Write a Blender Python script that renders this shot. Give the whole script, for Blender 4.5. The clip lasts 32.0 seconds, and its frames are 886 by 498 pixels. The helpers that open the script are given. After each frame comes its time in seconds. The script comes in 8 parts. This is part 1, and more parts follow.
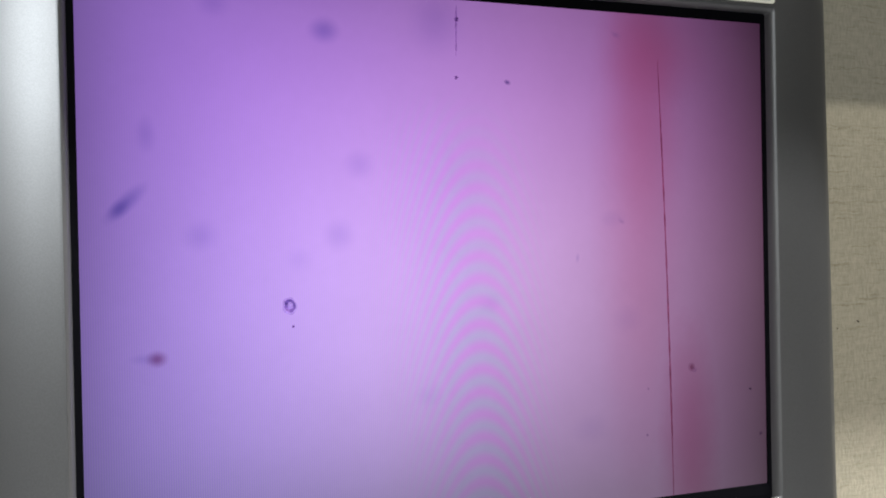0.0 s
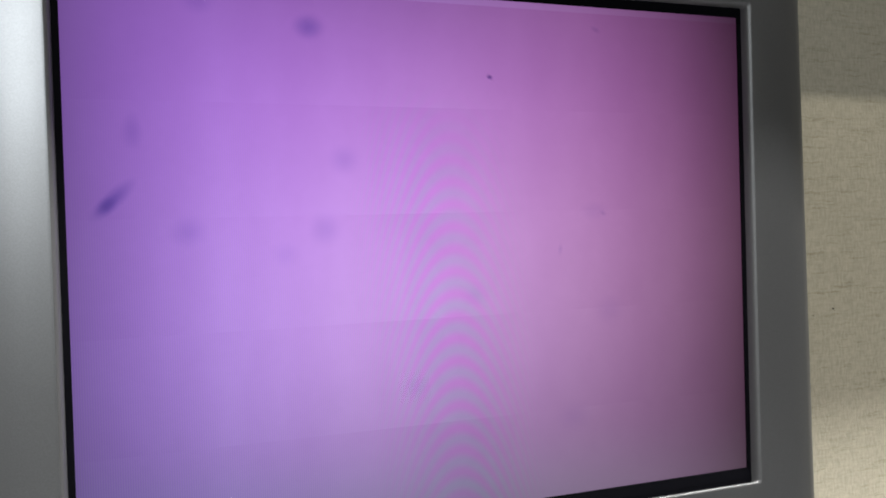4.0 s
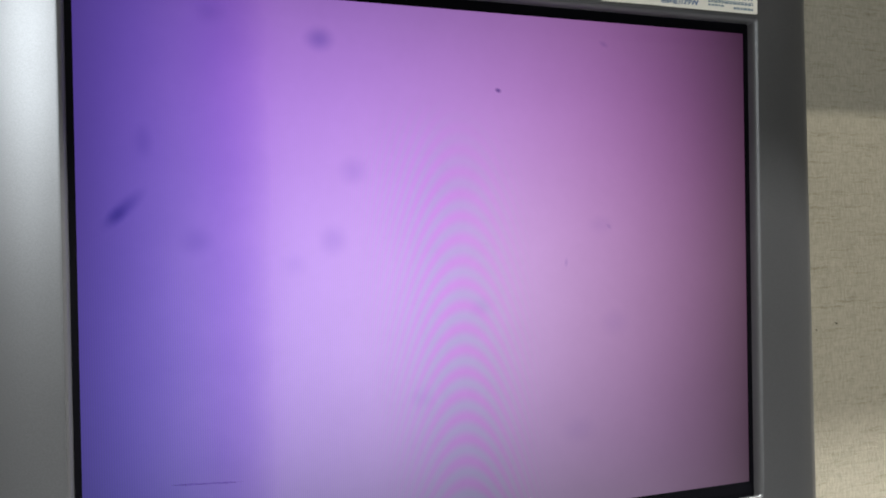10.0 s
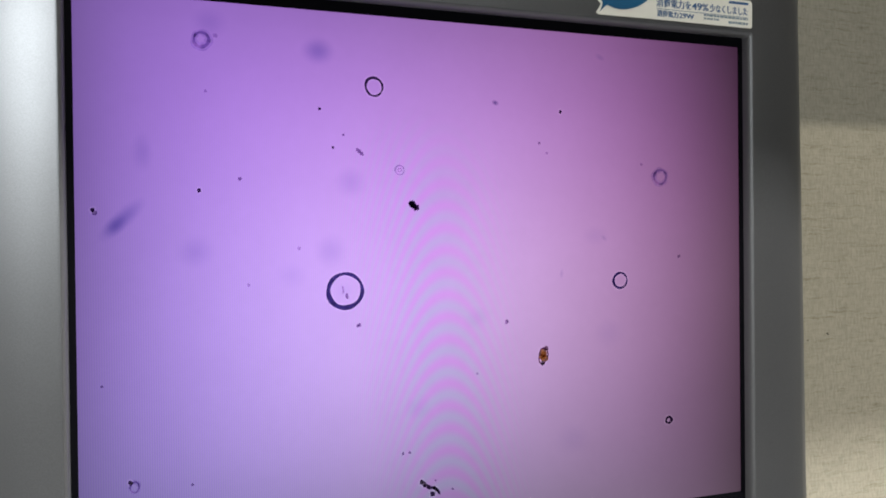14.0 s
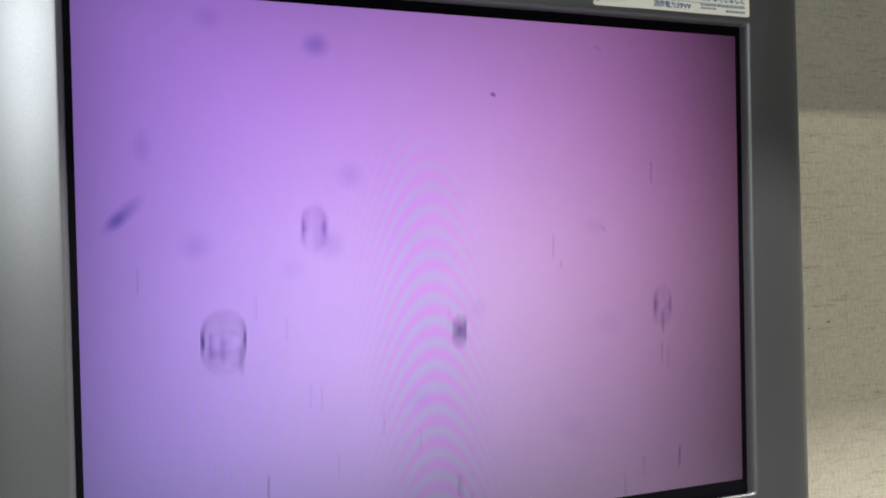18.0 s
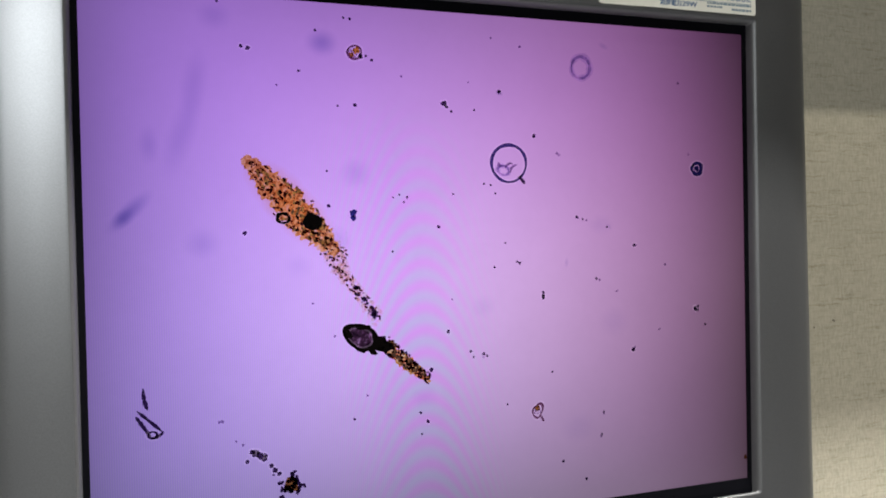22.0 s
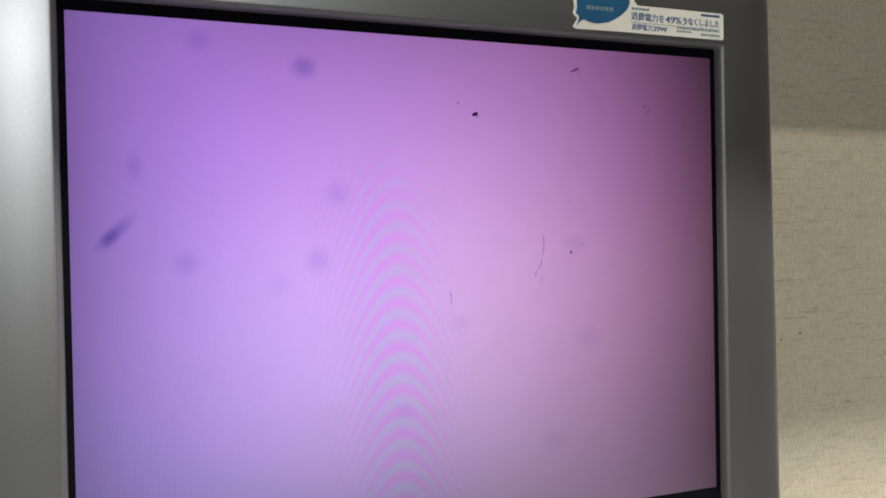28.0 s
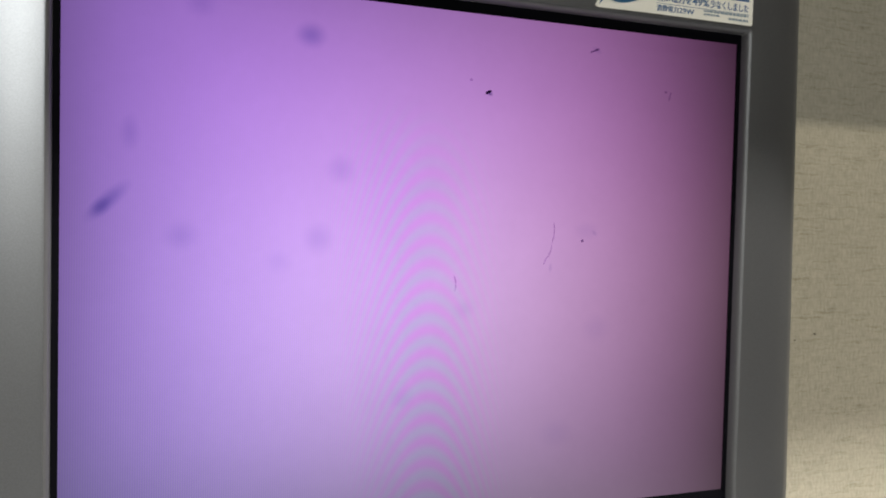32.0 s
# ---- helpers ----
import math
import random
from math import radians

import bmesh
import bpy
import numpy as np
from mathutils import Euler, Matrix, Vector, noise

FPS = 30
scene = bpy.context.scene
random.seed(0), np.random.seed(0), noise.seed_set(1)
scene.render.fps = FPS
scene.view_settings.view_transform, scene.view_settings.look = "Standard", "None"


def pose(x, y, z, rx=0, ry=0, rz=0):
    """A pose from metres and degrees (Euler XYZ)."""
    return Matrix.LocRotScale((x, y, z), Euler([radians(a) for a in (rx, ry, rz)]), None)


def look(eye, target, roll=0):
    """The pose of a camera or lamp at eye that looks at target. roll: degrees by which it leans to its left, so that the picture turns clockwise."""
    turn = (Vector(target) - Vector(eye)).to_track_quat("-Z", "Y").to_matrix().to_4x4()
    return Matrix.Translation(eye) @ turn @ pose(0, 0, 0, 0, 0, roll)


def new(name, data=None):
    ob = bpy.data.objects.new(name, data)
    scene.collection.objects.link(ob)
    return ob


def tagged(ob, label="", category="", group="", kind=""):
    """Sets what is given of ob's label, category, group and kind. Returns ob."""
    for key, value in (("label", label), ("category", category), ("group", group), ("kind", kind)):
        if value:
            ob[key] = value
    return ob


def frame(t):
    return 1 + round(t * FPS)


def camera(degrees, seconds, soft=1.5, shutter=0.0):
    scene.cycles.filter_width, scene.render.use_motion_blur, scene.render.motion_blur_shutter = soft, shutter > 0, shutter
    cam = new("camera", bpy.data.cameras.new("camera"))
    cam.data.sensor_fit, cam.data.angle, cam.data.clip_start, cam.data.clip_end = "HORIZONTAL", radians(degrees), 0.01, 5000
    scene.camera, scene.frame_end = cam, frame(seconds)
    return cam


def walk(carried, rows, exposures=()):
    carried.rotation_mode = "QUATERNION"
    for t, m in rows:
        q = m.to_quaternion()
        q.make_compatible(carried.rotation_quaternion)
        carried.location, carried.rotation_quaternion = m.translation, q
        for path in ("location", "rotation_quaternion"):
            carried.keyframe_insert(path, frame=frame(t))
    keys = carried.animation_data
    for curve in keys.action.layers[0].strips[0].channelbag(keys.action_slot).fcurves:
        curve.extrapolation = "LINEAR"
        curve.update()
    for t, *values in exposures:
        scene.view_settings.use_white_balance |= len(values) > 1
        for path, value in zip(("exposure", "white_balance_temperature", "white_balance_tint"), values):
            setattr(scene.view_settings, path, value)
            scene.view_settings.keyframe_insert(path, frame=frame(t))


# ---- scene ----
cam = camera(55.65, 32.0, soft=1.8, shutter=1.0)
walk(cam, [
    (0, pose(-0.1106, -0.2974, 1.3074, 89.57, 1.11, -18.76)),
    (0.5, pose(-0.1128, -0.2946, 1.3088, 89.54, 1.36, -19.22)),
    (1, pose(-0.1130, -0.2956, 1.3081, 89.54, 1.36, -19.26)),
    (1.5, pose(-0.1132, -0.2965, 1.3076, 89.59, 1.37, -19.38)),
    (2, pose(-0.1125, -0.2980, 1.3076, 89.58, 1.34, -19.37)),
    (2.5, pose(-0.1131, -0.2981, 1.3084, 89.46, 1.39, -19.60)),
    (3, pose(-0.1138, -0.3008, 1.3091, 89.45, 1.32, -19.76)),
    (3.5, pose(-0.1135, -0.3002, 1.3070, 89.27, 1.79, -19.99)),
    (5.5, pose(-0.1171, -0.3050, 1.3103, 88.59, 1.00, -20.85)),
    (6, pose(-0.1169, -0.3037, 1.3081, 88.83, 0.99, -20.83)),
    (6.5, pose(-0.1166, -0.3045, 1.3088, 88.98, 0.93, -20.66)),
    (7, pose(-0.1172, -0.3045, 1.3089, 89.19, 1.18, -20.65)),
    (7.5, pose(-0.1174, -0.3035, 1.3063, 89.49, 1.37, -20.58)),
    (8, pose(-0.1177, -0.3040, 1.3064, 89.64, 1.40, -20.51)),
    (8.5, pose(-0.1172, -0.3025, 1.3061, 89.64, 1.33, -20.39)),
    (9, pose(-0.1168, -0.3010, 1.3085, 89.41, 1.38, -20.26)),
    (9.5, pose(-0.1164, -0.3018, 1.3098, 89.40, 1.13, -20.04)),
    (10, pose(-0.1171, -0.3014, 1.3101, 89.42, 1.02, -20.17)),
    (10.5, pose(-0.1176, -0.3015, 1.3113, 89.27, 0.97, -20.25)),
    (11, pose(-0.1175, -0.3009, 1.3117, 89.23, 0.88, -20.22)),
    (11.5, pose(-0.1175, -0.3004, 1.3107, 89.36, 0.90, -20.14)),
    (12, pose(-0.1175, -0.2999, 1.3103, 89.38, 0.94, -20.13)),
    (12.5, pose(-0.1181, -0.3020, 1.3087, 89.56, 0.72, -20.18)),
    (13, pose(-0.1178, -0.3038, 1.3135, 89.31, 0.63, -20.29)),
    (13.5, pose(-0.1185, -0.3041, 1.3135, 89.54, 0.59, -20.48)),
    (14, pose(-0.1193, -0.3027, 1.3142, 89.45, 0.62, -20.70)),
    (14.5, pose(-0.1188, -0.3030, 1.3130, 89.44, 0.60, -20.57)),
    (16.5, pose(-0.1176, -0.3043, 1.3148, 89.46, 0.59, -20.79)),
    (17, pose(-0.1183, -0.3027, 1.3137, 89.39, 0.94, -20.73)),
    (17.5, pose(-0.1188, -0.3036, 1.3126, 89.38, 1.22, -20.57)),
    (18, pose(-0.1184, -0.3046, 1.3128, 89.14, 1.29, -20.46)),
    (18.5, pose(-0.1179, -0.3033, 1.3110, 89.08, 1.32, -20.41)),
    (19, pose(-0.1183, -0.3043, 1.3116, 89.01, 1.34, -20.36)),
    (19.5, pose(-0.1196, -0.3047, 1.3110, 89.23, 1.32, -20.47)),
    (20, pose(-0.1196, -0.3056, 1.3115, 89.32, 1.22, -20.45)),
    (20.5, pose(-0.1201, -0.3053, 1.3137, 89.22, 1.13, -20.55)),
    (21, pose(-0.1182, -0.3049, 1.3119, 89.10, 1.21, -20.23)),
    (21.5, pose(-0.1180, -0.3045, 1.3130, 89.00, 1.17, -20.10)),
    (22, pose(-0.1194, -0.3045, 1.3128, 89.01, 1.17, -20.25)),
    (22.5, pose(-0.1196, -0.3058, 1.3154, 89.04, 1.13, -20.33)),
    (23, pose(-0.1202, -0.3064, 1.3143, 89.33, 1.01, -20.52)),
    (23.5, pose(-0.1204, -0.3072, 1.3151, 89.24, 0.98, -20.66)),
    (24, pose(-0.1203, -0.3080, 1.3157, 89.17, 1.00, -20.69)),
    (24.5, pose(-0.1209, -0.3085, 1.3155, 89.23, 1.04, -20.75)),
    (25, pose(-0.1204, -0.3094, 1.3171, 89.13, 0.87, -20.71)),
    (25.5, pose(-0.1214, -0.3091, 1.3178, 89.06, 0.76, -21.07)),
    (26, pose(-0.1223, -0.3111, 1.3185, 89.14, 0.69, -21.31)),
    (26.5, pose(-0.1221, -0.3126, 1.3203, 89.09, 0.46, -21.46)),
    (28.5, pose(-0.1226, -0.3134, 1.3176, 89.36, 1.34, -21.63)),
    (29, pose(-0.1221, -0.3134, 1.3180, 88.91, 1.27, -21.42)),
    (29.5, pose(-0.1229, -0.3148, 1.3187, 88.37, 0.82, -21.40)),
    (30, pose(-0.1228, -0.3125, 1.3155, 87.69, 0.58, -21.36)),
    (30.5, pose(-0.1226, -0.3120, 1.3172, 87.52, 0.10, -21.18)),
    (31, pose(-0.1223, -0.3145, 1.3212, 87.81, -0.58, -21.54)),
    (31.5, pose(-0.1183, -0.3073, 1.3182, 87.98, -0.96, -21.51)),
    (32, pose(-0.1165, -0.3015, 1.3189, 87.97, -1.35, -21.03)),
], exposures=[(0, -0.03, 6500, 10), (10, -0.06, 6450, 10), (13, 0.0, 6500, 10), (20, 0.0, 6500, 10), (26, 0.04, 6780, 10), (29, 0.0, 6800, 10), (30, -0.06, 6700, 10), (31, 0.14, 7120, 10), (32, 0.0, 6800, 10)])

# ---- light: fluorescent ceiling tubes, dim room ----
Z0 = 1.3            # height of the middle of the picture above the floor
WALL = 0.0328       # the papered wall behind the television
world = bpy.data.worlds.new("world")
scene.world = world
world.use_nodes = True
world.node_tree.nodes["Background"].inputs[0].default_value = (0.55, 0.6, 0.7, 1)
world.node_tree.nodes["Background"].inputs[1].default_value = 0.0


def lamp(name, eye, target, sx, sy, watts, colour):
    data = bpy.data.lights.new(name, "AREA")
    data.shape, data.size, data.size_y, data.energy, data.color = "RECTANGLE", sx, sy, watts, colour
    ob = new(name, data)
    ob.matrix_world = look(eye, target)
    return ob


WARM = (1.0, 0.93, 0.80)
lamp("tube_light_near", (0.35, -0.428, 2.44), (0.35, -0.428, 0), 0.9, 0.008, 11, WARM)
lamp("tube_light_wall", (0.35, -0.295, 2.44), (0.35, -0.295, 0), 0.9, 0.026, 58, (1.0, 0.975, 0.93))
# unseen area lamp, added for the bright reflection on the upper left frame
lamp("high_window_light", (-0.55, -4.12, 2.25), (-0.1, 0, 1.3), 1.5, 0.36, 41, (0.95, 0.99, 1.0))


# ---- materials ----
def mat(name):
    m = bpy.data.materials.new(name)
    m.use_nodes = True
    nt = m.node_tree
    return m, nt, nt.nodes["Principled BSDF"]


def math_node(nt, op, a, b=None, c=None, clamp=False):
    n = nt.nodes.new("ShaderNodeMath")
    n.operation, n.use_clamp = op, clamp
    for i, v in enumerate((a, b, c)):
        if v is None:
            continue
        if isinstance(v, (int, float)):
            n.inputs[i].default_value = v
        else:
            nt.links.new(v, n.inputs[i])
    return n.outputs[0]


def ramp(nt, fac, stops, mode="LINEAR"):
    n = nt.nodes.new("ShaderNodeValToRGB")
    n.color_ramp.interpolation = mode
    el = n.color_ramp.elements
    while len(el) < len(stops):
        el.new(0.5)
    for e, (p, c) in zip(el, stops):
        e.position, e.color = p, (*c, 1) if len(c) == 3 else c
    nt.links.new(fac, n.inputs[0])
    return n.outputs[0]


def mix(nt, mode, fac, a, b):
    n = nt.nodes.new("ShaderNodeMix")
    n.data_type, n.blend_type = "RGBA", mode
    for i, v in ((0, fac), (6, a), (7, b)):
        if isinstance(v, (int, float)):
            n.inputs[i].default_value = v
        elif isinstance(v, tuple):
            n.inputs[i].default_value = (*v, 1)
        else:
            nt.links.new(v, n.inputs[i])
    return n.outputs[2]


def coords(nt):
    c = nt.nodes.new("ShaderNodeTexCoord")
    s = nt.nodes.new("ShaderNodeSeparateXYZ")
    nt.links.new(c.outputs["Object"], s.inputs[0])
    return c.outputs["Object"], s.outputs[0], s.outputs[1], s.outputs[2]


def scaled(nt, vec, sx, sy, sz):
    n = nt.nodes.new("ShaderNodeMapping")
    n.inputs["Scale"].default_value = (sx, sy, sz)
    nt.links.new(vec, n.inputs["Vector"])
    return n.outputs[0]


def noise_of(nt, vec, scale, detail=3.0, rough=0.55):
    n = nt.nodes.new("ShaderNodeTexNoise")
    n.inputs["Scale"].default_value, n.inputs["Detail"].default_value, n.inputs["Roughness"].default_value = scale, detail, rough
    nt.links.new(vec, n.inputs["Vector"])
    return n.outputs[0]


def noise_colour(nt, vec, scale):
    n = nt.nodes.new("ShaderNodeTexNoise")
    n.inputs["Scale"].default_value, n.inputs["Detail"].default_value = scale, 1.0
    nt.links.new(vec, n.inputs["Vector"])
    return n.outputs[1]


def bump(nt, bsdf, height, strength, distance):
    n = nt.nodes.new("ShaderNodeBump")
    n.inputs["Strength"].default_value, n.inputs["Distance"].default_value = strength, distance
    nt.links.new(height, n.inputs["Height"])
    nt.links.new(n.outputs[0], bsdf.inputs["Normal"])


def plain(name, colour, rough=0.5, metal=0.0, var=0.06, scale=60.0, bumpy=0.0):
    m, nt, b = mat(name)
    vec = coords(nt)[0]
    f = noise_of(nt, vec, scale)
    f2 = noise_of(nt, vec, scale * 9)
    lo = tuple(c * (1 - var) for c in colour)
    hi = tuple(min(1, c * (1 + var)) for c in colour)
    nt.links.new(ramp(nt, math_node(nt, "ADD", math_node(nt, "MULTIPLY", f, 0.6), math_node(nt, "MULTIPLY", f2, 0.4)), [(0.3, lo), (0.7, hi)]), b.inputs["Base Color"])
    b.inputs["Roughness"].default_value, b.inputs["Metallic"].default_value = rough, metal
    if bumpy:
        bump(nt, b, f2, 0.3, bumpy)
    return m


def wallpaper():
    """Beige woven-look vinyl wallpaper: fine crossed threads with darker slubs."""
    m, nt, b = mat("woven_wallpaper")
    vec = coords(nt)[0]
    wavy = mix(nt, "LINEAR_LIGHT", 0.0012, vec, noise_colour(nt, vec, 150))
    warp = noise_of(nt, scaled(nt, wavy, 820, 820, 230), 1.0, 2)
    weft = noise_of(nt, scaled(nt, wavy, 120, 120, 900), 1.0, 3)
    slub = noise_of(nt, scaled(nt, wavy, 42, 42, 560), 1.0, 3, 0.7)
    tick = noise_of(nt, scaled(nt, wavy, 1000, 1000, 420), 1.0, 2)
    broad = noise_of(nt, vec, 7.0)
    thread = math_node(nt, "ADD", math_node(nt, "MULTIPLY", warp, 0.6), math_node(nt, "MULTIPLY", weft, 0.4))
    base = ramp(nt, thread, [(0.33, (0.41, 0.378, 0.292)), (0.65, (0.55, 0.515, 0.405))])
    line = ramp(nt, slub, [(0.30, (1, 1, 1)), (0.44, (0, 0, 0))])
    dark = mix(nt, "MIX", math_node(nt, "MULTIPLY", line, ramp(nt, tick, [(0.35, (1, 1, 1)), (0.6, (0.35, 0.35, 0.35))])), (1, 1, 1), (0.66, 0.63, 0.56))
    col = mix(nt, "MULTIPLY", 1.0, base, dark)
    col = mix(nt, "MULTIPLY", 1.0, col, ramp(nt, broad, [(0.3, (0.9, 0.9, 0.9)), (0.7, (1, 1, 1))]))
    nt.links.new(col, b.inputs["Base Color"])
    b.inputs["Roughness"].default_value = 0.75
    bump(nt, b, math_node(nt, "ADD", thread, math_node(nt, "MULTIPLY", slub, 0.35)), 0.4, 0.0006)
    return m


def silver_plastic(name="silver_plastic", metal=0.88, rough=0.30, shade=1.0):
    """Silver-painted plastic with a fine metallic fleck."""
    m, nt, b = mat(name)
    vec = coords(nt)[0]
    fleck = noise_of(nt, vec, 2600, 1)
    broad = noise_of(nt, vec, 18)
    nt.links.new(ramp(nt, fleck, [(0.3, (0.264 * shade, 0.272 * shade, 0.284 * shade)), (0.7, (0.297 * shade, 0.306 * shade, 0.320 * shade))]), b.inputs["Base Color"])
    b.inputs["Metallic"].default_value = metal
    nt.links.new(math_node(nt, "ADD", math_node(nt, "MULTIPLY", broad, 0.06), rough), b.inputs["Roughness"])
    bump(nt, b, fleck, 0.06, 0.0001)
    return m


# the field's brightness (natural logarithm of red, green, blue) as powers across (in each row) and upwards (row by row)
FIELD = (
    ((-0.448, -0.929, -0.182), (-0.289, -0.414, -0.675), (-0.948, -1.191, -0.818), (0.113, 0.091, 0.086), (-0.377, -0.310, -0.469), (-0.116, -0.139, -0.115)),
    ((0.026, -0.207, 0.058), (0.133, 0.168, 0.150), (0.139, 0.104, 0.040), (-0.290, -0.283, -0.279), (-0.120, -0.077, -0.068), (0.205, 0.179, 0.188)),
    ((-0.857, -1.057, -0.724), (0.014, -0.012, -0.005), (0.454, 0.602, 0.390), (-0.393, -0.413, -0.315), (-0.184, -0.178, -0.191)),
    ((0.121, 0.103, 0.111), (-0.157, -0.159, -0.167), (-0.164, -0.154, -0.155), (-0.120, -0.127, -0.113)),
    ((-0.040, 0.143, -0.118), (0.265, 0.272, 0.241), (0.168, 0.100, 0.203)),
)
FIELD_EDGE = ((-0.20, -0.21, -0.22), (-0.12, -0.052, -0.162))  # the fall at the left and right edges


def picture_light():
    """The lit picture: the bare microscope field, violet to pink, with the fine columns of the panel."""
    m, nt, b = mat("lit_picture")
    vec, x, y, z = coords(nt)
    u = math_node(nt, "MULTIPLY_ADD", x, 1 / 0.27, 0.5)
    v = math_node(nt, "MULTIPLY_ADD", z, 1 / 0.197, 0.5)
    p, q = math_node(nt, "MULTIPLY_ADD", u, 2.0, -1.0), math_node(nt, "MULTIPLY_ADD", v, 2.0, -1.0)
    field = nt.nodes.new("ShaderNodeCombineXYZ")
    low, high = math_node(nt, "POWER", math_node(nt, "MULTIPLY", p, -1.0, clamp=True), 10.0), math_node(nt, "POWER", math_node(nt, "MULTIPLY", p, 1.0, clamp=True), 10.0)
    for c in range(3):
        total = None
        for row in reversed(FIELD):
            line = None
            for k in reversed(row):
                line = math_node(nt, "MULTIPLY_ADD", p, line, k[c]) if line is not None else math_node(nt, "ADD", k[c], 0.0)
            total = line if total is None else math_node(nt, "MULTIPLY_ADD", total, q, line)
        total = math_node(nt, "MULTIPLY_ADD", low, FIELD_EDGE[0][c], math_node(nt, "MULTIPLY_ADD", high, FIELD_EDGE[1][c], total))
        nt.links.new(math_node(nt, "EXPONENT", total), field.inputs[c])
    col = field.outputs[0]
    left = ramp(nt, u, [(0.0, (1, 1, 1)), (0.3, (0.6, 0.6, 0.6)), (0.55, (0.15, 0.15, 0.15)), (0.8, (0.04, 0.04, 0.04))])
    left = math_node(nt, "MULTIPLY", left, ramp(nt, v, [(0.0, (1, 1, 1)), (0.55, (0.6, 0.6, 0.6)), (0.95, (0.15, 0.15, 0.15))]))
    cols = nt.nodes.new("ShaderNodeCombineXYZ")
    for i, (lag, k) in enumerate(((0.0, 0.125), (0.9, 0.14), (-0.9, 0.10))):
        stripe = math_node(nt, "SINE", math_node(nt, "MULTIPLY_ADD", x, 2 * math.pi / 0.00078, lag))
        nt.links.new(math_node(nt, "MULTIPLY_ADD", math_node(nt, "MULTIPLY", stripe, left), k, 1.0), cols.inputs[i])
    col = mix(nt, "MULTIPLY", 1.0, col, cols.outputs[0])
    grain = noise_of(nt, vec, 260, 3)
    blotch = noise_of(nt, vec, 45, 3)
    lum = math_node(nt, "MULTIPLY_ADD", grain, 0.05, math_node(nt, "MULTIPLY_ADD", blotch, 0.08, 0.935))
    n = nt.nodes.new("ShaderNodeVectorMath")
    n.operation = "SCALE"
    nt.links.new(col, n.inputs[0])
    nt.links.new(lum, n.inputs["Scale"])
    b.inputs["Base Color"].default_value = (0.006, 0.006, 0.006, 1)
    b.inputs["Specular IOR Level"].default_value = 0.1
    b.inputs["Roughness"].default_value = 0.5
    nt.links.new(n.outputs[0], b.inputs["Emission Color"])
    b.inputs["Emission Strength"].default_value = 1.0
    return m


def moire_filter():
    """Curved interference lines, faint pink and green, fading out sideways and upwards."""
    m, nt, b = mat("moire_filter")
    nt.nodes.remove(b)
    vec, x, y, z = coords(nt)
    x2 = math_node(nt, "MULTIPLY", x, x)
    phase = math_node(nt, "MULTIPLY", math_node(nt, "MULTIPLY_ADD", x2, 60.0, z), 2 * math.pi / 0.0086)
    side = math_node(nt, "MULTIPLY_ADD", math_node(nt, "ADD", z, 0.06), 0.10, x)
    fade = math_node(nt, "EXPONENT", math_node(nt, "MULTIPLY", math_node(nt, "MULTIPLY", side, side), -1 / (2 * 0.0155 ** 2)))
    v = math_node(nt, "MULTIPLY_ADD", z, 1 / 0.197, 0.5)
    low = ramp(nt, v, [(0.0, (0.8, 0.8, 0.8)), (0.35, (1, 1, 1)), (0.6, (0.8, 0.8, 0.8)), (0.86, (0, 0, 0))], "EASE")
    fade = math_node(nt, "MULTIPLY", fade, low)
    wave = math_node(nt, "SINE", phase)
    rgb = nt.nodes.new("ShaderNodeCombineXYZ")
    for i, k in enumerate((0.088, -0.118, 0.036)):
        dip = math_node(nt, "MULTIPLY", math_node(nt, "MULTIPLY_ADD", wave, k, -abs(k)), fade)
        nt.links.new(math_node(nt, "ADD", dip, 1.0), rgb.inputs[i])
    t = nt.nodes.new("ShaderNodeBsdfTransparent")
    nt.links.new(rgb.outputs[0], t.inputs[0])
    nt.links.new(t.outputs[0], nt.nodes["Material Output"].inputs[0])
    return m


SILVER = silver_plastic()
BEVEL = silver_plastic("matt_silver", 0.6, 0.42, 0.55)
PAPER = wallpaper()
PICTURE = picture_light()
BLACK = plain("black_plastic", (0.0025, 0.0025, 0.004), 0.8)
BLACK.node_tree.nodes["Principled BSDF"].inputs["Specular IOR Level"].default_value = 0.035
CASE = plain("grey_case_plastic", (0.22, 0.22, 0.22), 0.5)
PAINT = plain("grey_wall_paint", (0.195, 0.188, 0.172), 0.8, scale=8, bumpy=0.0004)
FLOORING = plain("grey_floor_vinyl", (0.43, 0.43, 0.44), 0.6, scale=5)


# ---- builders ----
def mesh_of(name, verts, faces, material, smooth=False):
    me = bpy.data.meshes.new(name)
    me.from_pydata(verts, [], faces)
    me.update()
    if material:
        me.materials.append(material)
    if smooth:
        me.polygons.foreach_set("use_smooth", [True] * len(me.polygons))
    return me


def part(name, me, parent=None, at=(0, 0, 0), label="", spin=0.0):
    ob = new(name, me)
    ob.parent = parent
    ob.location = at
    ob.rotation_euler = (0, radians(spin), 0)
    if label:
        ob["label"] = label
    return ob


def box(name, x0, x1, y0, y1, z0, z1, material, bev=0.0):
    bm = bmesh.new()
    bmesh.ops.create_cube(bm, size=1)
    for w in bm.verts:
        w.co = ((x0 + x1) / 2 + w.co.x * (x1 - x0), (y0 + y1) / 2 + w.co.y * (y1 - y0), (z0 + z1) / 2 + w.co.z * (z1 - z0))
    if bev:
        bmesh.ops.bevel(bm, geom=bm.edges[:], offset=bev, segments=2, affect="EDGES")
    me = bpy.data.meshes.new(name)
    bm.to_mesh(me)
    bm.free()
    me.materials.append(material)
    return me


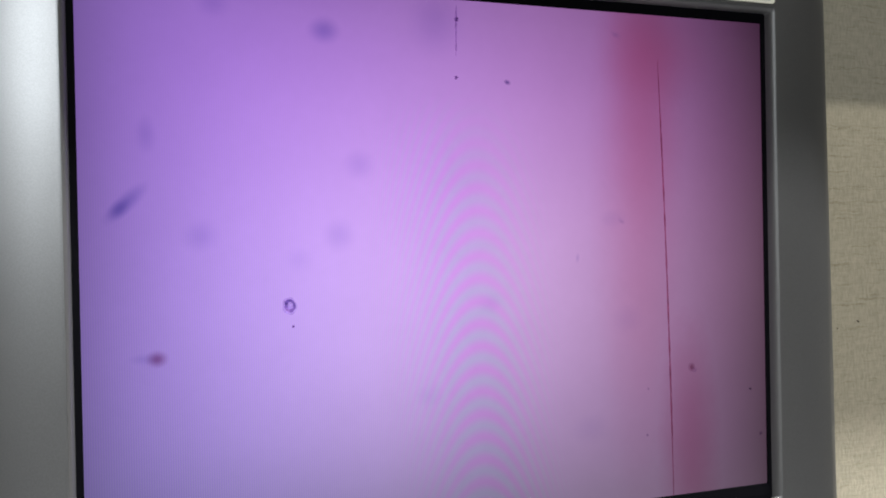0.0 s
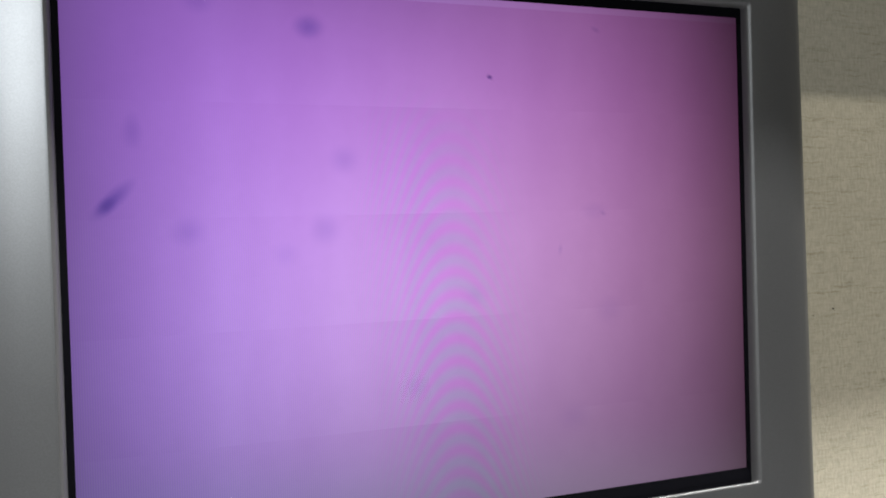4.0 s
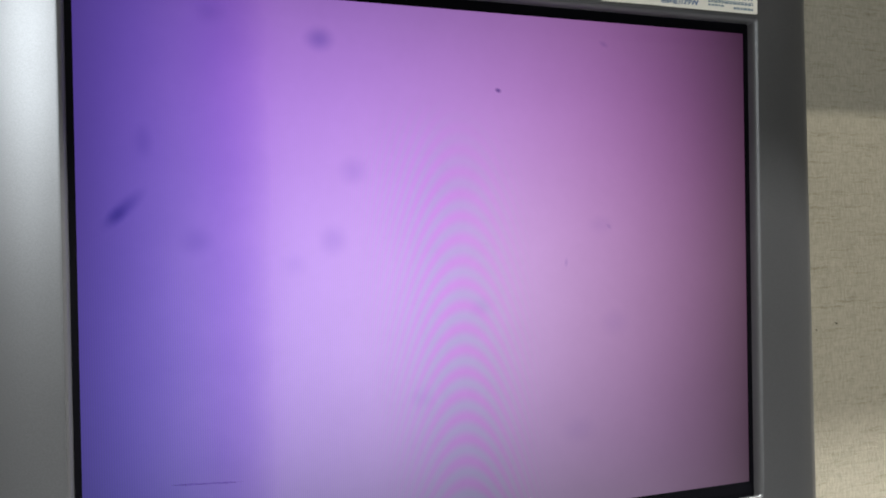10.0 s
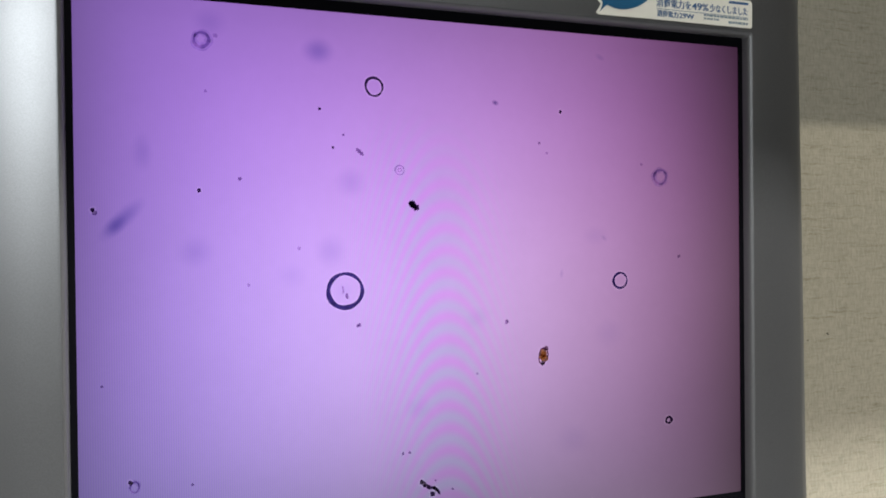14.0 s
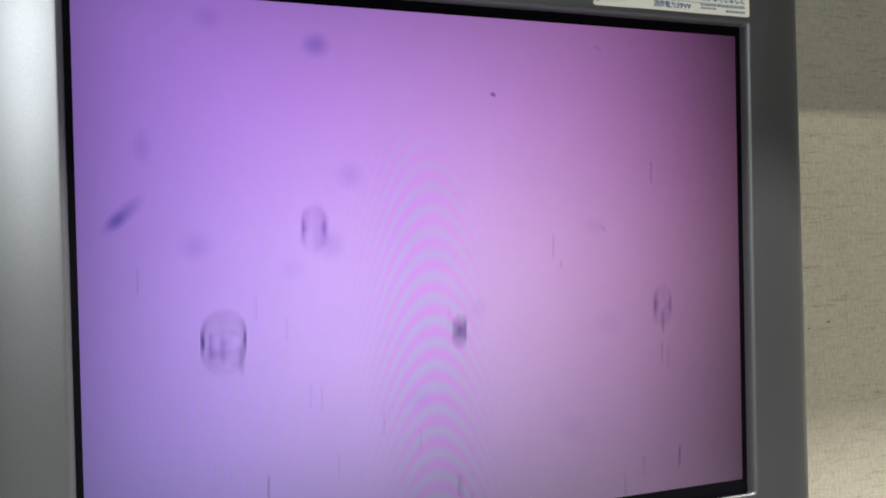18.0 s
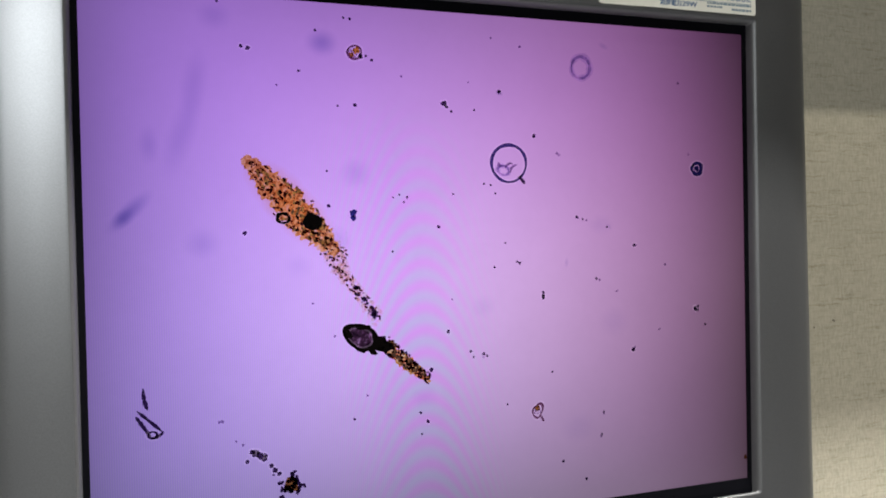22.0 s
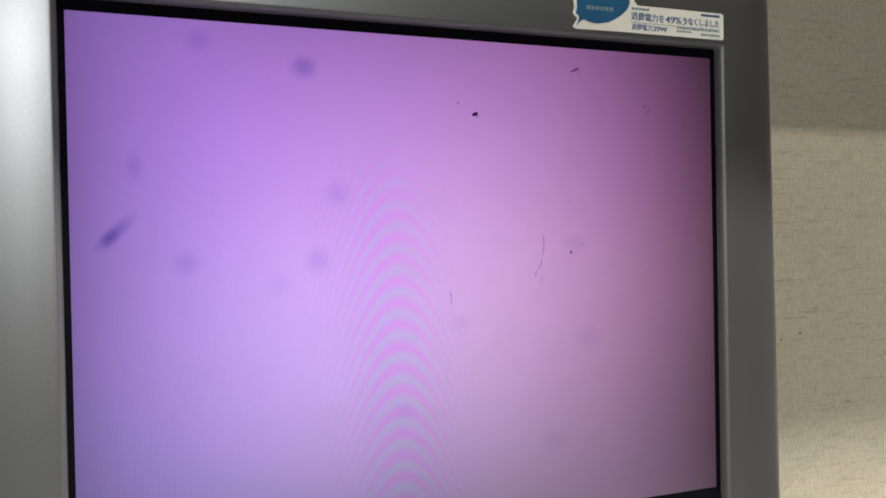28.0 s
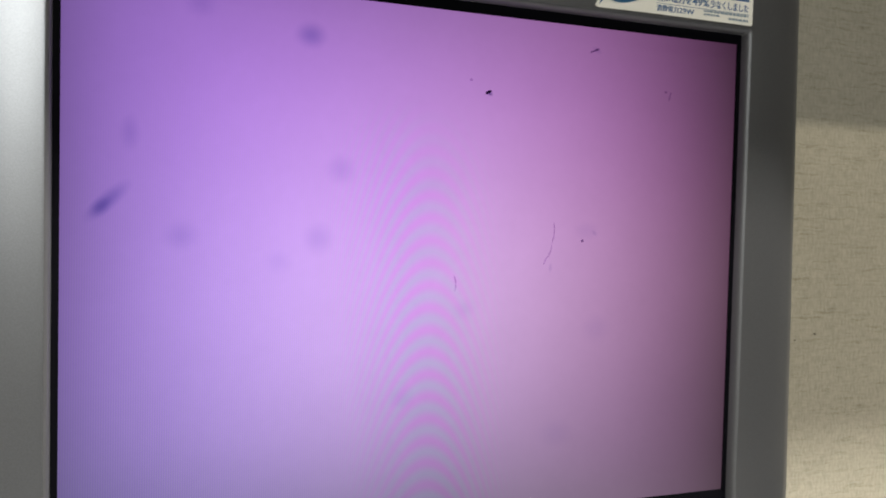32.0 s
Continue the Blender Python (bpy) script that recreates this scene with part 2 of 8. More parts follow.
def rounded(x0, x1, z0, z1, r, y, n=6):
    """A loop of points round a rectangle with round corners, standing in the plane y."""
    pts = []
    for cx, cz, a0 in ((x1 - r, z1 - r, 0), (x0 + r, z1 - r, 90), (x0 + r, z0 + r, 180), (x1 - r, z0 + r, 270)):
        for i in range(n + 1):
            a = radians(a0 + 90 * i / n)
            pts.append((cx + r * math.cos(a), y, cz + r * math.sin(a)))
    return pts


def lofted(name, loops, material, closed=False, cap=False, smooth=True):
    """A skin through loops of equal length; closed joins the last loop to the first, cap fills the last."""
    k = len(loops[0])
    verts = [p for lp in loops for p in lp]
    faces = []
    for a in range(len(loops) if closed else len(loops) - 1):
        b = (a + 1) % len(loops)
        for i in range(k):
            j = (i + 1) % k
            faces.append((a * k + i, a * k + j, b * k + j, b * k + i))
    if cap:
        faces.append(tuple(range((len(loops) - 1) * k, len(loops) * k)))
    return mesh_of(name, verts, faces, material, smooth)


def thing(name, label, category, at=(0, 0, Z0), group="", kind=""):
    ob = new(name)
    ob.location = at
    ob.empty_display_size = 0.05
    return tagged(ob, label, category, group, kind)


# ---- room ----
def room():
    def slab(name, *a, material=PAINT, label=""):
        return tagged(new(name, box(name, *a, material)), label, kind="structure")
    slab("floor", -2.6, 4.6, -4.2, WALL + 0.15, -0.1, 0, material=FLOORING, label="plain grey vinyl floor")
    slab("ceiling", -2.6, 4.6, -4.2, WALL + 0.15, 2.5, 2.6, label="plain grey painted ceiling")
    slab("wall_north", -2.6, 4.6, WALL, WALL + 0.15, 0, 2.5, material=PAPER, label="beige woven-look wallpaper with small dark slubs")
    # unseen bars, added to go with the lamp reflected in the frame
    lamp_bars = thing("window_1", "unseen grey bars added behind the lamp that brightens the frame", "window", (-0.55, -4.2, 2.25), kind="structure")
    for k in range(4):
        part("window_frame", box("window_frame", -0.9 + 0.6 * k - 0.02, -0.9 + 0.6 * k + 0.02, 0.0, 0.03, -0.24, 0.24, PAINT), lamp_bars)
    slab("wall_south", -2.6, 4.6, -4.35, -4.2, 0, 2.5, label="plain grey painted wall")
    slab("wall_east", 4.6, 4.75, -4.2, WALL + 0.15, 0, 2.5, label="plain grey painted wall")
    slab("wall_west", -2.75, -2.6, -4.2, WALL + 0.15, 0, 2.5, label="plain grey painted wall")
    # unseen box, added to block both tubes and cast the wall's shadow edges
    slab("soffit", -2.6, 4.6, WALL - 0.12, WALL, 1.65, 2.5, label="unseen painted box added above the television to shade the upper wall")


room()


# ---- television ----
HX, HZ = 0.135, 0.0984


def television():
    tv = thing("television", "silver-framed flat television hung on a papered wall, showing a microscope picture", "television")
    part("screen", box("screen", -HX - 0.004, HX + 0.004, 0, 0.003, -HZ - 0.004, HZ + 0.004, PICTURE), tv, label="lit violet and pink microscope picture")
    def L(x, zt, zb, r, y, left=None):
        # the outer edge spreads a little towards the bottom
        loop = rounded(-(left or x), x, -zb, zt, r, y)
        return [(px + max(0.0, min(1.0, (px - 0.150) / 0.0185)) * (0.0029 - 0.0145 * pz), py, pz) for px, py, pz in loop]
    part("screen_surround", lofted("screen_surround", [L(HX, HZ, HZ, 0.0004, -0.0009), L(HX, HZ, HZ, 0.0004, -0.0014), L(0.1372, 0.1027, 0.1027, 0.0008, -0.0020, 0.1374), L(0.1373, 0.1028, 0.1051, 0.0008, -0.0020, 0.13745), L(0.1373, 0.1028, 0.1051, 0.0008, -0.0009, 0.13745)], BLACK, closed=True, smooth=False), tv, label="black plastic surround")
    part("inner_bevel", lofted("inner_bevel", [
        L(0.1366, 0.1022, 0.1050, 0.0008, -0.0015, 0.1372), L(0.1370, 0.1026, 0.1047, 0.0009, -0.0028, 0.1374), L(0.1375, 0.1030, 0.1044, 0.0010, -0.0038, 0.1376), L(0.1380, 0.1034, 0.1042, 0.0012, -0.0045, 0.1379),
        L(0.1388, 0.1040, 0.1044, 0.0014, -0.0050, 0.1386), L(0.1395, 0.1046, 0.1049, 0.0016, -0.0052, 0.1392)], BEVEL), tv, label="matt silver inner bevel")
    part("front_frame", lofted("front_frame", [
        L(0.1395, 0.1046, 0.1049, 0.0016, -0.0052, 0.1392), L(0.1404, 0.1053, 0.1057, 0.0022, -0.0053, 0.1400), L(0.1490, 0.1180, 0.1240, 0.006, -0.0052), L(0.1540, 0.1320, 0.1440, 0.008, -0.0050, 0.1570),
        L(0.1585, 0.1375, 0.1500, 0.010, -0.0042, 0.1635), L(0.1625, 0.1412, 0.1540, 0.012, -0.0030, 0.1664), L(0.1656, 0.1440, 0.1570, 0.013, -0.0017, 0.1677), L(0.1682, 0.1462, 0.1592, 0.014, -0.0006, 0.1686), L(0.1686, 0.1466, 0.1596, 0.014, -0.0002), L(0.1688, 0.1468, 0.1598, 0.014, 0.0),
        L(0.1688, 0.1468, 0.1598, 0.014, 0.010)], SILVER), tv, label="silver-painted plastic frame")
    part("back_case", lofted("back_case", [L(0.1684, 0.1464, 0.1594, 0.014, 0.0102), L(0.1660, 0.1440, 0.1570, 0.014, 0.014), L(0.1560, 0.1340, 0.1470, 0.014, 0.028), L(0.150, 0.128, 0.141, 0.014, WALL)], CASE, cap=True), tv, label="grey plastic back case")
    moire = part("moire_pattern", mesh_of("moire_pattern", [(-0.055, 0, -HZ), (0.055, 0, -HZ), (0.055, 0, HZ), (-0.055, 0, HZ)], [(0, 1, 2, 3)], moire_filter()), tv, label="faint curved interference lines")
    return tv, moire


TV, MOIRE = television()


# ---- picture layers: flat colour filters and dark pieces that the panel shows in front of its light ----
def tint(name, colour, var=0.25, scale=900.0):
    """A colour filter: light from behind passes, multiplied by the colour, with a little mottling."""
    m, nt, b = mat(name)
    nt.nodes.remove(b)
    t = nt.nodes.new("ShaderNodeBsdfTransparent")
    f = noise_of(nt, coords(nt)[0], scale, 2)
    nt.links.new(ramp(nt, f, [(0.3, tuple(c * (1 - var) for c in colour)), (0.7, tuple(min(1, c * (1 + var)) for c in colour))]), t.inputs[0])
    nt.links.new(t.outputs[0], nt.nodes["Material Output"].inputs[0])
    return m


def soft_tint(name, colour, shape="round", power=1.0, ragged=0.0, scale=120.0):
    """A blurred filter: full colour in the middle of its sheet, fading out to its rim. The sheet is 2 x 2 in its own space."""
    m, nt, b = mat(name)
    nt.nodes.remove(b)
    t = nt.nodes.new("ShaderNodeBsdfTransparent")
    gen = nt.nodes.new("ShaderNodeUVMap")
    s = nt.nodes.new("ShaderNodeSeparateXYZ")
    nt.links.new(gen.outputs[0], s.inputs[0])
    u = math_node(nt, "MULTIPLY_ADD", s.outputs[0], 2, -1)
    v = math_node(nt, "MULTIPLY_ADD", s.outputs[1], 2, -1)
    if shape == "round":
        d = math_node(nt, "SQRT", math_node(nt, "ADD", math_node(nt, "MULTIPLY", u, u), math_node(nt, "MULTIPLY", v, v)))
    else:
        d = math_node(nt, "ABSOLUTE", u)
    if ragged:
        d = math_node(nt, "ADD", d, math_node(nt, "MULTIPLY_ADD", noise_of(nt, coords(nt)[0], scale, 4), ragged, -ragged / 2))
    a = math_node(nt, "SUBTRACT", 1.0, d, clamp=True)
    a = math_node(nt, "SMOOTH_MIN", a, 1.0, 0.2)
    a = math_node(nt, "POWER", math_node(nt, "MULTIPLY", math_node(nt, "MULTIPLY", a, a), math_node(nt, "MULTIPLY_ADD", a, -2, 3)), power, clamp=True)
    nt.links.new(mix(nt, "MIX", a, (1, 1, 1), colour), t.inputs[0])
    nt.links.new(t.outputs[0], nt.nodes["Material Output"].inputs[0])
    return m


def mottled_tint(name, stops, scale, stretch=(1, 1, 1), detail=5.0):
    """A filter whose colour wanders between the given stops."""
    m, nt, b = mat(name)
    nt.nodes.remove(b)
    t = nt.nodes.new("ShaderNodeBsdfTransparent")
    f = noise_of(nt, scaled(nt, coords(nt)[0], *stretch), scale, detail, 0.65)
    nt.links.new(ramp(nt, f, stops), t.inputs[0])
    nt.links.new(t.outputs[0], nt.nodes["Material Output"].inputs[0])
    return m


INK = tint("dark_ink", (0.055, 0.035, 0.08), 0.5)
DIM = tint("dim_violet", (0.36, 0.28, 0.43), 0.35)
PALE = tint("pale_violet", (0.70, 0.63, 0.76), 0.2)
RING_BLUE = tint("ring_blue", (0.06, 0.055, 0.17), 0.5, 500)
NAVY = tint("navy_blue", (0.03, 0.04, 0.16), 0.5)
BROWN = mottled_tint("mottled_brown", [(0.36, (0.07, 0.03, 0.01)), (0.5, (0.36, 0.17, 0.03)), (0.62, (0.70, 0.42, 0.08))], 1500)
ORANGE = mottled_tint("mottled_orange", [(0.33, (0.12, 0.06, 0.01)), (0.47, (0.70, 0.38, 0.03)), (0.62, (1.0, 0.66, 0.09))], 900)
SMEAR = tint("red_smear", (0.70, 0.42, 0.50), 0.15)


def halo_light():
    """The pale rim that the picture shows round a sharp dark edge: a little more light than the field's own."""
    m, nt, b = mat("pale_halo")
    nt.nodes.remove(b)
    t, e, a = nt.nodes.new("ShaderNodeBsdfTransparent"), nt.nodes.new("ShaderNodeEmission"), nt.nodes.new("ShaderNodeAddShader")
    e.inputs[0].default_value, e.inputs[1].default_value = (0.95, 0.72, 1.0, 1), 0.05
    nt.links.new(t.outputs[0], a.inputs[0])
    nt.links.new(e.outputs[0], a.inputs[1])
    nt.links.new(a.outputs[0], nt.nodes["Material Output"].inputs[0])
    return m


HALO = halo_light()
CELL_VIOLET = mottled_tint("cell_violet", [(0.36, (0.20, 0.16, 0.32)), (0.5, (0.44, 0.38, 0.58)), (0.64, (0.74, 0.62, 0.76))], 190, detail=3.0)
WALL_SHADE = tint("wall_shade", (0.80, 0.76, 0.89), 0.12, 300)
CELL_MAROON = tint("cell_maroon", (0.20, 0.10, 0.16), 0.35, 300)
CELL_PALE = mottled_tint("cell_pale", [(0.36, (0.46, 0.40, 0.58)), (0.64, (0.80, 0.76, 0.88))], 190, detail=3.0)
BLUR_BLUE = soft_tint("blurred_blue", (0.62, 0.64, 0.80))
BLUR_FAINT = soft_tint("blurred_faint", (0.85, 0.85, 0.92))
BLUR_GHOST = soft_tint("blurred_ghost", (0.93, 0.93, 0.97))
BLUR_SMUDGE = soft_tint("blurred_smudge", (0.30, 0.28, 0.46))
ROSE_ROUND = soft_tint("blurred_rose", (0.97, 0.80, 0.82), "round", 0.8, 0.25, 60)
ROSE_DEEP = soft_tint("blurred_deep_rose", (0.92, 0.66, 0.74), "round", 0.6, 0.3, 80)
BLUR_AMBER = soft_tint("blurred_amber", (0.98, 0.70, 0.34), "round", 0.7, 0.35, 150)
BLUR_DARK = soft_tint("blurred_dark", (0.10, 0.08, 0.26))
BLUR_BROWN = soft_tint("blurred_brown", (0.55, 0.36, 0.45))

LAYER = [0]


def layer():
    """The depth of the next flat piece: a few hundredths of a millimetre before the last one."""
    LAYER[0] = (LAYER[0] + 1) % 13
    return -0.00015 - 0.00005 * LAYER[0]


def sheet(name, hx, hz, material):
    me = mesh_of(name, [(-hx, 0, -hz), (hx, 0, -hz), (hx, 0, hz), (-hx, 0, hz)], [(0, 1, 2, 3)], material)
    uv = me.uv_layers.new(name="UVMap")
    for i, c in enumerate(((0, 0), (1, 0), (1, 1), (0, 1))):
        uv.data[i].uv = c
    return me


def blob_points(rng, rx, rz, n=11, rough=0.28, cx=0.0, cz=0.0, spin=0.0):
    ca, sa = math.cos(spin), math.sin(spin)
    pts = []
    for i in range(n):
        a = 2 * math.pi * i / n
        k = 1 + rng.uniform(-rough, rough)
        x, z = rx * k * math.cos(a), rz * k * math.sin(a)
        pts.append((cx + x * ca - z * sa, 0, cz + x * sa + z * ca))
    return pts


def many_blobs(name, items, material, seed, rough=0.35):
    """One mesh of many small ragged blobs: items are (x, z, rx, rz, spin) in millimetres."""
    rng = random.Random(seed)
    verts, faces = [], []
    for k, (x, z, rx, rz, spin) in enumerate(items):
        pts = blob_points(rng, rx / 1000, rz / 1000, 9, rough, x / 1000, z / 1000, spin)
        faces.append(tuple(range(len(verts), len(verts) + len(pts))))
        verts += [(p[0], -0.000012 * (k % 8), p[2]) for p in pts]
    return mesh_of(name, verts, faces, material)


def ring_mesh(name, rx, rz, w, material, seed, wob=0.03, n=44, tail=0.0, pinch=0.0, rim=0.0):
    """A closed outline of uneven width, in millimetres. pinch draws in its waist; rim is the breadth of a pale halo on both sides."""
    rng = random.Random(seed)
    ph = [rng.uniform(0, 6.28) for _ in range(4)]
    verts, faces = [], []
    for extra, y in ((0.0, 0.0),) + (((2 * rim, 0.00002),) if rim else ()):
        first = len(verts)
        for i in range(n):
            a = 2 * math.pi * i / n
            k = 1 + wob * (math.sin(2 * a + ph[0]) + 0.6 * math.sin(3 * a + ph[1])) - pinch * math.cos(a) ** 2 + tail * max(0, math.cos(a - ph[2])) ** 8
            ww = w * (1 + 0.2 * math.sin(a + ph[3]) + 0.14 * math.sin(5 * a + ph[1])) + extra
            x, z = rx * k * math.cos(a), rz * k * math.sin(a)
            e = min(0.9, ww / 2 / math.hypot(rx, rz) * 1.414)
            verts += [(x * (1 - e) / 1000, y, z * (1 - e) / 1000), (x * (1 + e) / 1000, y, z * (1 + e) / 1000)]
        for i in range(n):
            j = (i + 1) % n
            faces.append((first + 2 * i, first + 2 * i + 1, first + 2 * j + 1, first + 2 * j))
    me = mesh_of(name, verts, faces, material)
    if rim:
        haloed(me, n)
    return me


def haloed(me, first):
    """Gives the halo's material to the faces from the given one on."""
    me.materials.append(HALO)
    for p in me.polygons[first:]:
        p.material_index = 1


def stroke_mesh(name, dx, dz, w, material, bend=0.0, seed=1, n=14, beads=0.3):
    """A tapered, beaded line from the origin to (dx, dz), in millimetres; bend bows it to its left."""
    rng = random.Random(seed)
    ln = math.hypot(dx, dz) or 1.0
    nx, nz = -dz / ln, dx / ln
    verts, faces = [], []
    for i in range(n + 1):
        f = i / n
        c = 4 * f * (1 - f) * bend * ln
        ww = w / 2 * (0.35 + 0.65 * min(1, 6 * min(f, 1 - f))) * (1 + rng.uniform(-beads, beads))
        x, z = dx * f + nx * c, dz * f + nz * c
        verts += [((x - nx * ww) / 1000, 0, (z - nz * ww) / 1000), ((x + nx * ww) / 1000, 0, (z + nz * ww) / 1000)]
    faces = [(2 * i, 2 * i + 1, 2 * i + 3, 2 * i + 2) for i in range(n)]
    return mesh_of(name, verts, faces, material)


def mm(x, z):
    return (x / 1000, layer(), z / 1000)


SEED = [10]


def seed():
    SEED[0] += 1
    return SEED[0]


def speck(f, x, z, r, material=INK, squash=1.0, name="speck"):
    s = seed()
    pts = blob_points(random.Random(s), 0.8 * r / 1000, 0.8 * r * squash / 1000)
    faces = [tuple(range(11))]
    rim = material is INK and r > 0.85
    if rim:
        k = 1.35 + 0.35 / r
        pts += [(p[0] * k, 0.00002, p[2] * k) for p in pts]
        faces.append(tuple(range(11, 22)))
    me = mesh_of(name, pts, faces, material)
    if rim:
        haloed(me, 1)
    return part(name, me, f, mm(x, z), spin=(s * 37) % 180 if squash == 1 else 0)


def fleck(f, x0, z0, x1, z1, w, material=INK, bend=0.0, name="fibre"):
    return part(name, stroke_mesh(name, x1 - x0, z1 - z0, w, material, bend, seed()), f, mm(x0, z0))


def grain_items(rng, cx, cz, hx, hz, size, fat=1.0):
    """Upright rods and hooks packed into an oval: (x, z, rx, rz, spin) in millimetres."""
    items = []
    dx, dz = size * 1.75, size * 2.6
    nx, nz = max(1, int(hx / dx)), max(0, int(hz / dz))
    for i in range(-nx, nx + 1):
        for j in range(-nz, nz + 1):
            x, z = i * dx + rng.uniform(-0.3, 0.3) * dx, j * dz + (0.5 if i % 2 else 0.0) * dz + rng.uniform(-0.25, 0.25) * dz
            if (x / hx) ** 2 + (z / hz) ** 2 > 1.05 or rng.random() < 0.12:
                continue
            items.append((cx + x, cz + z, size * fat * rng.uniform(0.42, 0.72), size * rng.uniform(0.85, 1.5), rng.uniform(-0.25, 0.25) * fat - 0.3 * x / hx))
    return items


def grain_mesh(items, material, s, size):
    """Dark grains, each with a pale halo behind it, and a few drawn as small rings."""
    rng = random.Random(s)
    verts, faces, kinds = [], [], []
    for k, (x, z, rx, rz, spin) in enumerate(items):
        for grow, y, kind in ((1.0, -0.000012 * (k % 6), 0), (1.5, 0.00002, 1)):
            pts = blob_points(rng, rx * grow / 1000, rz * grow / 1000, 9, 0.2, x / 1000, z / 1000, spin)
            faces.append(tuple(range(len(verts), len(verts) + 9)))
            kinds.append(kind)
            verts += [(p[0], y, p[2]) for p in pts]
    for k in range(len(items) // 5):
        x, z = items[k * 5][:2]
        a = [(x + size * 1.1 * math.cos(q * 0.785), z + size * 1.3 * math.sin(q * 0.785)) for q in range(8)]
        first = len(verts)
        for px, pz in a[:7]:
            verts += [(px / 1000, -0.00008, pz / 1000), ((px + (px - x) * 0.45) / 1000, -0.00008, (pz + (pz - z) * 0.45) / 1000)]
        for q in range(6):
            faces.append((first + 2 * q, first + 2 * q + 1, first + 2 * q + 3, first + 2 * q + 2))
            kinds.append(0)
    me = mesh_of("grain_patch", verts, faces, material)
    me.materials.append(HALO)
    for p, kind in zip(me.polygons, kinds):
        p.material_index = kind
    return me


def arc_mesh(name, rx, rz, w, a0, a1, material, s, n=20):
    """Part of an oval outline, from a0 to a1 degrees, thinning out at both ends, in millimetres."""
    rng = random.Random(s)
    verts = []
    for i in range(n + 1):
        a = radians(a0 + (a1 - a0) * i / n)
        h = w / 2 * min(1.0, 4.0 * min(i, n - i) / n + 0.15) * rng.uniform(0.7, 1.3)
        c, q = math.cos(a), math.sin(a)
        verts += [((rx - h) * c / 1000, 0, (rz - h) * q / 1000), ((rx + h) * c / 1000, 0, (rz + h) * q / 1000)]
    return mesh_of(name, verts, [(2 * i, 2 * i + 1, 2 * i + 3, 2 * i + 2) for i in range(n)], material)


def cell(f, x, z, rx, rz, w=0.5, material=INK, spin=0.0, grains=0, gx=0.0, gz=0.0, spread=0.45, pinch=0.0, wob=0.03, tail=0.0, ink=None):
    """A cell's outline, with a cluster of grains inside it."""
    s = seed()
    rng = random.Random(s)
    wall = {"dim_violet": CELL_VIOLET, "pale_violet": CELL_PALE}.get(material.name, material)
    soft = wall is not material
    c = part("cell_wall", ring_mesh("cell_wall", rx, rz, w * (1.15 if soft else 1.0), wall, s, wob, pinch=pinch, tail=tail, rim=0.0 if material is BROWN else 0.2 if wall is CELL_VIOLET else 0.0 if soft else 0.6), f, mm(x, z), spin=spin)
    if wall is CELL_VIOLET:
        part("wall_shade", ring_mesh("wall_shade", rx, rz, w * 2.6, WALL_SHADE, s, wob, pinch=pinch, tail=tail), c, (0, 0.00001, 0), "blurred shade along the wall")
    if wall is CELL_PALE and min(rx, rz) > 1.7:
        part("inner_wall", ring_mesh("inner_wall", rx - 1.0, rz - 1.1, w * 0.8, CELL_PALE, s + 1, wob * 2.0, pinch=pinch), c, (0, -0.00001, 0))
    if grains:
        small = min(rx, rz)
        size = min(1.0, 0.30 * small ** 0.6)
        hx, hz = spread * rx * 1.1, spread * rz * 1.1
        dark = ink or (INK if small > 3 or material is INK else DIM)
        part("grain_patch", grain_mesh(grain_items(rng, gx * rx, gz * rz, max(hx, 0.5 * small), max(hz, 0.4 * small), size), dark, s, size), c, (0, -0.00002, 0))
        if soft and gz > 0.15:
            a0 = math.degrees(math.atan2(gz, gx))
            part("cap_wall", arc_mesh("cap_wall", rx, rz, w * 1.2, a0 - 55, a0 + 60, dark, s), c, (0, -0.00003, 0), "darker wall round the grains")
    return c


def grain_cluster(f, x, z, rx, rz, spin=0.0):
    """A dense cap of dark grains without an outline of its own."""
    s = seed()
    size = min(0.66, 0.25 * min(rx, rz))
    return part("grain_patch", grain_mesh(grain_items(random.Random(s), 0, 0, rx, rz, size, 1.35), INK, s, size), f, mm(x, z), spin=spin)


def dark_ring(f, x, z, r, w, turn):
    """A small ring whose wall is thick and dark on one side."""
    s = seed()
    c = part("cell_wall", ring_mesh("cell_wall", r, r, w, CELL_VIOLET, s, 0.05, rim=0.5), f, mm(x, z))
    part("dark_side", arc_mesh("dark_side", r, r, w * 1.5, turn - 80, turn + 80, INK, s), c, (0, -0.00003, 0), "thick dark side of the ring")
    return c


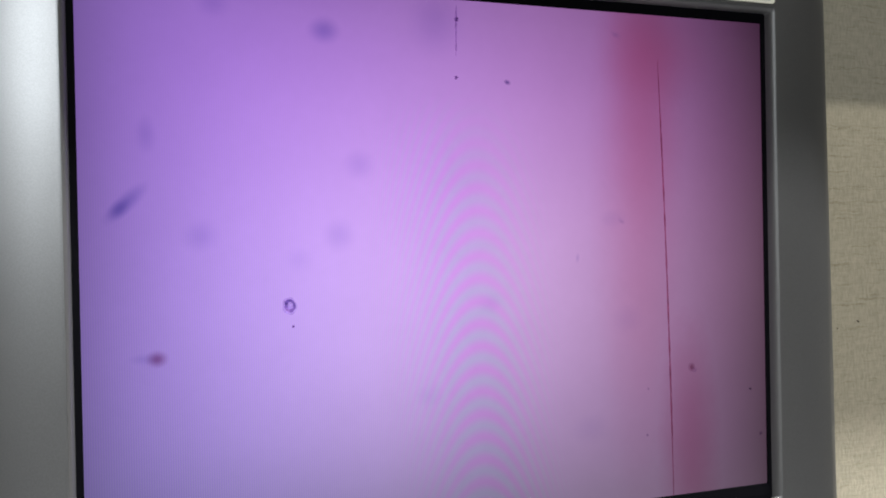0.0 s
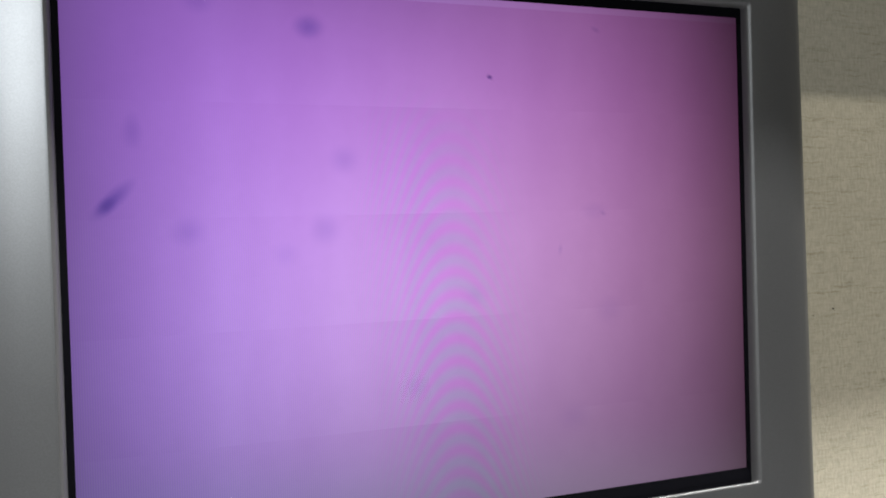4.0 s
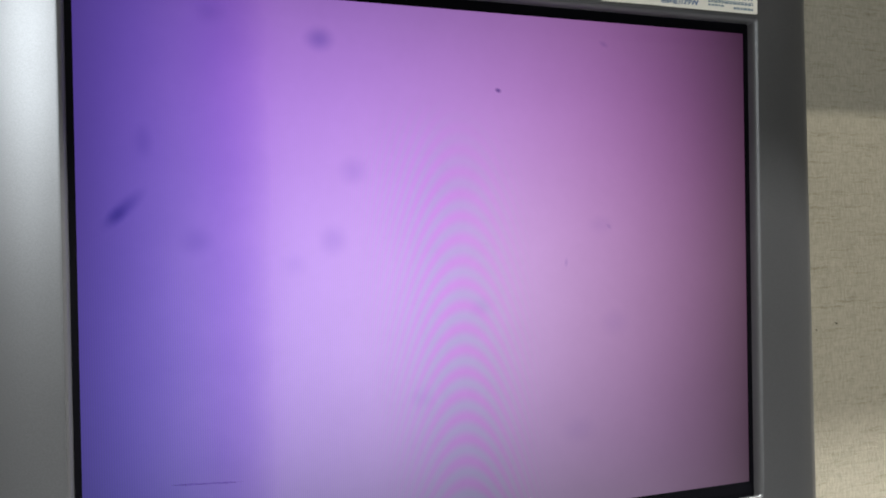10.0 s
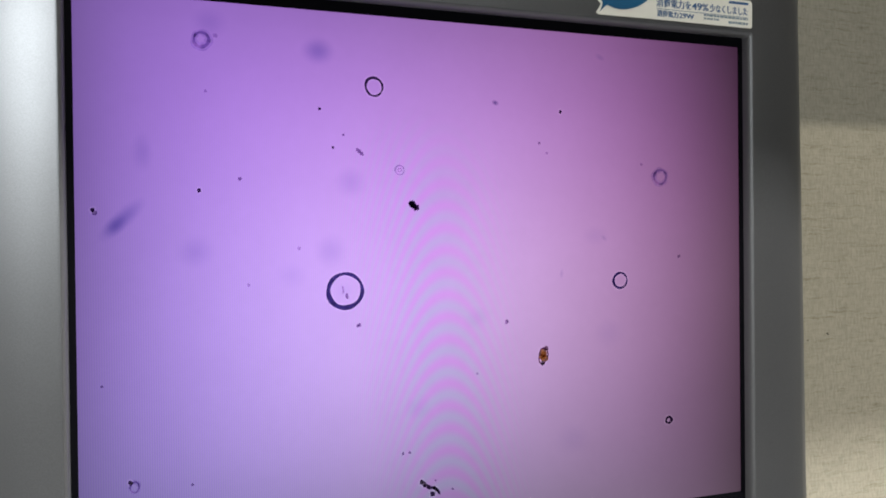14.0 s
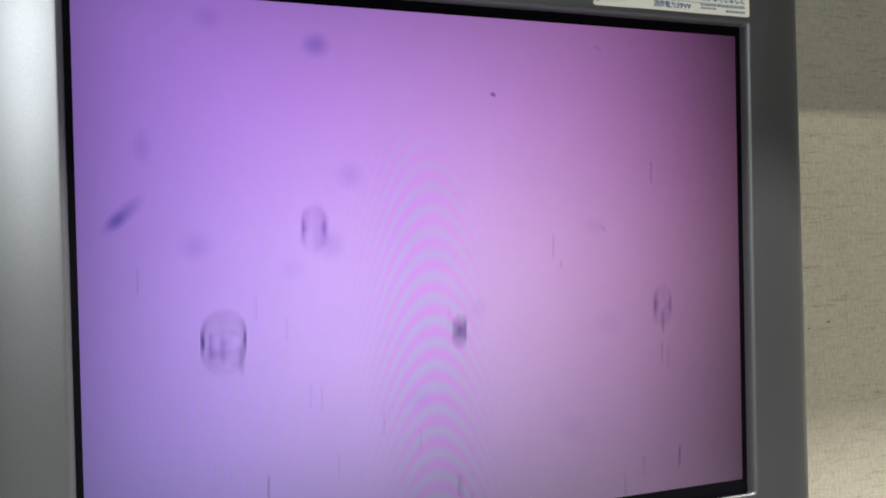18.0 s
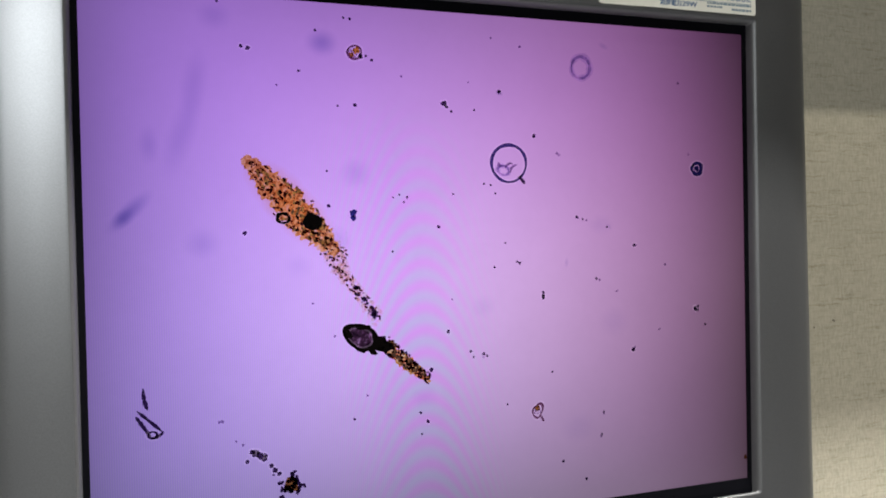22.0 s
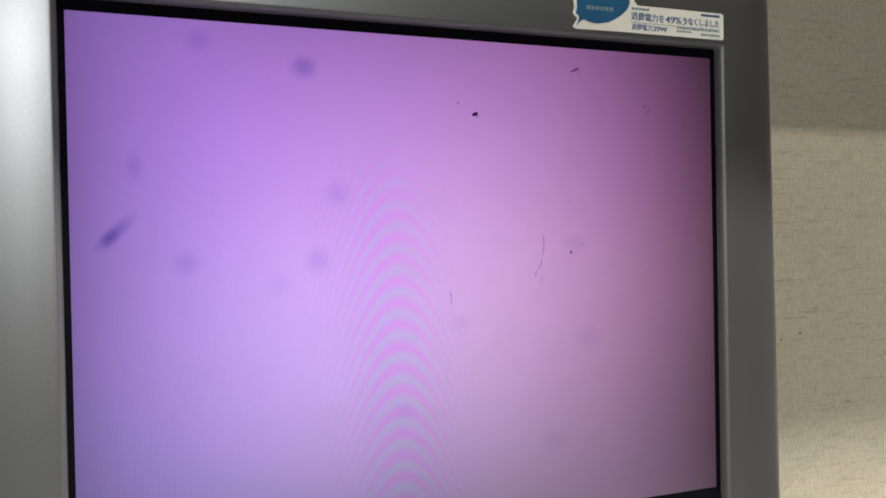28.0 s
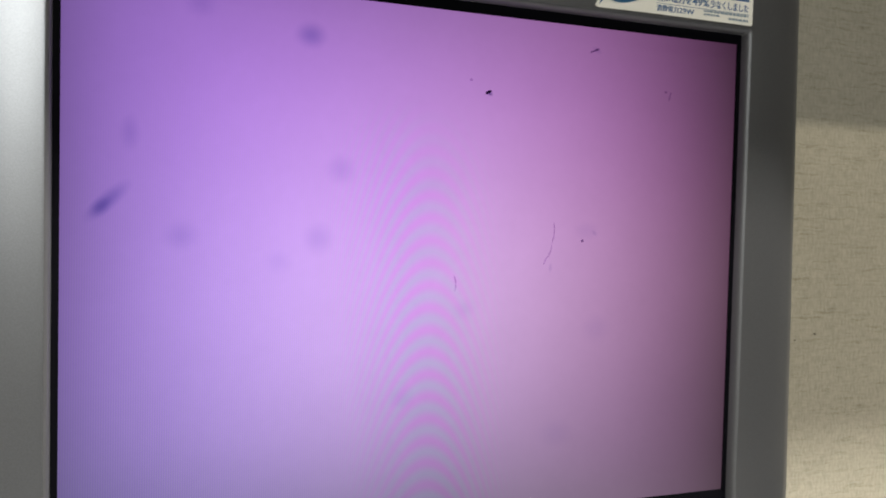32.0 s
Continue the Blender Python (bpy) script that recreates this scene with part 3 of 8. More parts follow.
def peanut_cell(f, x, z, half, r0, r1, waist, w, material, spin):
    """A long cell's outline: half its length, the radii of its two ends, and how far its waist draws in."""
    s = seed()
    rng = random.Random(s)
    ph = [rng.uniform(0, 6.28) for _ in range(3)]
    n, verts = 60, []
    for i in range(n):
        a = 2 * math.pi * i / n
        c, q = math.cos(a), math.sin(a)
        h = r0 + (r1 - r0) * (c + 1) / 2 + 0.35 * math.sin(2.2 * c + ph[2]) * (1 if q > 0 else -0.6) - waist * math.exp(-(c / 0.45) ** 2)
        k = 1 + 0.02 * math.sin(3 * a + ph[0]) + 0.012 * math.sin(7 * a + ph[1])
        px, pz = half * k * math.copysign(abs(c), c), h * k * math.copysign(abs(q) ** 0.82, q)
        e = 1.3 * w * (0.5 + 0.16 * math.sin(2 * a + ph[2])) / h
        verts += [(px * (1 - e * h / half) / 1000, 0, pz * (1 - e) / 1000), (px * (1 + e * h / half) / 1000, 0, pz * (1 + e) / 1000)]
    faces = [(2 * i, 2 * i + 1, 2 * ((i + 1) % n) + 1, 2 * ((i + 1) % n)) for i in range(n)]
    k = 1.9 * w
    halo = [(v[0] * (1 + (1 if i % 2 else -1) * k / 1000 / max(0.001, math.hypot(v[0], v[2])) * 0.5), 0.00002, v[2] * (1 + (1 if i % 2 else -1) * k / 1000 / max(0.001, math.hypot(v[0], v[2])) * 0.5)) for i, v in enumerate(verts)]
    faces += [tuple(v + 2 * n for v in q) for q in faces]
    me = mesh_of("cell_wall", verts + halo, faces, CELL_VIOLET if material is DIM else material)
    haloed(me, n)
    return part("cell_wall", me, f, mm(x, z), spin=spin)


def haze(f, x, z, hx, hz, material=BLUR_FAINT, spin=0.0, name="blurred_spot"):
    return part(name, sheet(name, hx / 1000, hz / 1000, material), f, mm(x, z), spin=spin)


def view(name, label):
    return thing(name, label, "microscope specimen", (0, 0, Z0), "specimens on the screen")


# ---- larger specimen pieces (millimetres from the middle of the picture) ----
def shown(name, stops, scale=900.0, stretch=(1, 1, 1)):
    """A coloured part of the picture, lit by the panel, its colour wandering between the stops."""
    m, nt, b = mat(name)
    f = noise_of(nt, scaled(nt, coords(nt)[0], *stretch), scale, 4, 0.65)
    b.inputs["Base Color"].default_value = (0.01, 0.01, 0.01, 1)
    b.inputs["Specular IOR Level"].default_value = 0.1
    nt.links.new(ramp(nt, f, stops), b.inputs["Emission Color"])
    b.inputs["Emission Strength"].default_value = 1.0
    return m


def slip_tint():
    """Streaky red stain that thins out away from the slip's edge."""
    m, nt, b = mat("slip_red")
    nt.nodes.remove(b)
    t = nt.nodes.new("ShaderNodeBsdfTransparent")
    vec, x, y, z = coords(nt)
    f = noise_of(nt, scaled(nt, vec, 9, 1, 60), 1.0, 2, 0.65)
    red = ramp(nt, f, [(0.38, (1.0, 0.74, 0.76)), (0.5, (1.0, 0.66, 0.62)), (0.62, (1.0, 0.60, 0.50))])
    thin = ramp(nt, math_node(nt, "MULTIPLY_ADD", z, 1 / 0.024, -0.100 / 0.024), [(0.0, (0, 0, 0)), (1.0, (1, 1, 1))], "EASE")
    nt.links.new(mix(nt, "MIX", thin, red, (0.96, 0.86, 0.92)), t.inputs[0])
    nt.links.new(t.outputs[0], nt.nodes["Material Output"].inputs[0])
    return m


BAND_RED = soft_tint("band_red", (0.98, 0.68, 0.74), "band", 0.7, 0.5, 60)
def veil_tint(name, soft):
    """A faint rose wash; soft fades it out towards its lower rim."""
    m, nt, b = mat(name)
    nt.nodes.remove(b)
    t = nt.nodes.new("ShaderNodeBsdfTransparent")
    vec, x, y, z = coords(nt)
    f = noise_of(nt, scaled(nt, vec, 14, 1, 5), 1.0, 3)
    rose = ramp(nt, f, [(0.35, (0.88, 0.74, 0.84)), (0.65, (0.98, 0.88, 0.93))])
    k = ramp(nt, math_node(nt, "MULTIPLY_ADD", z, 25.0, 0.5), [(0.0, (0, 0, 0)), (1.0, (1, 1, 1))], "EASE") if soft else 1.0
    nt.links.new(mix(nt, "MIX", k, (1, 1, 1), rose), t.inputs[0])
    nt.links.new(t.outputs[0], nt.nodes["Material Output"].inputs[0])
    return m


VEIL_ROSE, VEIL_SOFT = veil_tint("veil_rose", False), veil_tint("veil_rose_edge", True)
BAND_LILAC = soft_tint("band_lilac", (0.90, 0.82, 0.98), "band", 1.0, 0.2, 40)
BAND_ROSE = soft_tint("band_rose", (0.95, 0.74, 0.76), "band", 1.0, 0.2, 40)
BAND_BLUE = soft_tint("band_blue", (0.44, 0.48, 0.76), "band", 0.45, 0.16, 40)
BAND_PLUM = soft_tint("band_plum", (0.74, 0.60, 0.76), "band", 0.8, 0.4, 60)
BLOTCH = soft_tint("blotch_rose", (0.84, 0.58, 0.74), "round", 0.7, 0.5, 90)
LINE_ROSE = tint("line_rose", (0.62, 0.30, 0.40), 0.25, 300)
BAND_RUST = soft_tint("band_rust", (0.92, 0.66, 0.74), "band", 0.8, 1.3, 42)
LINE_RED = tint("line_red", (0.42, 0.10, 0.20), 0.3, 300)
SLIP_RED = slip_tint()
CHAR = plain("charred_black", (0.0025, 0.002, 0.002), 0.9, scale=900)
BLUE_TISSUE = mottled_tint("blue_tissue", [(0.34, (0.03, 0.04, 0.12)), (0.47, (0.13, 0.15, 0.34)), (0.56, (0.30, 0.32, 0.62)), (0.70, (0.62, 0.52, 0.72))], 1.0, (260, 1, 45), 6)


def torn_tissue(spots, bruises):
    """Lit pink tissue with streaky blue regions: spots are (x, z, half width, half height, lean, depth of blue), bruises (x, z, half width, half height), in millimetres."""
    m, nt, b = mat("pink_tissue")
    vec, x, y, z = coords(nt)
    wob = noise_of(nt, scaled(nt, vec, 150, 1, 150), 1.0, 5, 0.6)
    f = noise_of(nt, scaled(nt, vec, 40, 1, 110), 1.0, 6, 0.62)
    pink = ramp(nt, f, [(0.30, (0.085, 0.017, 0.038)), (0.42, (0.165, 0.036, 0.075)), (0.54, (0.225, 0.060, 0.130)), (0.68, (0.22, 0.082, 0.210))])
    high = ramp(nt, math_node(nt, "MULTIPLY_ADD", z, 5.0, 0.5), [(0.05, (0.62, 0.60, 0.56)), (0.27, (0.78, 0.80, 0.78)), (0.4, (1.05, 0.92, 0.80)), (0.8, (0.92, 1.12, 1.35))])
    pink = mix(nt, "MULTIPLY", 1.0, pink, high)
    fine = noise_of(nt, scaled(nt, vec, 330, 1, 260), 1.0, 5, 0.7)
    pink = mix(nt, "MULTIPLY", 1.0, pink, ramp(nt, fine, [(0.32, (0.40, 0.25, 0.35)), (0.43, (0.85, 0.80, 0.85)), (0.6, (1, 1, 1)), (0.75, (1.15, 1.2, 1.1))]))
    coarse = noise_of(nt, scaled(nt, vec, 300, 1, 50), 1.0, 5, 0.62)
    pale = ramp(nt, coarse, [(0.30, (0.016, 0.014, 0.075)), (0.43, (0.055, 0.045, 0.22)), (0.56, (0.095, 0.078, 0.31)), (0.70, (0.22, 0.18, 0.46))])
    deep = ramp(nt, coarse, [(0.40, (0.006, 0.006, 0.03)), (0.53, (0.02, 0.018, 0.10)), (0.66, (0.08, 0.07, 0.30)), (0.74, (0.35, 0.27, 0.55))])

    def region(sx, sz, hx, hz, lean=0.0):
        zz = math_node(nt, "SUBTRACT", z, sz / 1000)
        u = math_node(nt, "MULTIPLY", math_node(nt, "SUBTRACT", math_node(nt, "SUBTRACT", x, sx / 1000), math_node(nt, "MULTIPLY", zz, lean)), 1000 / hx)
        v = math_node(nt, "MULTIPLY", math_node(nt, "MULTIPLY_ADD", math_node(nt, "SUBTRACT", x, sx / 1000), -0.22, zz), 1000 / hz)
        u, v = math_node(nt, "MULTIPLY", u, u), math_node(nt, "MULTIPLY", v, v)
        d = math_node(nt, "ADD", math_node(nt, "MULTIPLY", u, u), math_node(nt, "MULTIPLY", v, v))
        return math_node(nt, "ADD", math_node(nt, "SUBTRACT", 1.0, d), math_node(nt, "MULTIPLY_ADD", wob, 3.0, -1.5))

    col = pink
    for sx, sz, hx, hz in bruises:
        k = math_node(nt, "MULTIPLY_ADD", region(sx, sz, hx, hz), 0.7, 0.1, clamp=True)
        col = mix(nt, "MULTIPLY", k, col, ramp(nt, fine, [(0.40, (0.18, 0.15, 0.22)), (0.56, (0.75, 0.62, 0.72))]))
    for sx, sz, hx, hz, lean, dark in spots:
        k = math_node(nt, "MULTIPLY_ADD", region(sx, sz, hx, hz, lean), 0.75, 0.22, clamp=True)
        col = mix(nt, "MIX", k, col, deep if dark else pale)
    b.inputs["Base Color"].default_value = (0.01, 0.01, 0.01, 1)
    b.inputs["Specular IOR Level"].default_value = 0.1
    nt.links.new(col, b.inputs["Emission Color"])
    b.inputs["Emission Strength"].default_value = 1.0
    return m


EDGE_RED = mottled_tint("edge_red", [(0.35, (0.40, 0.08, 0.10)), (0.6, (0.95, 0.40, 0.34))], 1.0, (200, 1, 60), 4)
EDGE_WHITE = shown("edge_white", [(0.35, (0.40, 0.18, 0.30)), (0.6, (0.78, 0.55, 0.72))], 200)
RED_DARK = shown("edge_dark_red", [(0.38, (0.03, 0.006, 0.012)), (0.62, (0.16, 0.03, 0.04))], 300)
TEAR = plain("tear_black", (0.004, 0.004, 0.005), 0.7)
for _m in (CHAR, TEAR):
    _m.node_tree.nodes["Principled BSDF"].inputs["Specular IOR Level"].default_value = 0.0


def bent_band(name, left, right, material, n=28):
    """A soft upright band between two edges, given as functions of the height, in millimetres."""
    verts, faces, uvs = [], [], []
    for i in range(n + 1):
        z = -108 + 216 * i / n
        a, b = left(z), right(z)
        verts += [((a + (b - a) * k / 4) / 1000, 0, z / 1000) for k in range(5)]
    for i in range(n):
        for k in range(4):
            faces.append((5 * i + k, 5 * i + k + 1, 5 * i + k + 6, 5 * i + k + 5))
            uvs += [(k / 4, i / n), ((k + 1) / 4, i / n), ((k + 1) / 4, (i + 1) / n), (k / 4, (i + 1) / n)]
    me = mesh_of(name, verts, faces, material)
    uv = me.uv_layers.new(name="UVMap")
    for d, c in zip(uv.data, uvs):
        d.uv = c
    return me


def band_parts(f, x, z):
    # the tissue's far edge swings out above and, further, below
    far = lambda h: 13 + 9 * max(0.0, h / 98) ** 2 + 17 * max(0.0, (-h - 5) / 93) ** 1.5 + 1.2 * math.sin(h / 6.0)
    part("stained_rim", bent_band("stained_rim", lambda h: -24, lambda h: far(h) + 22, BAND_ROSE), f, (x / 1000, layer(), 0))
    part("stained_tissue", bent_band("stained_tissue", lambda h: -15 + 1.5 * math.sin(h / 25), lambda h: far(h) + 4, BAND_RED), f, (x / 1000, layer(), 0))
    part("tissue_shade", bent_band("tissue_shade", lambda h: far(h) - 14, lambda h: far(h) + 34, BAND_PLUM), f, (x / 1000, layer(), 0), "plum-coloured blurred side of the tissue")
    rng = random.Random(31)
    for k in range(16):
        h = -92 + 12.3 * k + rng.uniform(-5, 5)
        haze(f, x + far(h) - rng.uniform(-12, 14), h, rng.uniform(9, 19), rng.uniform(4, 11), BLOTCH, name="tissue_blotch")
    part("tissue_edge", bent_band("tissue_edge", lambda h: far(h) - 15, lambda h: far(h) + 2.5, BAND_RUST), f, (x / 1000, layer(), 0), "rust-red ragged edge")


EDGE_SOFT = soft_tint("edge_soft", (0.02, 0.02, 0.09), "band", 0.75, 0.12, 200)
GLOW_RED = soft_tint("glow_red", (1.0, 0.62, 0.50), "band", 1.0, 0.3, 90)
EDGE_BLUE = soft_tint("edge_blue", (0.60, 0.70, 1.0), "band", 1.0)


def edge_parts(f, x0, z0, x1, z1):
    ln, ang = math.hypot(x1 - x0, z1 - z0) / 2000 + 0.003, math.degrees(math.atan2(x1 - x0, z1 - z0))
    cx, cz = (x0 + x1) / 2, (z0 + z1) / 2
    part("edge_line", sheet("edge_line", 0.0013, ln, EDGE_SOFT), f, mm(cx, cz), spin=ang)
    part("edge_rim", stroke_mesh("edge_rim", x1 - x0 + 6, z1 - z0, 1.15, NAVY, 0.0, seed(), 120, 0.3), f, mm(x0 - 3, z0 + 0.2))
    part("edge_fringe", sheet("edge_fringe", 0.0026, ln, EDGE_BLUE), f, mm(cx, cz - 1.4), spin=ang)
    part("red_glow", sheet("red_glow", 0.0050, ln, GLOW_RED), f, mm(cx, cz + 2.2), spin=ang)
    verts = [(x0 / 1000 - 0.003, 0, z0 / 1000 + 0.0001), (x1 / 1000 + 0.003, 0, z1 / 1000 + 0.0001), (x1 / 1000 + 0.003, 0, 0.126), (x0 / 1000 - 0.003, 0, 0.126)]
    part("stained_slip", mesh_of("stained_slip", verts, [(0, 1, 2, 3)], SLIP_RED), f, (0, -0.0001, 0))


def blue_parts(f, x, z):
    part("stained_tissue", sheet("stained_tissue", 0.066, 0.108, BAND_BLUE), f, (x / 1000 - 0.013, layer(), 0))
    part("stained_rim", sheet("stained_rim", 0.022, 0.108, BAND_LILAC), f, (x / 1000 + 0.040, layer(), 0))


def ragged_lump(f, x, z, r):
    rng = random.Random(seed())
    items = [(rng.gauss(0, r * 0.5), rng.gauss(0, r * 0.45), rng.uniform(0.5, 1.1), rng.uniform(0.5, 1.2), rng.uniform(0, 3)) for _ in range(34)]
    base = speck(f, x, z, r * 0.9, BROWN, name="lump")
    part("crust", many_blobs("crust", items, INK, seed()), base, (0, -0.0001, 0))


def spindle(name, a, b, width, material, s, n=26, blunt=0.75, front=0.65):
    """A ragged spindle-shaped sheet from a to b, in millimetres."""
    rng = random.Random(s)
    dx, dz = b[0] - a[0], b[1] - a[1]
    ln = math.hypot(dx, dz)
    left, right = [], []
    for i in range(n + 1):
        f = i / n
        w = width * math.sin(math.pi * min(0.97, 0.02 + f * 0.98)) ** blunt * (front + (1.15 - front) * f)
        for side, store in ((1, left), (-1, right)):
            k = side * w * rng.uniform(0.72, 1.18)
            store.append(((a[0] + dx * f - dz / ln * k) / 1000, 0, (a[1] + dz * f + dx / ln * k) / 1000))
    verts = left + right
    faces = [(i, i + 1, n + 2 + i, n + 1 + i) for i in range(n)]
    return mesh_of(name, verts, faces, material)


MAROON = tint("maroon_grain", (0.13, 0.035, 0.03), 0.6, 1500)
CREAM = shown("cream_glow", [(0.36, (0.12, 0.034, 0.014)), (0.50, (0.34, 0.125, 0.045)), (0.67, (0.66, 0.37, 0.26))], 1100)
AMBER = shown("amber_glow", [(0.38, (0.030, 0.009, 0.005)), (0.52, (0.15, 0.052, 0.012)), (0.66, (0.44, 0.205, 0.045))], 700)
GOLDEN = shown("golden_glow", [(0.40, (0.025, 0.008, 0.005)), (0.52, (0.13, 0.042, 0.012)), (0.66, (0.32, 0.145, 0.05))], 620)
UMBER = shown("umber_glow", [(0.40, (0.02, 0.008, 0.006)), (0.52, (0.07, 0.022, 0.008)), (0.68, (0.26, 0.11, 0.04))], 900)
AMBER_WASH = mottled_tint("amber_wash", [(0.36, (0.22, 0.08, 0.02)), (0.45, (0.74, 0.40, 0.08)), (0.53, (1.0, 0.74, 0.20)), (0.62, (1.0, 0.88, 0.42)), (0.70, (1.0, 0.94, 0.85))], 430, detail=4.0)
PEACH = tint("peach_wash", (1.0, 0.93, 0.84), 0.07, 500)


def strand(rng, a, b, n, width, r0, r1, long=2.0, lean=0.6, spread=1.0):
    """Grains scattered about the line from a to b; width(f) is the half breadth along it."""
    ax, az = b[0] - a[0], b[1] - a[1]
    ln = math.hypot(ax, az)
    out = []
    for _ in range(n):
        f = rng.random()
        o = width(f) * rng.uniform(-1, 1) * spread
        r = rng.uniform(r0, r1)
        out.append((a[0] + ax * f - az / ln * o, a[1] + az * f + ax / ln * o, r * rng.uniform(1, long), r, math.atan2(az, ax) + rng.gauss(0, lean)))
    return out


def insect_parts(f, tx, tz, rx, rz, mx, mz, hx, hz, ex, ez, kx, kz):
    rng = random.Random(77)
    tip, rear, mid, tail = (tx, tz), (rx - 1, rz + 1), (mx, mz), (ex, ez)
    cx, cz = (tx + rx) / 2, (tz + rz) / 2
    sub = lambda p, c: (p[0] - c[0], p[1] - c[1])
    c = (cx, cz)
    plump = lambda g: 6.2 * math.sin(math.pi * min(0.93, g)) ** 0.8 + 0.3
    body = part("insect_body", spindle("insect_body", sub((tx, tz), c), sub((rx + 1.5, rz - 2), c), 6.0, AMBER_WASH, 5, 60, 0.5, 0.85), f, mm(cx, cz), "translucent mottled amber body")
    haze(f, cx + 0.5, cz - 0.5, 9.0, 24.0, BLUR_AMBER, -43, "amber_blur")
    part("amber_skin", many_blobs("amber_skin", strand(rng, sub((tx + 5, tz - 5), c), sub(rear, c), 90, lambda g: plump(g) * 0.95, 0.35, 0.7, 2.4), AMBER, 6, 0.3), body, (0, -0.00012, 0))
    part("grain_crust", many_blobs("grain_crust", strand(rng, sub((tx + 2, tz - 2), c), sub(rear, c), 125, lambda g: plump(g) * 1.05, 0.24, 0.5, 2.4), MAROON, 7, 0.4), body, (0, -0.00022, 0))
    part("dark_rim", many_blobs("dark_rim", strand(rng, sub((tx + 6, tz - 6), c), sub(rear, c), 18, lambda g: plump(g) * 1.1, 0.35, 0.65, 1.8), INK, 27), body, (0, -0.00026, 0))
    part("dark_spot", many_blobs("dark_spot", [(kx - cx, kz - cz, 3.9, 3.2, -0.3)], CHAR, 8, 0.05), body, (0, -0.00034, 0), "round black spot")
    part("pale_ring", ring_mesh("pale_ring", 2.1, 1.7, 1.1, CHAR, 9, rim=0.3), body, ((kx - cx - 10.6) / 1000, -0.0003, (kz - cz + 1.4) / 1000))
    bend = (rx + 4.5, rz - 11)
    low = (mx + 2.5, mz - 5)
    m = (mx, mz)
    thread = part("thread", many_blobs("thread", strand(rng, sub(rear, m), sub(bend, m), 90, lambda g: 4.5 - 2.4 * g, 0.5, 1.1) + strand(rng, sub(bend, m), sub(low, m), 80, lambda g: 2.0 + 0.8 * g, 0.4, 0.9), PEACH, 10), f, mm(mx, mz), "pale peach thread")
    part("thread_crust", many_blobs("thread_crust", strand(rng, sub(rear, m), sub(bend, m), 60, lambda g: 5.0 - 2.4 * g, 0.2, 0.42) + strand(rng, sub(bend, m), sub(low, m), 34, lambda g: 2.0, 0.25, 0.5), MAROON, 11), thread, (0, -0.0001, 0))
    part("thread_knot", many_blobs("thread_knot", strand(rng, sub((rx + 7.5, rz - 14), m), sub(low, m), 20, lambda g: 0.9 + 0.6 * math.sin(9 * g), 0.35, 0.8), INK, 12), thread, (0, -0.00016, 0))
    hub = part("insect_head", many_blobs("insect_head", [(0, 0, 5.9, 4.5, -0.6)], mottled_tint("head_brown", [(0.40, (0.015, 0.008, 0.012)), (0.54, (0.07, 0.04, 0.05)), (0.68, (0.42, 0.32, 0.34))], 420), 13, 0.08), f, mm(hx, hz), "dark brown rounded head")
    part("head_rim", ring_mesh("head_rim", 5.9, 4.4, 1.6, CHAR, 14, 0.08, rim=0.6), hub, (0, -0.0001, 0)).rotation_euler = (0, 0.6, 0)
    part("head_shade", many_blobs("head_shade", [(7.4, -2.6, 3.6, 2.9, -0.5), (4.2, -5.2, 2.2, 1.2, -0.6), (10.0, -4.4, 2.6, 2.2, 0.3), (0.0, -4.9, 2.0, 0.7, -0.4), (-4.6, 1.6, 1.2, 2.2, 0.4), (1.6, 3.6, 3.0, 1.0, 0.1)], CHAR, 15, 0.25), hub, (0, -0.0002, 0))
    e, root = (ex, ez), (hx + 9, hz - 2.5)
    end = part("tail_piece", spindle("tail_piece", sub((hx + 6, hz - 1), e), (1.0, -1.0), 2.9, AMBER_WASH, 16, 30), f, mm(ex, ez))
    part("tail_core", many_blobs("tail_core", strand(rng, sub(root, e), (0, 0), 40, lambda g: 2.4 - 1.0 * g, 0.4, 0.8), UMBER, 19), end, (0, -0.00006, 0))
    part("tail_crust", many_blobs("tail_crust", strand(rng, sub(root, e), (0, 0), 95, lambda g: 3.2 - 1.4 * g, 0.22, 0.5, 2.4), MAROON, 17), end, (0, -0.00012, 0))
    part("tail_rim", many_blobs("tail_rim", strand(rng, sub(root, e), (0.5, -0.5), 28, lambda g: 3.2 - 1.2 * g, 0.28, 0.52, 2.4), INK, 18), end, (0, -0.0002, 0))


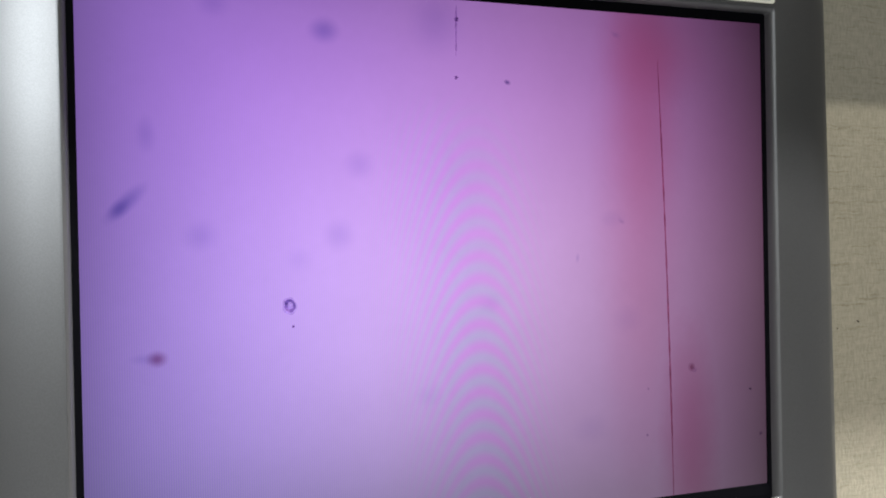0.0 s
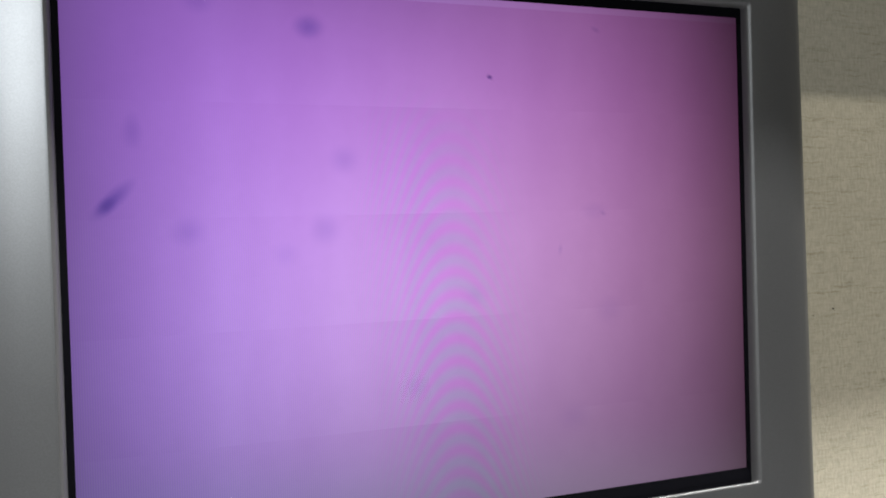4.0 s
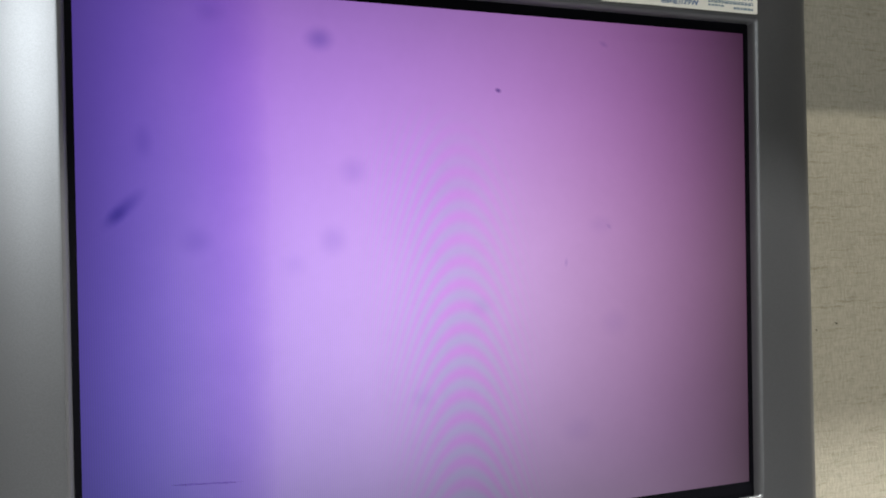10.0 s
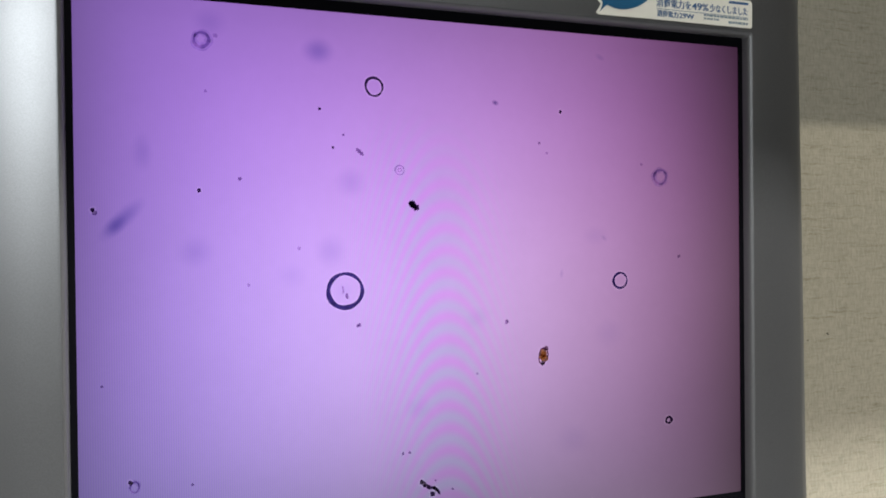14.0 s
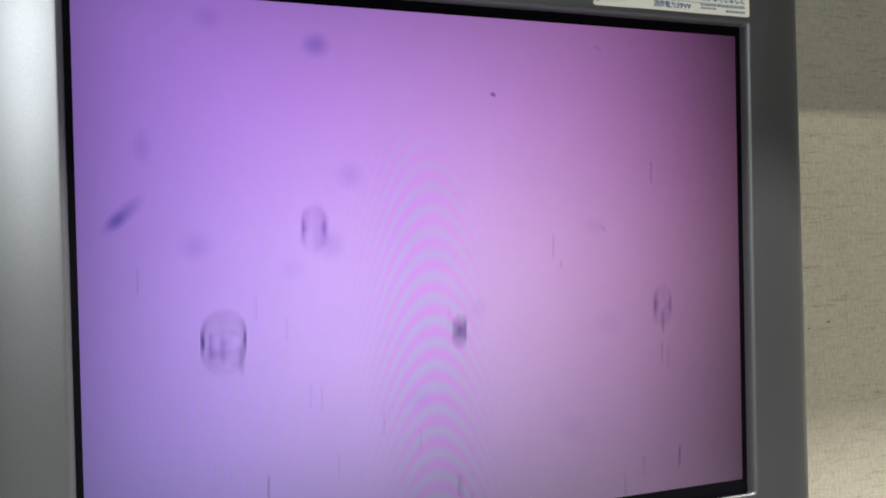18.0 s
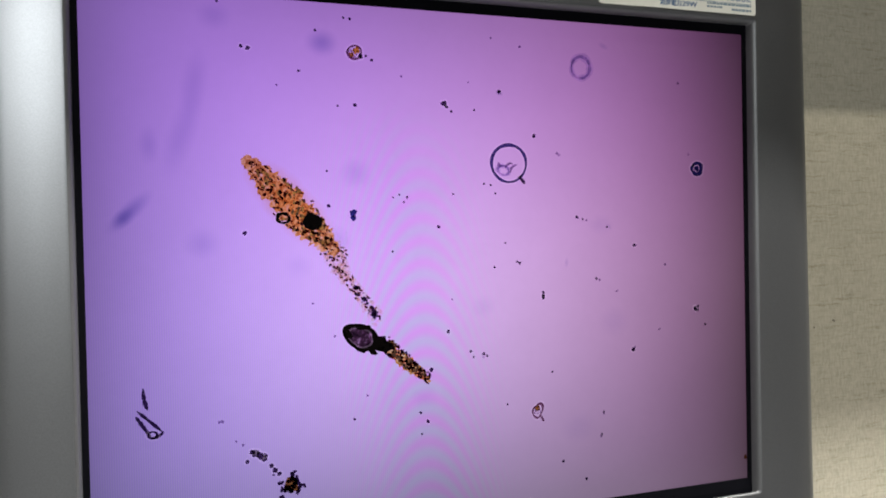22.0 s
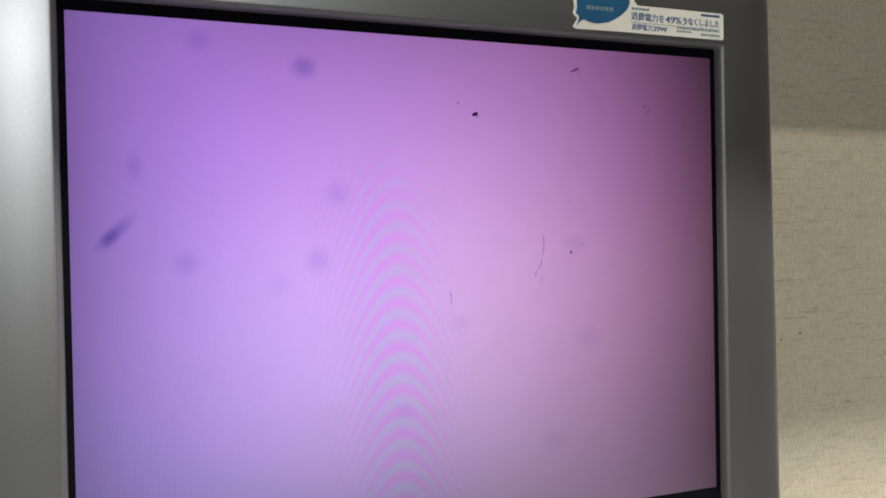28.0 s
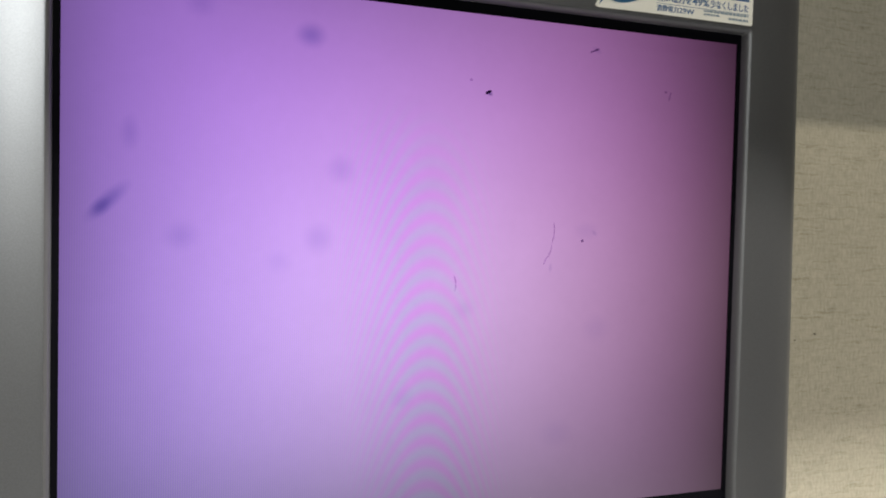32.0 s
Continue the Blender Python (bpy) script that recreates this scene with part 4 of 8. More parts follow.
def clump_parts(f, cx, cz, lx, lz, rx, rz, ex, ez):
    rng = random.Random(31)
    u = rng.uniform

    def scatter(n, x0, x1, low, high, r0, r1, lean=0.9, long=1.8):
        out = []
        for _ in range(n):
            x = u(x0, x1)
            r = u(r0, r1)
            out.append((x, u(low(x), high(x)), r * u(1.0, long), r, lean + rng.gauss(0, 0.5)))
        return out

    top = lambda x: 13.0 - 0.10 * (x + 1.5) ** 2 if -8 < x < 5 else (9.0 - 0.42 * (x - 5) if x >= 5 else 7.0 + 0.42 * (x + 9))
    arm_top, arm_low = (lambda x: -0.5 + 0.2 * (x + 21)), (lambda x: -8.2 + 0.05 * (x + 21))
    fringe_top, fringe_low = (lambda x: -6.5 + 0.20 * (x - 2)), (lambda x: -15.0 + 0.33 * (x + 8) - 0.02 * max(0, -20 - x) ** 2)
    dark = [(-1.5, 3, 11, 7.5, 0.1), (-7, -1, 13, 6.0, 0.1), (5, 1.5, 8.0, 5.5, -0.2), (-1.5, 8.0, 6.5, 4.2, 0), (9.0, 2.5, 5.0, 3.2, -0.3), (-21, -3.5, 10, 4.0, 0.2)]
    dark += scatter(150, -13, 14, lambda x: top(x) - 3.0, lambda x: top(x), 0.4, 1.0)
    dark += scatter(120, -41, -16, arm_low, arm_top, 0.8, 1.7, 0.2)
    dark += scatter(40, -52, -40, lambda x: -8.6 + 0.22 * (-40 - x), lambda x: -4.2 - 0.22 * (-40 - x), 0.5, 1.0, 0.2)
    dark += scatter(150, -22, 13, lambda x: -8.6 + 0.12 * x + 0.5 * max(0, x - 4), lambda x: -4.5 + 0.12 * x, 0.4, 1.1, 1.2)
    dark += scatter(160, -22, 12, lambda x: -11.5 + 0.16 * x, lambda x: -4.0 + 0.12 * x, 0.5, 1.2, 0.7)
    crust = scatter(330, -27, 15, lambda x: fringe_low(x), fringe_top, 0.25, 0.6, 0.6, 2.6)
    crust += scatter(90, -8, 13, lambda x: top(x) - 6.5, lambda x: top(x) - 0.8, 0.25, 0.6, 1.2)
    glow = scatter(210, -26, 15, lambda x: fringe_low(x) + 1.2, lambda x: fringe_top(x) + 0.5, 0.25, 0.6, 0.6, 3.0)
    amber = scatter(95, -11, 13, lambda x: top(x) - 5.5, lambda x: top(x) + 0.2, 0.16, 0.38, 1.2, 2.4)
    amber += scatter(60, -41, -10, lambda x: arm_top(x) - 2.0, lambda x: arm_top(x) + 1.2, 0.2, 0.42, 0.3, 2.2)
    amber += scatter(70, -22, 14, lambda x: -8.5 + 0.12 * x, lambda x: -4.0 + 0.12 * x, 0.2, 0.42, 1.3, 2.6)
    amber += scatter(34, -42, -20, lambda x: arm_top(x) - 3.2, arm_top, 0.2, 0.4, 0.4, 2.2)
    dark, crust, glow, amber = ([(x * 1.045, z, a, b, e) for x, z, a, b, e in grp] for grp in (dark, crust, glow, amber))
    c = part("clump_core", many_blobs("clump_core", dark, CHAR, 41, 0.3), f, mm(cx, cz), "dense black core")
    part("amber_fringe", many_blobs("amber_fringe", glow, GOLDEN, 43, 0.35), c, (0, 0.0001, 0), "pale amber fringe")
    part("rust_crust", many_blobs("rust_crust", crust, MAROON, 42, 0.3), c, (0, -0.00013, 0), "dark maroon grains")
    part("amber_crust", many_blobs("amber_crust", amber, GOLDEN, 46, 0.45), c, (0, -0.00025, 0), "amber-brown grains")
    tx, tz = rx - cx, rz - cz
    line = lambda g: (15.0 + 44.0 * g, 5.0 - 9.5 * g - 6.7 * g ** 4)
    bend, gold = [], []
    for k in range(70):
        g = rng.random()
        w = 1.5 * math.exp(-((g - 0.44) / 0.10) ** 2) + 1.1 * math.exp(-((g - 0.15) / 0.2) ** 2) + 0.16
        x, z = line(g)
        r = min(1.0, 0.28 + 0.4 * w) * u(0.7, 1.25)
        bend.append((x - tx, z - tz + rng.gauss(0, 0.75 * w) - 0.5 * w, r * 1.3, r, u(-0.6, 0.6)))
        if g < 0.65 and k % 2:
            gold.append((x - tx + rng.gauss(0, 1), z - tz + rng.gauss(0, 1.0), r * 1.1, r * 0.8, u(0, 3)))
    bend += [(line(g)[0] - tx, line(g)[1] - tz, 0.75, 0.32, -0.35) for g in (0.7, 0.74, 0.78, 0.82, 0.86, 0.9, 0.94, 0.98)]
    t = part("drawn_tail", many_blobs("drawn_tail", bend, MAROON, 44, 0.3), f, mm(rx, rz), "thin drawn-out tail")
    part("tail_amber", many_blobs("tail_amber", gold, CREAM, 45), t, (0, 0.00008, 0))


def blue_strip_parts(f, x, z):
    x /= 1000
    part("blue_tissue", mesh_of("blue_tissue", [(-0.16, 0, -0.108), (x - 0.004, 0, -0.108), (x - 0.006, 0, 0.108), (-0.16, 0, 0.108)], [(0, 1, 2, 3)], BLUE_TISSUE), f, (0, -0.0001, 0), "blue-stained streaky tissue")
    part("red_edge", stroke_mesh("red_edge", -2, 216, 3.2, EDGE_RED, 0, seed(), 40, 0.25), f, (x - 0.0030, layer(), -0.108))
    part("black_edge", stroke_mesh("black_edge", -2, 216, 2.2, INK, 0, seed(), 40, 0.2), f, (x - 0.0004, layer(), -0.108))
    part("black_vein", stroke_mesh("black_vein", -2, 216, 2.0, INK, 0, seed(), 60, 0.6), f, (x - 0.0062, layer(), -0.108))


def ribbon(name, x_at, half_at, z0, z1, material, s, rough=0.2, n=90):
    """An upright strip whose middle and half breadth follow the given functions of its height, in millimetres."""
    rng = random.Random(s)
    verts = []
    for i in range(n + 1):
        z = z0 + (z1 - z0) * i / n
        x, h = x_at(z), half_at(z)
        verts += [((x - h * rng.uniform(1 - rough, 1 + rough)) / 1000, 0, z / 1000), ((x + h * rng.uniform(1 - rough, 1 + rough)) / 1000, 0, z / 1000)]
    return mesh_of(name, verts, [(2 * i, 2 * i + 1, 2 * i + 3, 2 * i + 2) for i in range(n)], material)


def pink_strip_parts(f):
    edge = lambda z: -104.9 - 0.0145 * z
    step = lambda z, a, b: max(0.0, min(1.0, (z - a) / (b - a)))
    spots = ((-124.5, 89, 11.5, 11.5, 0.0, 0), (-112.5, 15.5, 5.0, 4.5, 0.0, 0), (-130, -5, 6.0, 5.0, 0.2, 0), (-117.5, 0.5, 9.5, 6.5, 0.0, 0), (-112.0, 1.5, 4.0, 7.0, 0.0, 1), (-120.8, -50.5, 6.6, 11.0, 0.62, 0), (-111.2, -45.0, 4.0, 7.5, 0.3, 1))
    bruises = ((-119, 23, 7, 8), (-122.5, 87, 3.0, 4.0), (-128, 27, 3.0, 8.0), (-123, -32, 9.0, 4.0))
    tissue = mesh_of("pink_tissue", [(-0.16, 0, -0.108), (edge(-108) / 1000, 0, -0.108), (edge(108) / 1000, 0, 0.108), (-0.16, 0, 0.108)], [(0, 1, 2, 3)], torn_tissue(spots, bruises))
    part("pink_tissue", tissue, f, (0, -0.0001, 0), "pink-stained tissue with streaky blue patches")
    part("black_edge", ribbon("black_edge", lambda z: edge(z) + 0.9 + 1.3 * step(z, -16, 12), lambda z: 0.55 + 1.5 * step(z, -18, 14), -108, 108, TEAR, 5, 0.05), f, (0, -0.00016, 0), "black gap along the edge")
    part("pale_edge", ribbon("pale_edge", lambda z: edge(z) - 0.3, lambda z: 0.10 + 0.36 * step(-z, -70, -50), -108, 108, EDGE_WHITE, 3, 0.12), f, (0, -0.00022, 0), "pale pink bright edge")
    part("red_edge", ribbon("red_edge", lambda z: edge(z) - 2.0 + 0.006 * z, lambda z: 0.15 + 0.55 * step(z, 8, 20) * (1 - step(z, 66, 72)) + 0.4 * step(-z, 40, 60), -108, 76, RED_DARK, 4, 0.4), f, (0, -0.0003, 0))
    rng = random.Random(8)
    rim = blob_points(rng, 0.0088, 0.0038, 24, 0.08)
    part("tear_rim", mesh_of("tear_rim", rim, [tuple(range(24))], EDGE_WHITE), f, (-0.1284, -0.00030, 0.0423))
    rip = [(p[0] * (1.0 if p[0] < 0 else 0.98), 0, p[2] * (1.0 - 0.25 * (p[0] > 0.004))) for p in blob_points(rng, 0.0088, 0.0036, 26, 0.14)]
    part("tear", mesh_of("tear", rip, [tuple(range(26))], TEAR), f, (-0.1290, -0.00036, 0.0416), "ragged black tear")
    part("tear", mesh_of("tear", blob_points(rng, 0.0020, 0.0030, 12, 0.2), [tuple(range(12))], TEAR), f, (-0.1312, -0.0004, 0.0382))
    items = [(rng.uniform(-24, 0), rng.uniform(-95, 95), rng.uniform(0.25, 0.8), rng.uniform(0.3, 0.9), rng.uniform(-0.5, 0.5)) for _ in range(46)]
    part("tissue_flecks", many_blobs("tissue_flecks", items, LINE_RED, 50), f, (-0.109, -0.0004, 0), "dark red flecks")
    for k in range(12):
        zz = rng.uniform(-92, 92)
        part("tissue_crease", stroke_mesh("tissue_crease", rng.uniform(6, 18), rng.uniform(0, 4), rng.uniform(0.4, 0.9), SMEAR, rng.uniform(-0.1, 0.1), 60 + k), f, (-0.124 - rng.uniform(0.0, 0.010), -0.00045, zz / 1000))


DUST = view("lens_dust", "faint blurred dust marks that stay in the microscope picture")
DUST.location.y = -0.00117
haze(DUST, -53.2, 83.6, 7.4, 6.1, BLUR_BLUE)
haze(DUST, -120.3, 22.6, 11.7, 3.8, BLUR_BLUE, -44)
haze(DUST, -113.7, 45.4, 4.3, 8.0, BLUR_FAINT)
haze(DUST, -41.5, 36.2, 7.7, 7.1, BLUR_FAINT)
haze(DUST, -49.3, 11.0, 7.5, 7.8, BLUR_FAINT)
haze(DUST, -96.9, 11.2, 7.9, 7.0, BLUR_FAINT)
haze(DUST, -91.3, 90.9, 7.6, 6.6, BLUR_FAINT)
haze(DUST, -16.6, -49.0, 6.8, 6.0, BLUR_GHOST)
haze(DUST, 49.8, -67.1, 10.4, 7.8, BLUR_GHOST)
haze(DUST, 67.6, -24.7, 9.1, 7.9, BLUR_GHOST)
haze(DUST, 8.3, -15.8, 7.1, 5.7, BLUR_GHOST)
haze(DUST, 61.5, 15.5, 8.0, 5.1, BLUR_GHOST)
haze(DUST, -63.9, 2.5, 6.9, 6.1, BLUR_GHOST)
haze(DUST, -122.6, 20.4, 5.5, 3.4, BLUR_BLUE, -44)
haze(DUST, 17.1, 68.2, 1.9, 1.3, BLUR_SMUDGE, 20)
haze(DUST, 64.5, 89.2, 3.2, 1.6, BLUR_FAINT, 25)
haze(DUST, 65.7, 14.7, 2.2, 1.2, BLUR_FAINT, 40)
haze(DUST, 45.7, 0.4, 1.2, 2.6, BLUR_FAINT, 5)

SETTLED_DUST = view("settled_dust", "fine fibres and a dark crumb settled on the lens")
fleck(SETTLED_DUST, 15.8, 68.2, 18.3, 69.4, 1.15, INK)
fleck(SETTLED_DUST, 62.0, 88.3, 66.3, 90.2, 0.75, DIM)
fleck(SETTLED_DUST, 101.7, 75.2, 100.8, 71.4, 0.79, PALE)
fleck(SETTLED_DUST, 47.2, 19.1, 46.5, 10.0, 0.49, PALE, 0.08)
fleck(SETTLED_DUST, 46.5, 10.0, 44.1, 3.8, 0.48, PALE, 0.1)
fleck(SETTLED_DUST, 44.1, 4.3, 43.1, 1.6, 0.73, PALE)
fleck(SETTLED_DUST, 4.2, -2.7, 4.6, -8.9, 0.55, PALE, 0.1)
speck(SETTLED_DUST, 60.9, 11.4, 0.87, DIM)
speck(SETTLED_DUST, 99.4, 75.1, 0.79, PALE)
speck(SETTLED_DUST, 9.7, 73.0, 0.68, PALE)

BAND = view("stained_band", "red-stained ragged tissue strip, out of focus")
band_parts(BAND, -19.6, 11.3)

SMEAR_VIEW = view("stained_smear", "rose-stained edge, thin red line, blurred specks and small ring")
haze(SMEAR_VIEW, -11.0, 89.6, 13.3, 15.8, BLUR_FAINT)
fleck(SMEAR_VIEW, -2.8, 96.5, -3.2, 77.4, 0.66, PALE)
speck(SMEAR_VIEW, -3.3, 69.3, 0.88, DIM)
speck(SMEAR_VIEW, -2.6, 91.4, 1.10, DIM)
speck(SMEAR_VIEW, -65.9, -21.1, 0.60, DIM)
speck(SMEAR_VIEW, 99.7, -47.6, 1.28, PALE)
speck(SMEAR_VIEW, 77.6, -53.8, 0.62, PALE)
speck(SMEAR_VIEW, 76.7, -72.6, 0.62, PALE)
speck(SMEAR_VIEW, 127.6, -57.5, 0.80, DIM)
speck(SMEAR_VIEW, 132.5, -76.8, 1.07, PALE)
cell(SMEAR_VIEW, -67.0, -13.7, 1.5, 1.8, 0.9, DIM, 0)
haze(SMEAR_VIEW, -67.0, -13.7, 2.6, 2.8, BLUR_FAINT)
haze(SMEAR_VIEW, -111.6, -29.8, 4.5, 3.6, BLUR_BROWN)
haze(SMEAR_VIEW, -115.6, -29.6, 6.0, 2.6, BLUR_FAINT)
haze(SMEAR_VIEW, 74.0, 30.0, 24.0, 150.0, ROSE_ROUND)
haze(SMEAR_VIEW, 78.0, 70.0, 22.0, 70.0, ROSE_ROUND)
haze(SMEAR_VIEW, 84.0, 84.0, 30.0, 26.0, ROSE_ROUND)
haze(SMEAR_VIEW, 97.0, -80.0, 16.0, 62.0, ROSE_DEEP)
haze(SMEAR_VIEW, 98.5, -46.3, 2.2, 2.4, BLUR_BROWN)
part("edge_line", stroke_mesh("edge_line", 4.2, -180, 0.70, LINE_ROSE, 0.004, seed(), 50, 0.3), SMEAR_VIEW, (0.0845, layer(), 0.0803), "thin dark red line")

SPECKS_A = view("scattered_specks", "scattered dark and rusty specks on a violet field")
fleck(SPECKS_A, 30.3, 39.4, 33.9, 37.9, 1.15, INK)
speck(SPECKS_A, 31.7, 36.1, 0.92)
speck(SPECKS_A, -10.9, 12.8, 1.08)
speck(SPECKS_A, -10.2, 11.9, 0.65)
speck(SPECKS_A, -71.7, -7.7, 0.98)
speck(SPECKS_A, -69.7, -5.4, 0.78)
speck(SPECKS_A, -65.3, -4.0, 0.79)
speck(SPECKS_A, 36.9, -15.9, 1.16)
speck(SPECKS_A, 36.0, -13.6, 0.70)
speck(SPECKS_A, 91.5, -28.7, 2.78, BROWN)
speck(SPECKS_A, 91.4, -32.4, 1.52, BROWN)
speck(SPECKS_A, -93.7, -50.2, 0.94)
speck(SPECKS_A, -79.1, -41.9, 0.58)
speck(SPECKS_A, -68.9, -66.1, 0.59)
speck(SPECKS_A, -25.1, -62.8, 1.06)
speck(SPECKS_A, -23.8, -65.8, 0.64)
speck(SPECKS_A, -23.2, -25.3, 0.64)
speck(SPECKS_A, 22.7, -44.0, 0.68)
speck(SPECKS_A, -29.7, -40.4, 0.63)
speck(SPECKS_A, -54.5, -36.5, 0.60)
speck(SPECKS_A, -42.1, -33.4, 0.41)
fleck(SPECKS_A, 28.8, 8.1, 38.5, 7.9, 2.08, ORANGE, 0.2)

SPECKS_B = view("scattered_specks", "small dark specks on a violet field")
speck(SPECKS_B, 50.6, 35.1, 1.19)
speck(SPECKS_B, 51.6, 33.8, 0.72)
speck(SPECKS_B, -28.1, -49.5, 0.85)
speck(SPECKS_B, -52.9, -66.0, 0.81)
speck(SPECKS_B, -52.2, -68.5, 0.61)
speck(SPECKS_B, 7.4, 12.1, 0.67)
speck(SPECKS_B, 44.1, -24.7, 0.71)
speck(SPECKS_B, 56.8, -41.3, 0.72)
speck(SPECKS_B, -72.3, 53.7, 0.59)
speck(SPECKS_B, 24.0, -21.5, 0.46)
speck(SPECKS_B, 0.2, -37.4, 0.44)
speck(SPECKS_B, 43.2, -40.3, 0.71)
speck(SPECKS_B, -50.4, -64.3, 0.61)
speck(SPECKS_B, 39.8, -75.8, 0.71)

STREAKS = view("drifting_streaks", "faint upright streaks of crumbs drifting past")
fleck(STREAKS, 111.0, -46.0, 110.6, -73.0, 0.62, PALE)
fleck(STREAKS, 110.9, -62.0, 110.7, -69.5, 0.95, DIM)
haze(STREAKS, -79.5, -50.0, 3.4, 30.0, BLUR_FAINT)
haze(STREAKS, -79.0, -70.0, 2.6, 16.0, BLUR_FAINT)

CELLS_A = view("plant_cells", "large dark-outlined plant cells with grains, and fine specks")

CRUMB_VIEW_A = view("fine_crumbs", "fine dark crumbs lying at another depth of the slide")
cell(CELLS_A, 0.4, -49.0, 10.1, 11.9, 1.3, INK, -12, grains=16, gx=-0.2, gz=0.42, spread=0.5, wob=0.018)
speck(CELLS_A, -10.4, -57.5, 0.66)
cell(CELLS_A, 126.4, -62.7, 7.4, 9.2, 0.95, CELL_MAROON, 0, grains=9, gx=-0.1, gz=0.42, spread=0.42)
haze(CELLS_A, 126.4, -62.7, 8.5, 10.5, BLUR_GHOST)
cell(CELLS_A, 112.0, 11.8, 2.60, 2.66, 0.80, DIM, 0)
speck(CRUMB_VIEW_A, 46.7, 2.7, 0.96)
speck(CRUMB_VIEW_A, 56.5, -16.6, 0.86)
speck(CRUMB_VIEW_A, -72.5, -45.0, 0.80)
speck(CRUMB_VIEW_A, -88.2, -35.7, 0.58, DIM)
speck(CRUMB_VIEW_A, -127.2, -21.1, 0.90)
speck(CRUMB_VIEW_A, -126.4, -21.5, 0.54)
speck(CRUMB_VIEW_A, -96.2, -13.1, 0.76, PALE)
speck(CRUMB_VIEW_A, -32.9, -60.1, 0.85, DIM)
speck(CRUMB_VIEW_A, -30.4, -73.0, 1.07)
speck(CRUMB_VIEW_A, -29.3, -73.5, 0.64)
speck(CRUMB_VIEW_A, -41.6, -64.6, 0.63, DIM)
speck(CRUMB_VIEW_A, -79.1, -65.5, 0.59)
speck(CRUMB_VIEW_A, -80.7, -68.9, 0.59, DIM)
speck(CRUMB_VIEW_A, -85.5, -72.0, 1.17)
speck(CRUMB_VIEW_A, -84.3, -72.9, 0.78)
speck(CRUMB_VIEW_A, -72.9, -71.8, 0.80)
speck(CRUMB_VIEW_A, -75.4, -76.3, 0.59, DIM)
speck(CRUMB_VIEW_A, -56.2, -73.3, 0.82, DIM)
speck(CRUMB_VIEW_A, -20.9, -46.4, 0.87, DIM)
speck(CRUMB_VIEW_A, 23.3, -16.2, 0.70, PALE)
speck(CRUMB_VIEW_A, 51.0, -39.2, 0.73, PALE)
speck(CRUMB_VIEW_A, 54.6, -75.5, 0.73, DIM)
speck(CRUMB_VIEW_A, 80.0, -91.4, 0.76)
speck(CRUMB_VIEW_A, 66.0, -92.1, 1.49)
speck(CRUMB_VIEW_A, 67.8, -93.7, 1.25)
speck(CRUMB_VIEW_A, -25.8, 66.3, 0.64, DIM)
speck(CRUMB_VIEW_A, -68.0, 94.1, 1.40)
speck(CRUMB_VIEW_A, -66.9, 93.3, 0.80)
speck(CRUMB_VIEW_A, 106.5, 92.9, 1.05, DIM)
speck(CRUMB_VIEW_A, 116.5, 28.0, 1.07, DIM)
speck(CRUMB_VIEW_A, 79.5, -9.9, 0.51, PALE)
speck(CRUMB_VIEW_A, 18.1, 68.7, 0.69, DIM)
fleck(CELLS_A, 27.6, 71.3, 28.2, 66.0, 2.34, INK)
fleck(CELLS_A, 121.2, 2.9, 124.7, 1.4, 1.08, DIM)
fleck(CELLS_A, -73.4, -66.5, -73.0, -72.6, 1.0, INK)
fleck(CELLS_A, -20.7, -46.4, -17.2, -49.7, 0.65, PALE)

CELLS_E = view("plant_cells", "a large round plant cell with grains beside a small ring")
cell(CELLS_E, -87.0, -87.9, 9.19, 10.22, 0.87, DIM, 0, grains=14, gx=-0.2, gz=0.45, spread=0.4)
cell(CELLS_E, -73.0, -95.3, 2.18, 2.20, 0.80, INK, 0)
speck(CELLS_E, -72.0, -43.7, 0.80)
speck(CELLS_E, -85.4, -69.2, 0.78, DIM)
speck(CELLS_E, -90.9, -141.3, 0.58)
speck(CELLS_E, 65.4, -91.8, 1.25, DIM)
speck(CELLS_E, 39.0, -176.1, 0.72)
speck(CELLS_E, 27.6, -122.0, 0.47, PALE)

VEIL = view("stained_veil", "faint rose veil of stained tissue, far out of focus")
for k in range(5):
    part("veil_strip", sheet("veil_strip", 0.1362, 0.020, VEIL_SOFT if k == 0 else VEIL_ROSE), VEIL, (0, -0.00014, -0.080 + 0.040 * k))

SPECKS_C = view("scattered_specks", "sharp black specks and crumbs on a violet field")
speck(SPECKS_C, -18.4, 90.7, 1.53)
speck(SPECKS_C, -15.4, 95.0, 0.88)
speck(SPECKS_C, -12.2, 95.6, 1.10)
speck(SPECKS_C, -10.4, 94.7, 1.11)
speck(SPECKS_C, -30.1, 67.3, 1.29)
speck(SPECKS_C, 3.9, 77.3, 0.79)
speck(SPECKS_C, -64.4, 34.8, 0.81)
speck(SPECKS_C, 11.0, 13.1, 1.04)
speck(SPECKS_C, -120.6, 40.9, 0.64)
speck(SPECKS_C, -127.4, 76.8, 0.54, DIM)
speck(SPECKS_C, -83.6, 7.6, 0.59, DIM)
speck(SPECKS_C, -36.6, 32.7, 0.64, DIM)
speck(SPECKS_C, 60.7, -15.2, 0.75)
speck(SPECKS_C, 125.6, -1.3, 0.83, DIM)
speck(SPECKS_C, -99.6, -52.7, 1.25)
speck(SPECKS_C, -118.7, -59.4, 1.11, DIM)
speck(SPECKS_C, -117.9, -58.5, 0.74)
speck(SPECKS_C, -53.6, -68.2, 0.83)
speck(SPECKS_C, -65.2, -71.5, 0.61)
speck(SPECKS_C, -2.2, -58.5, 1.36)
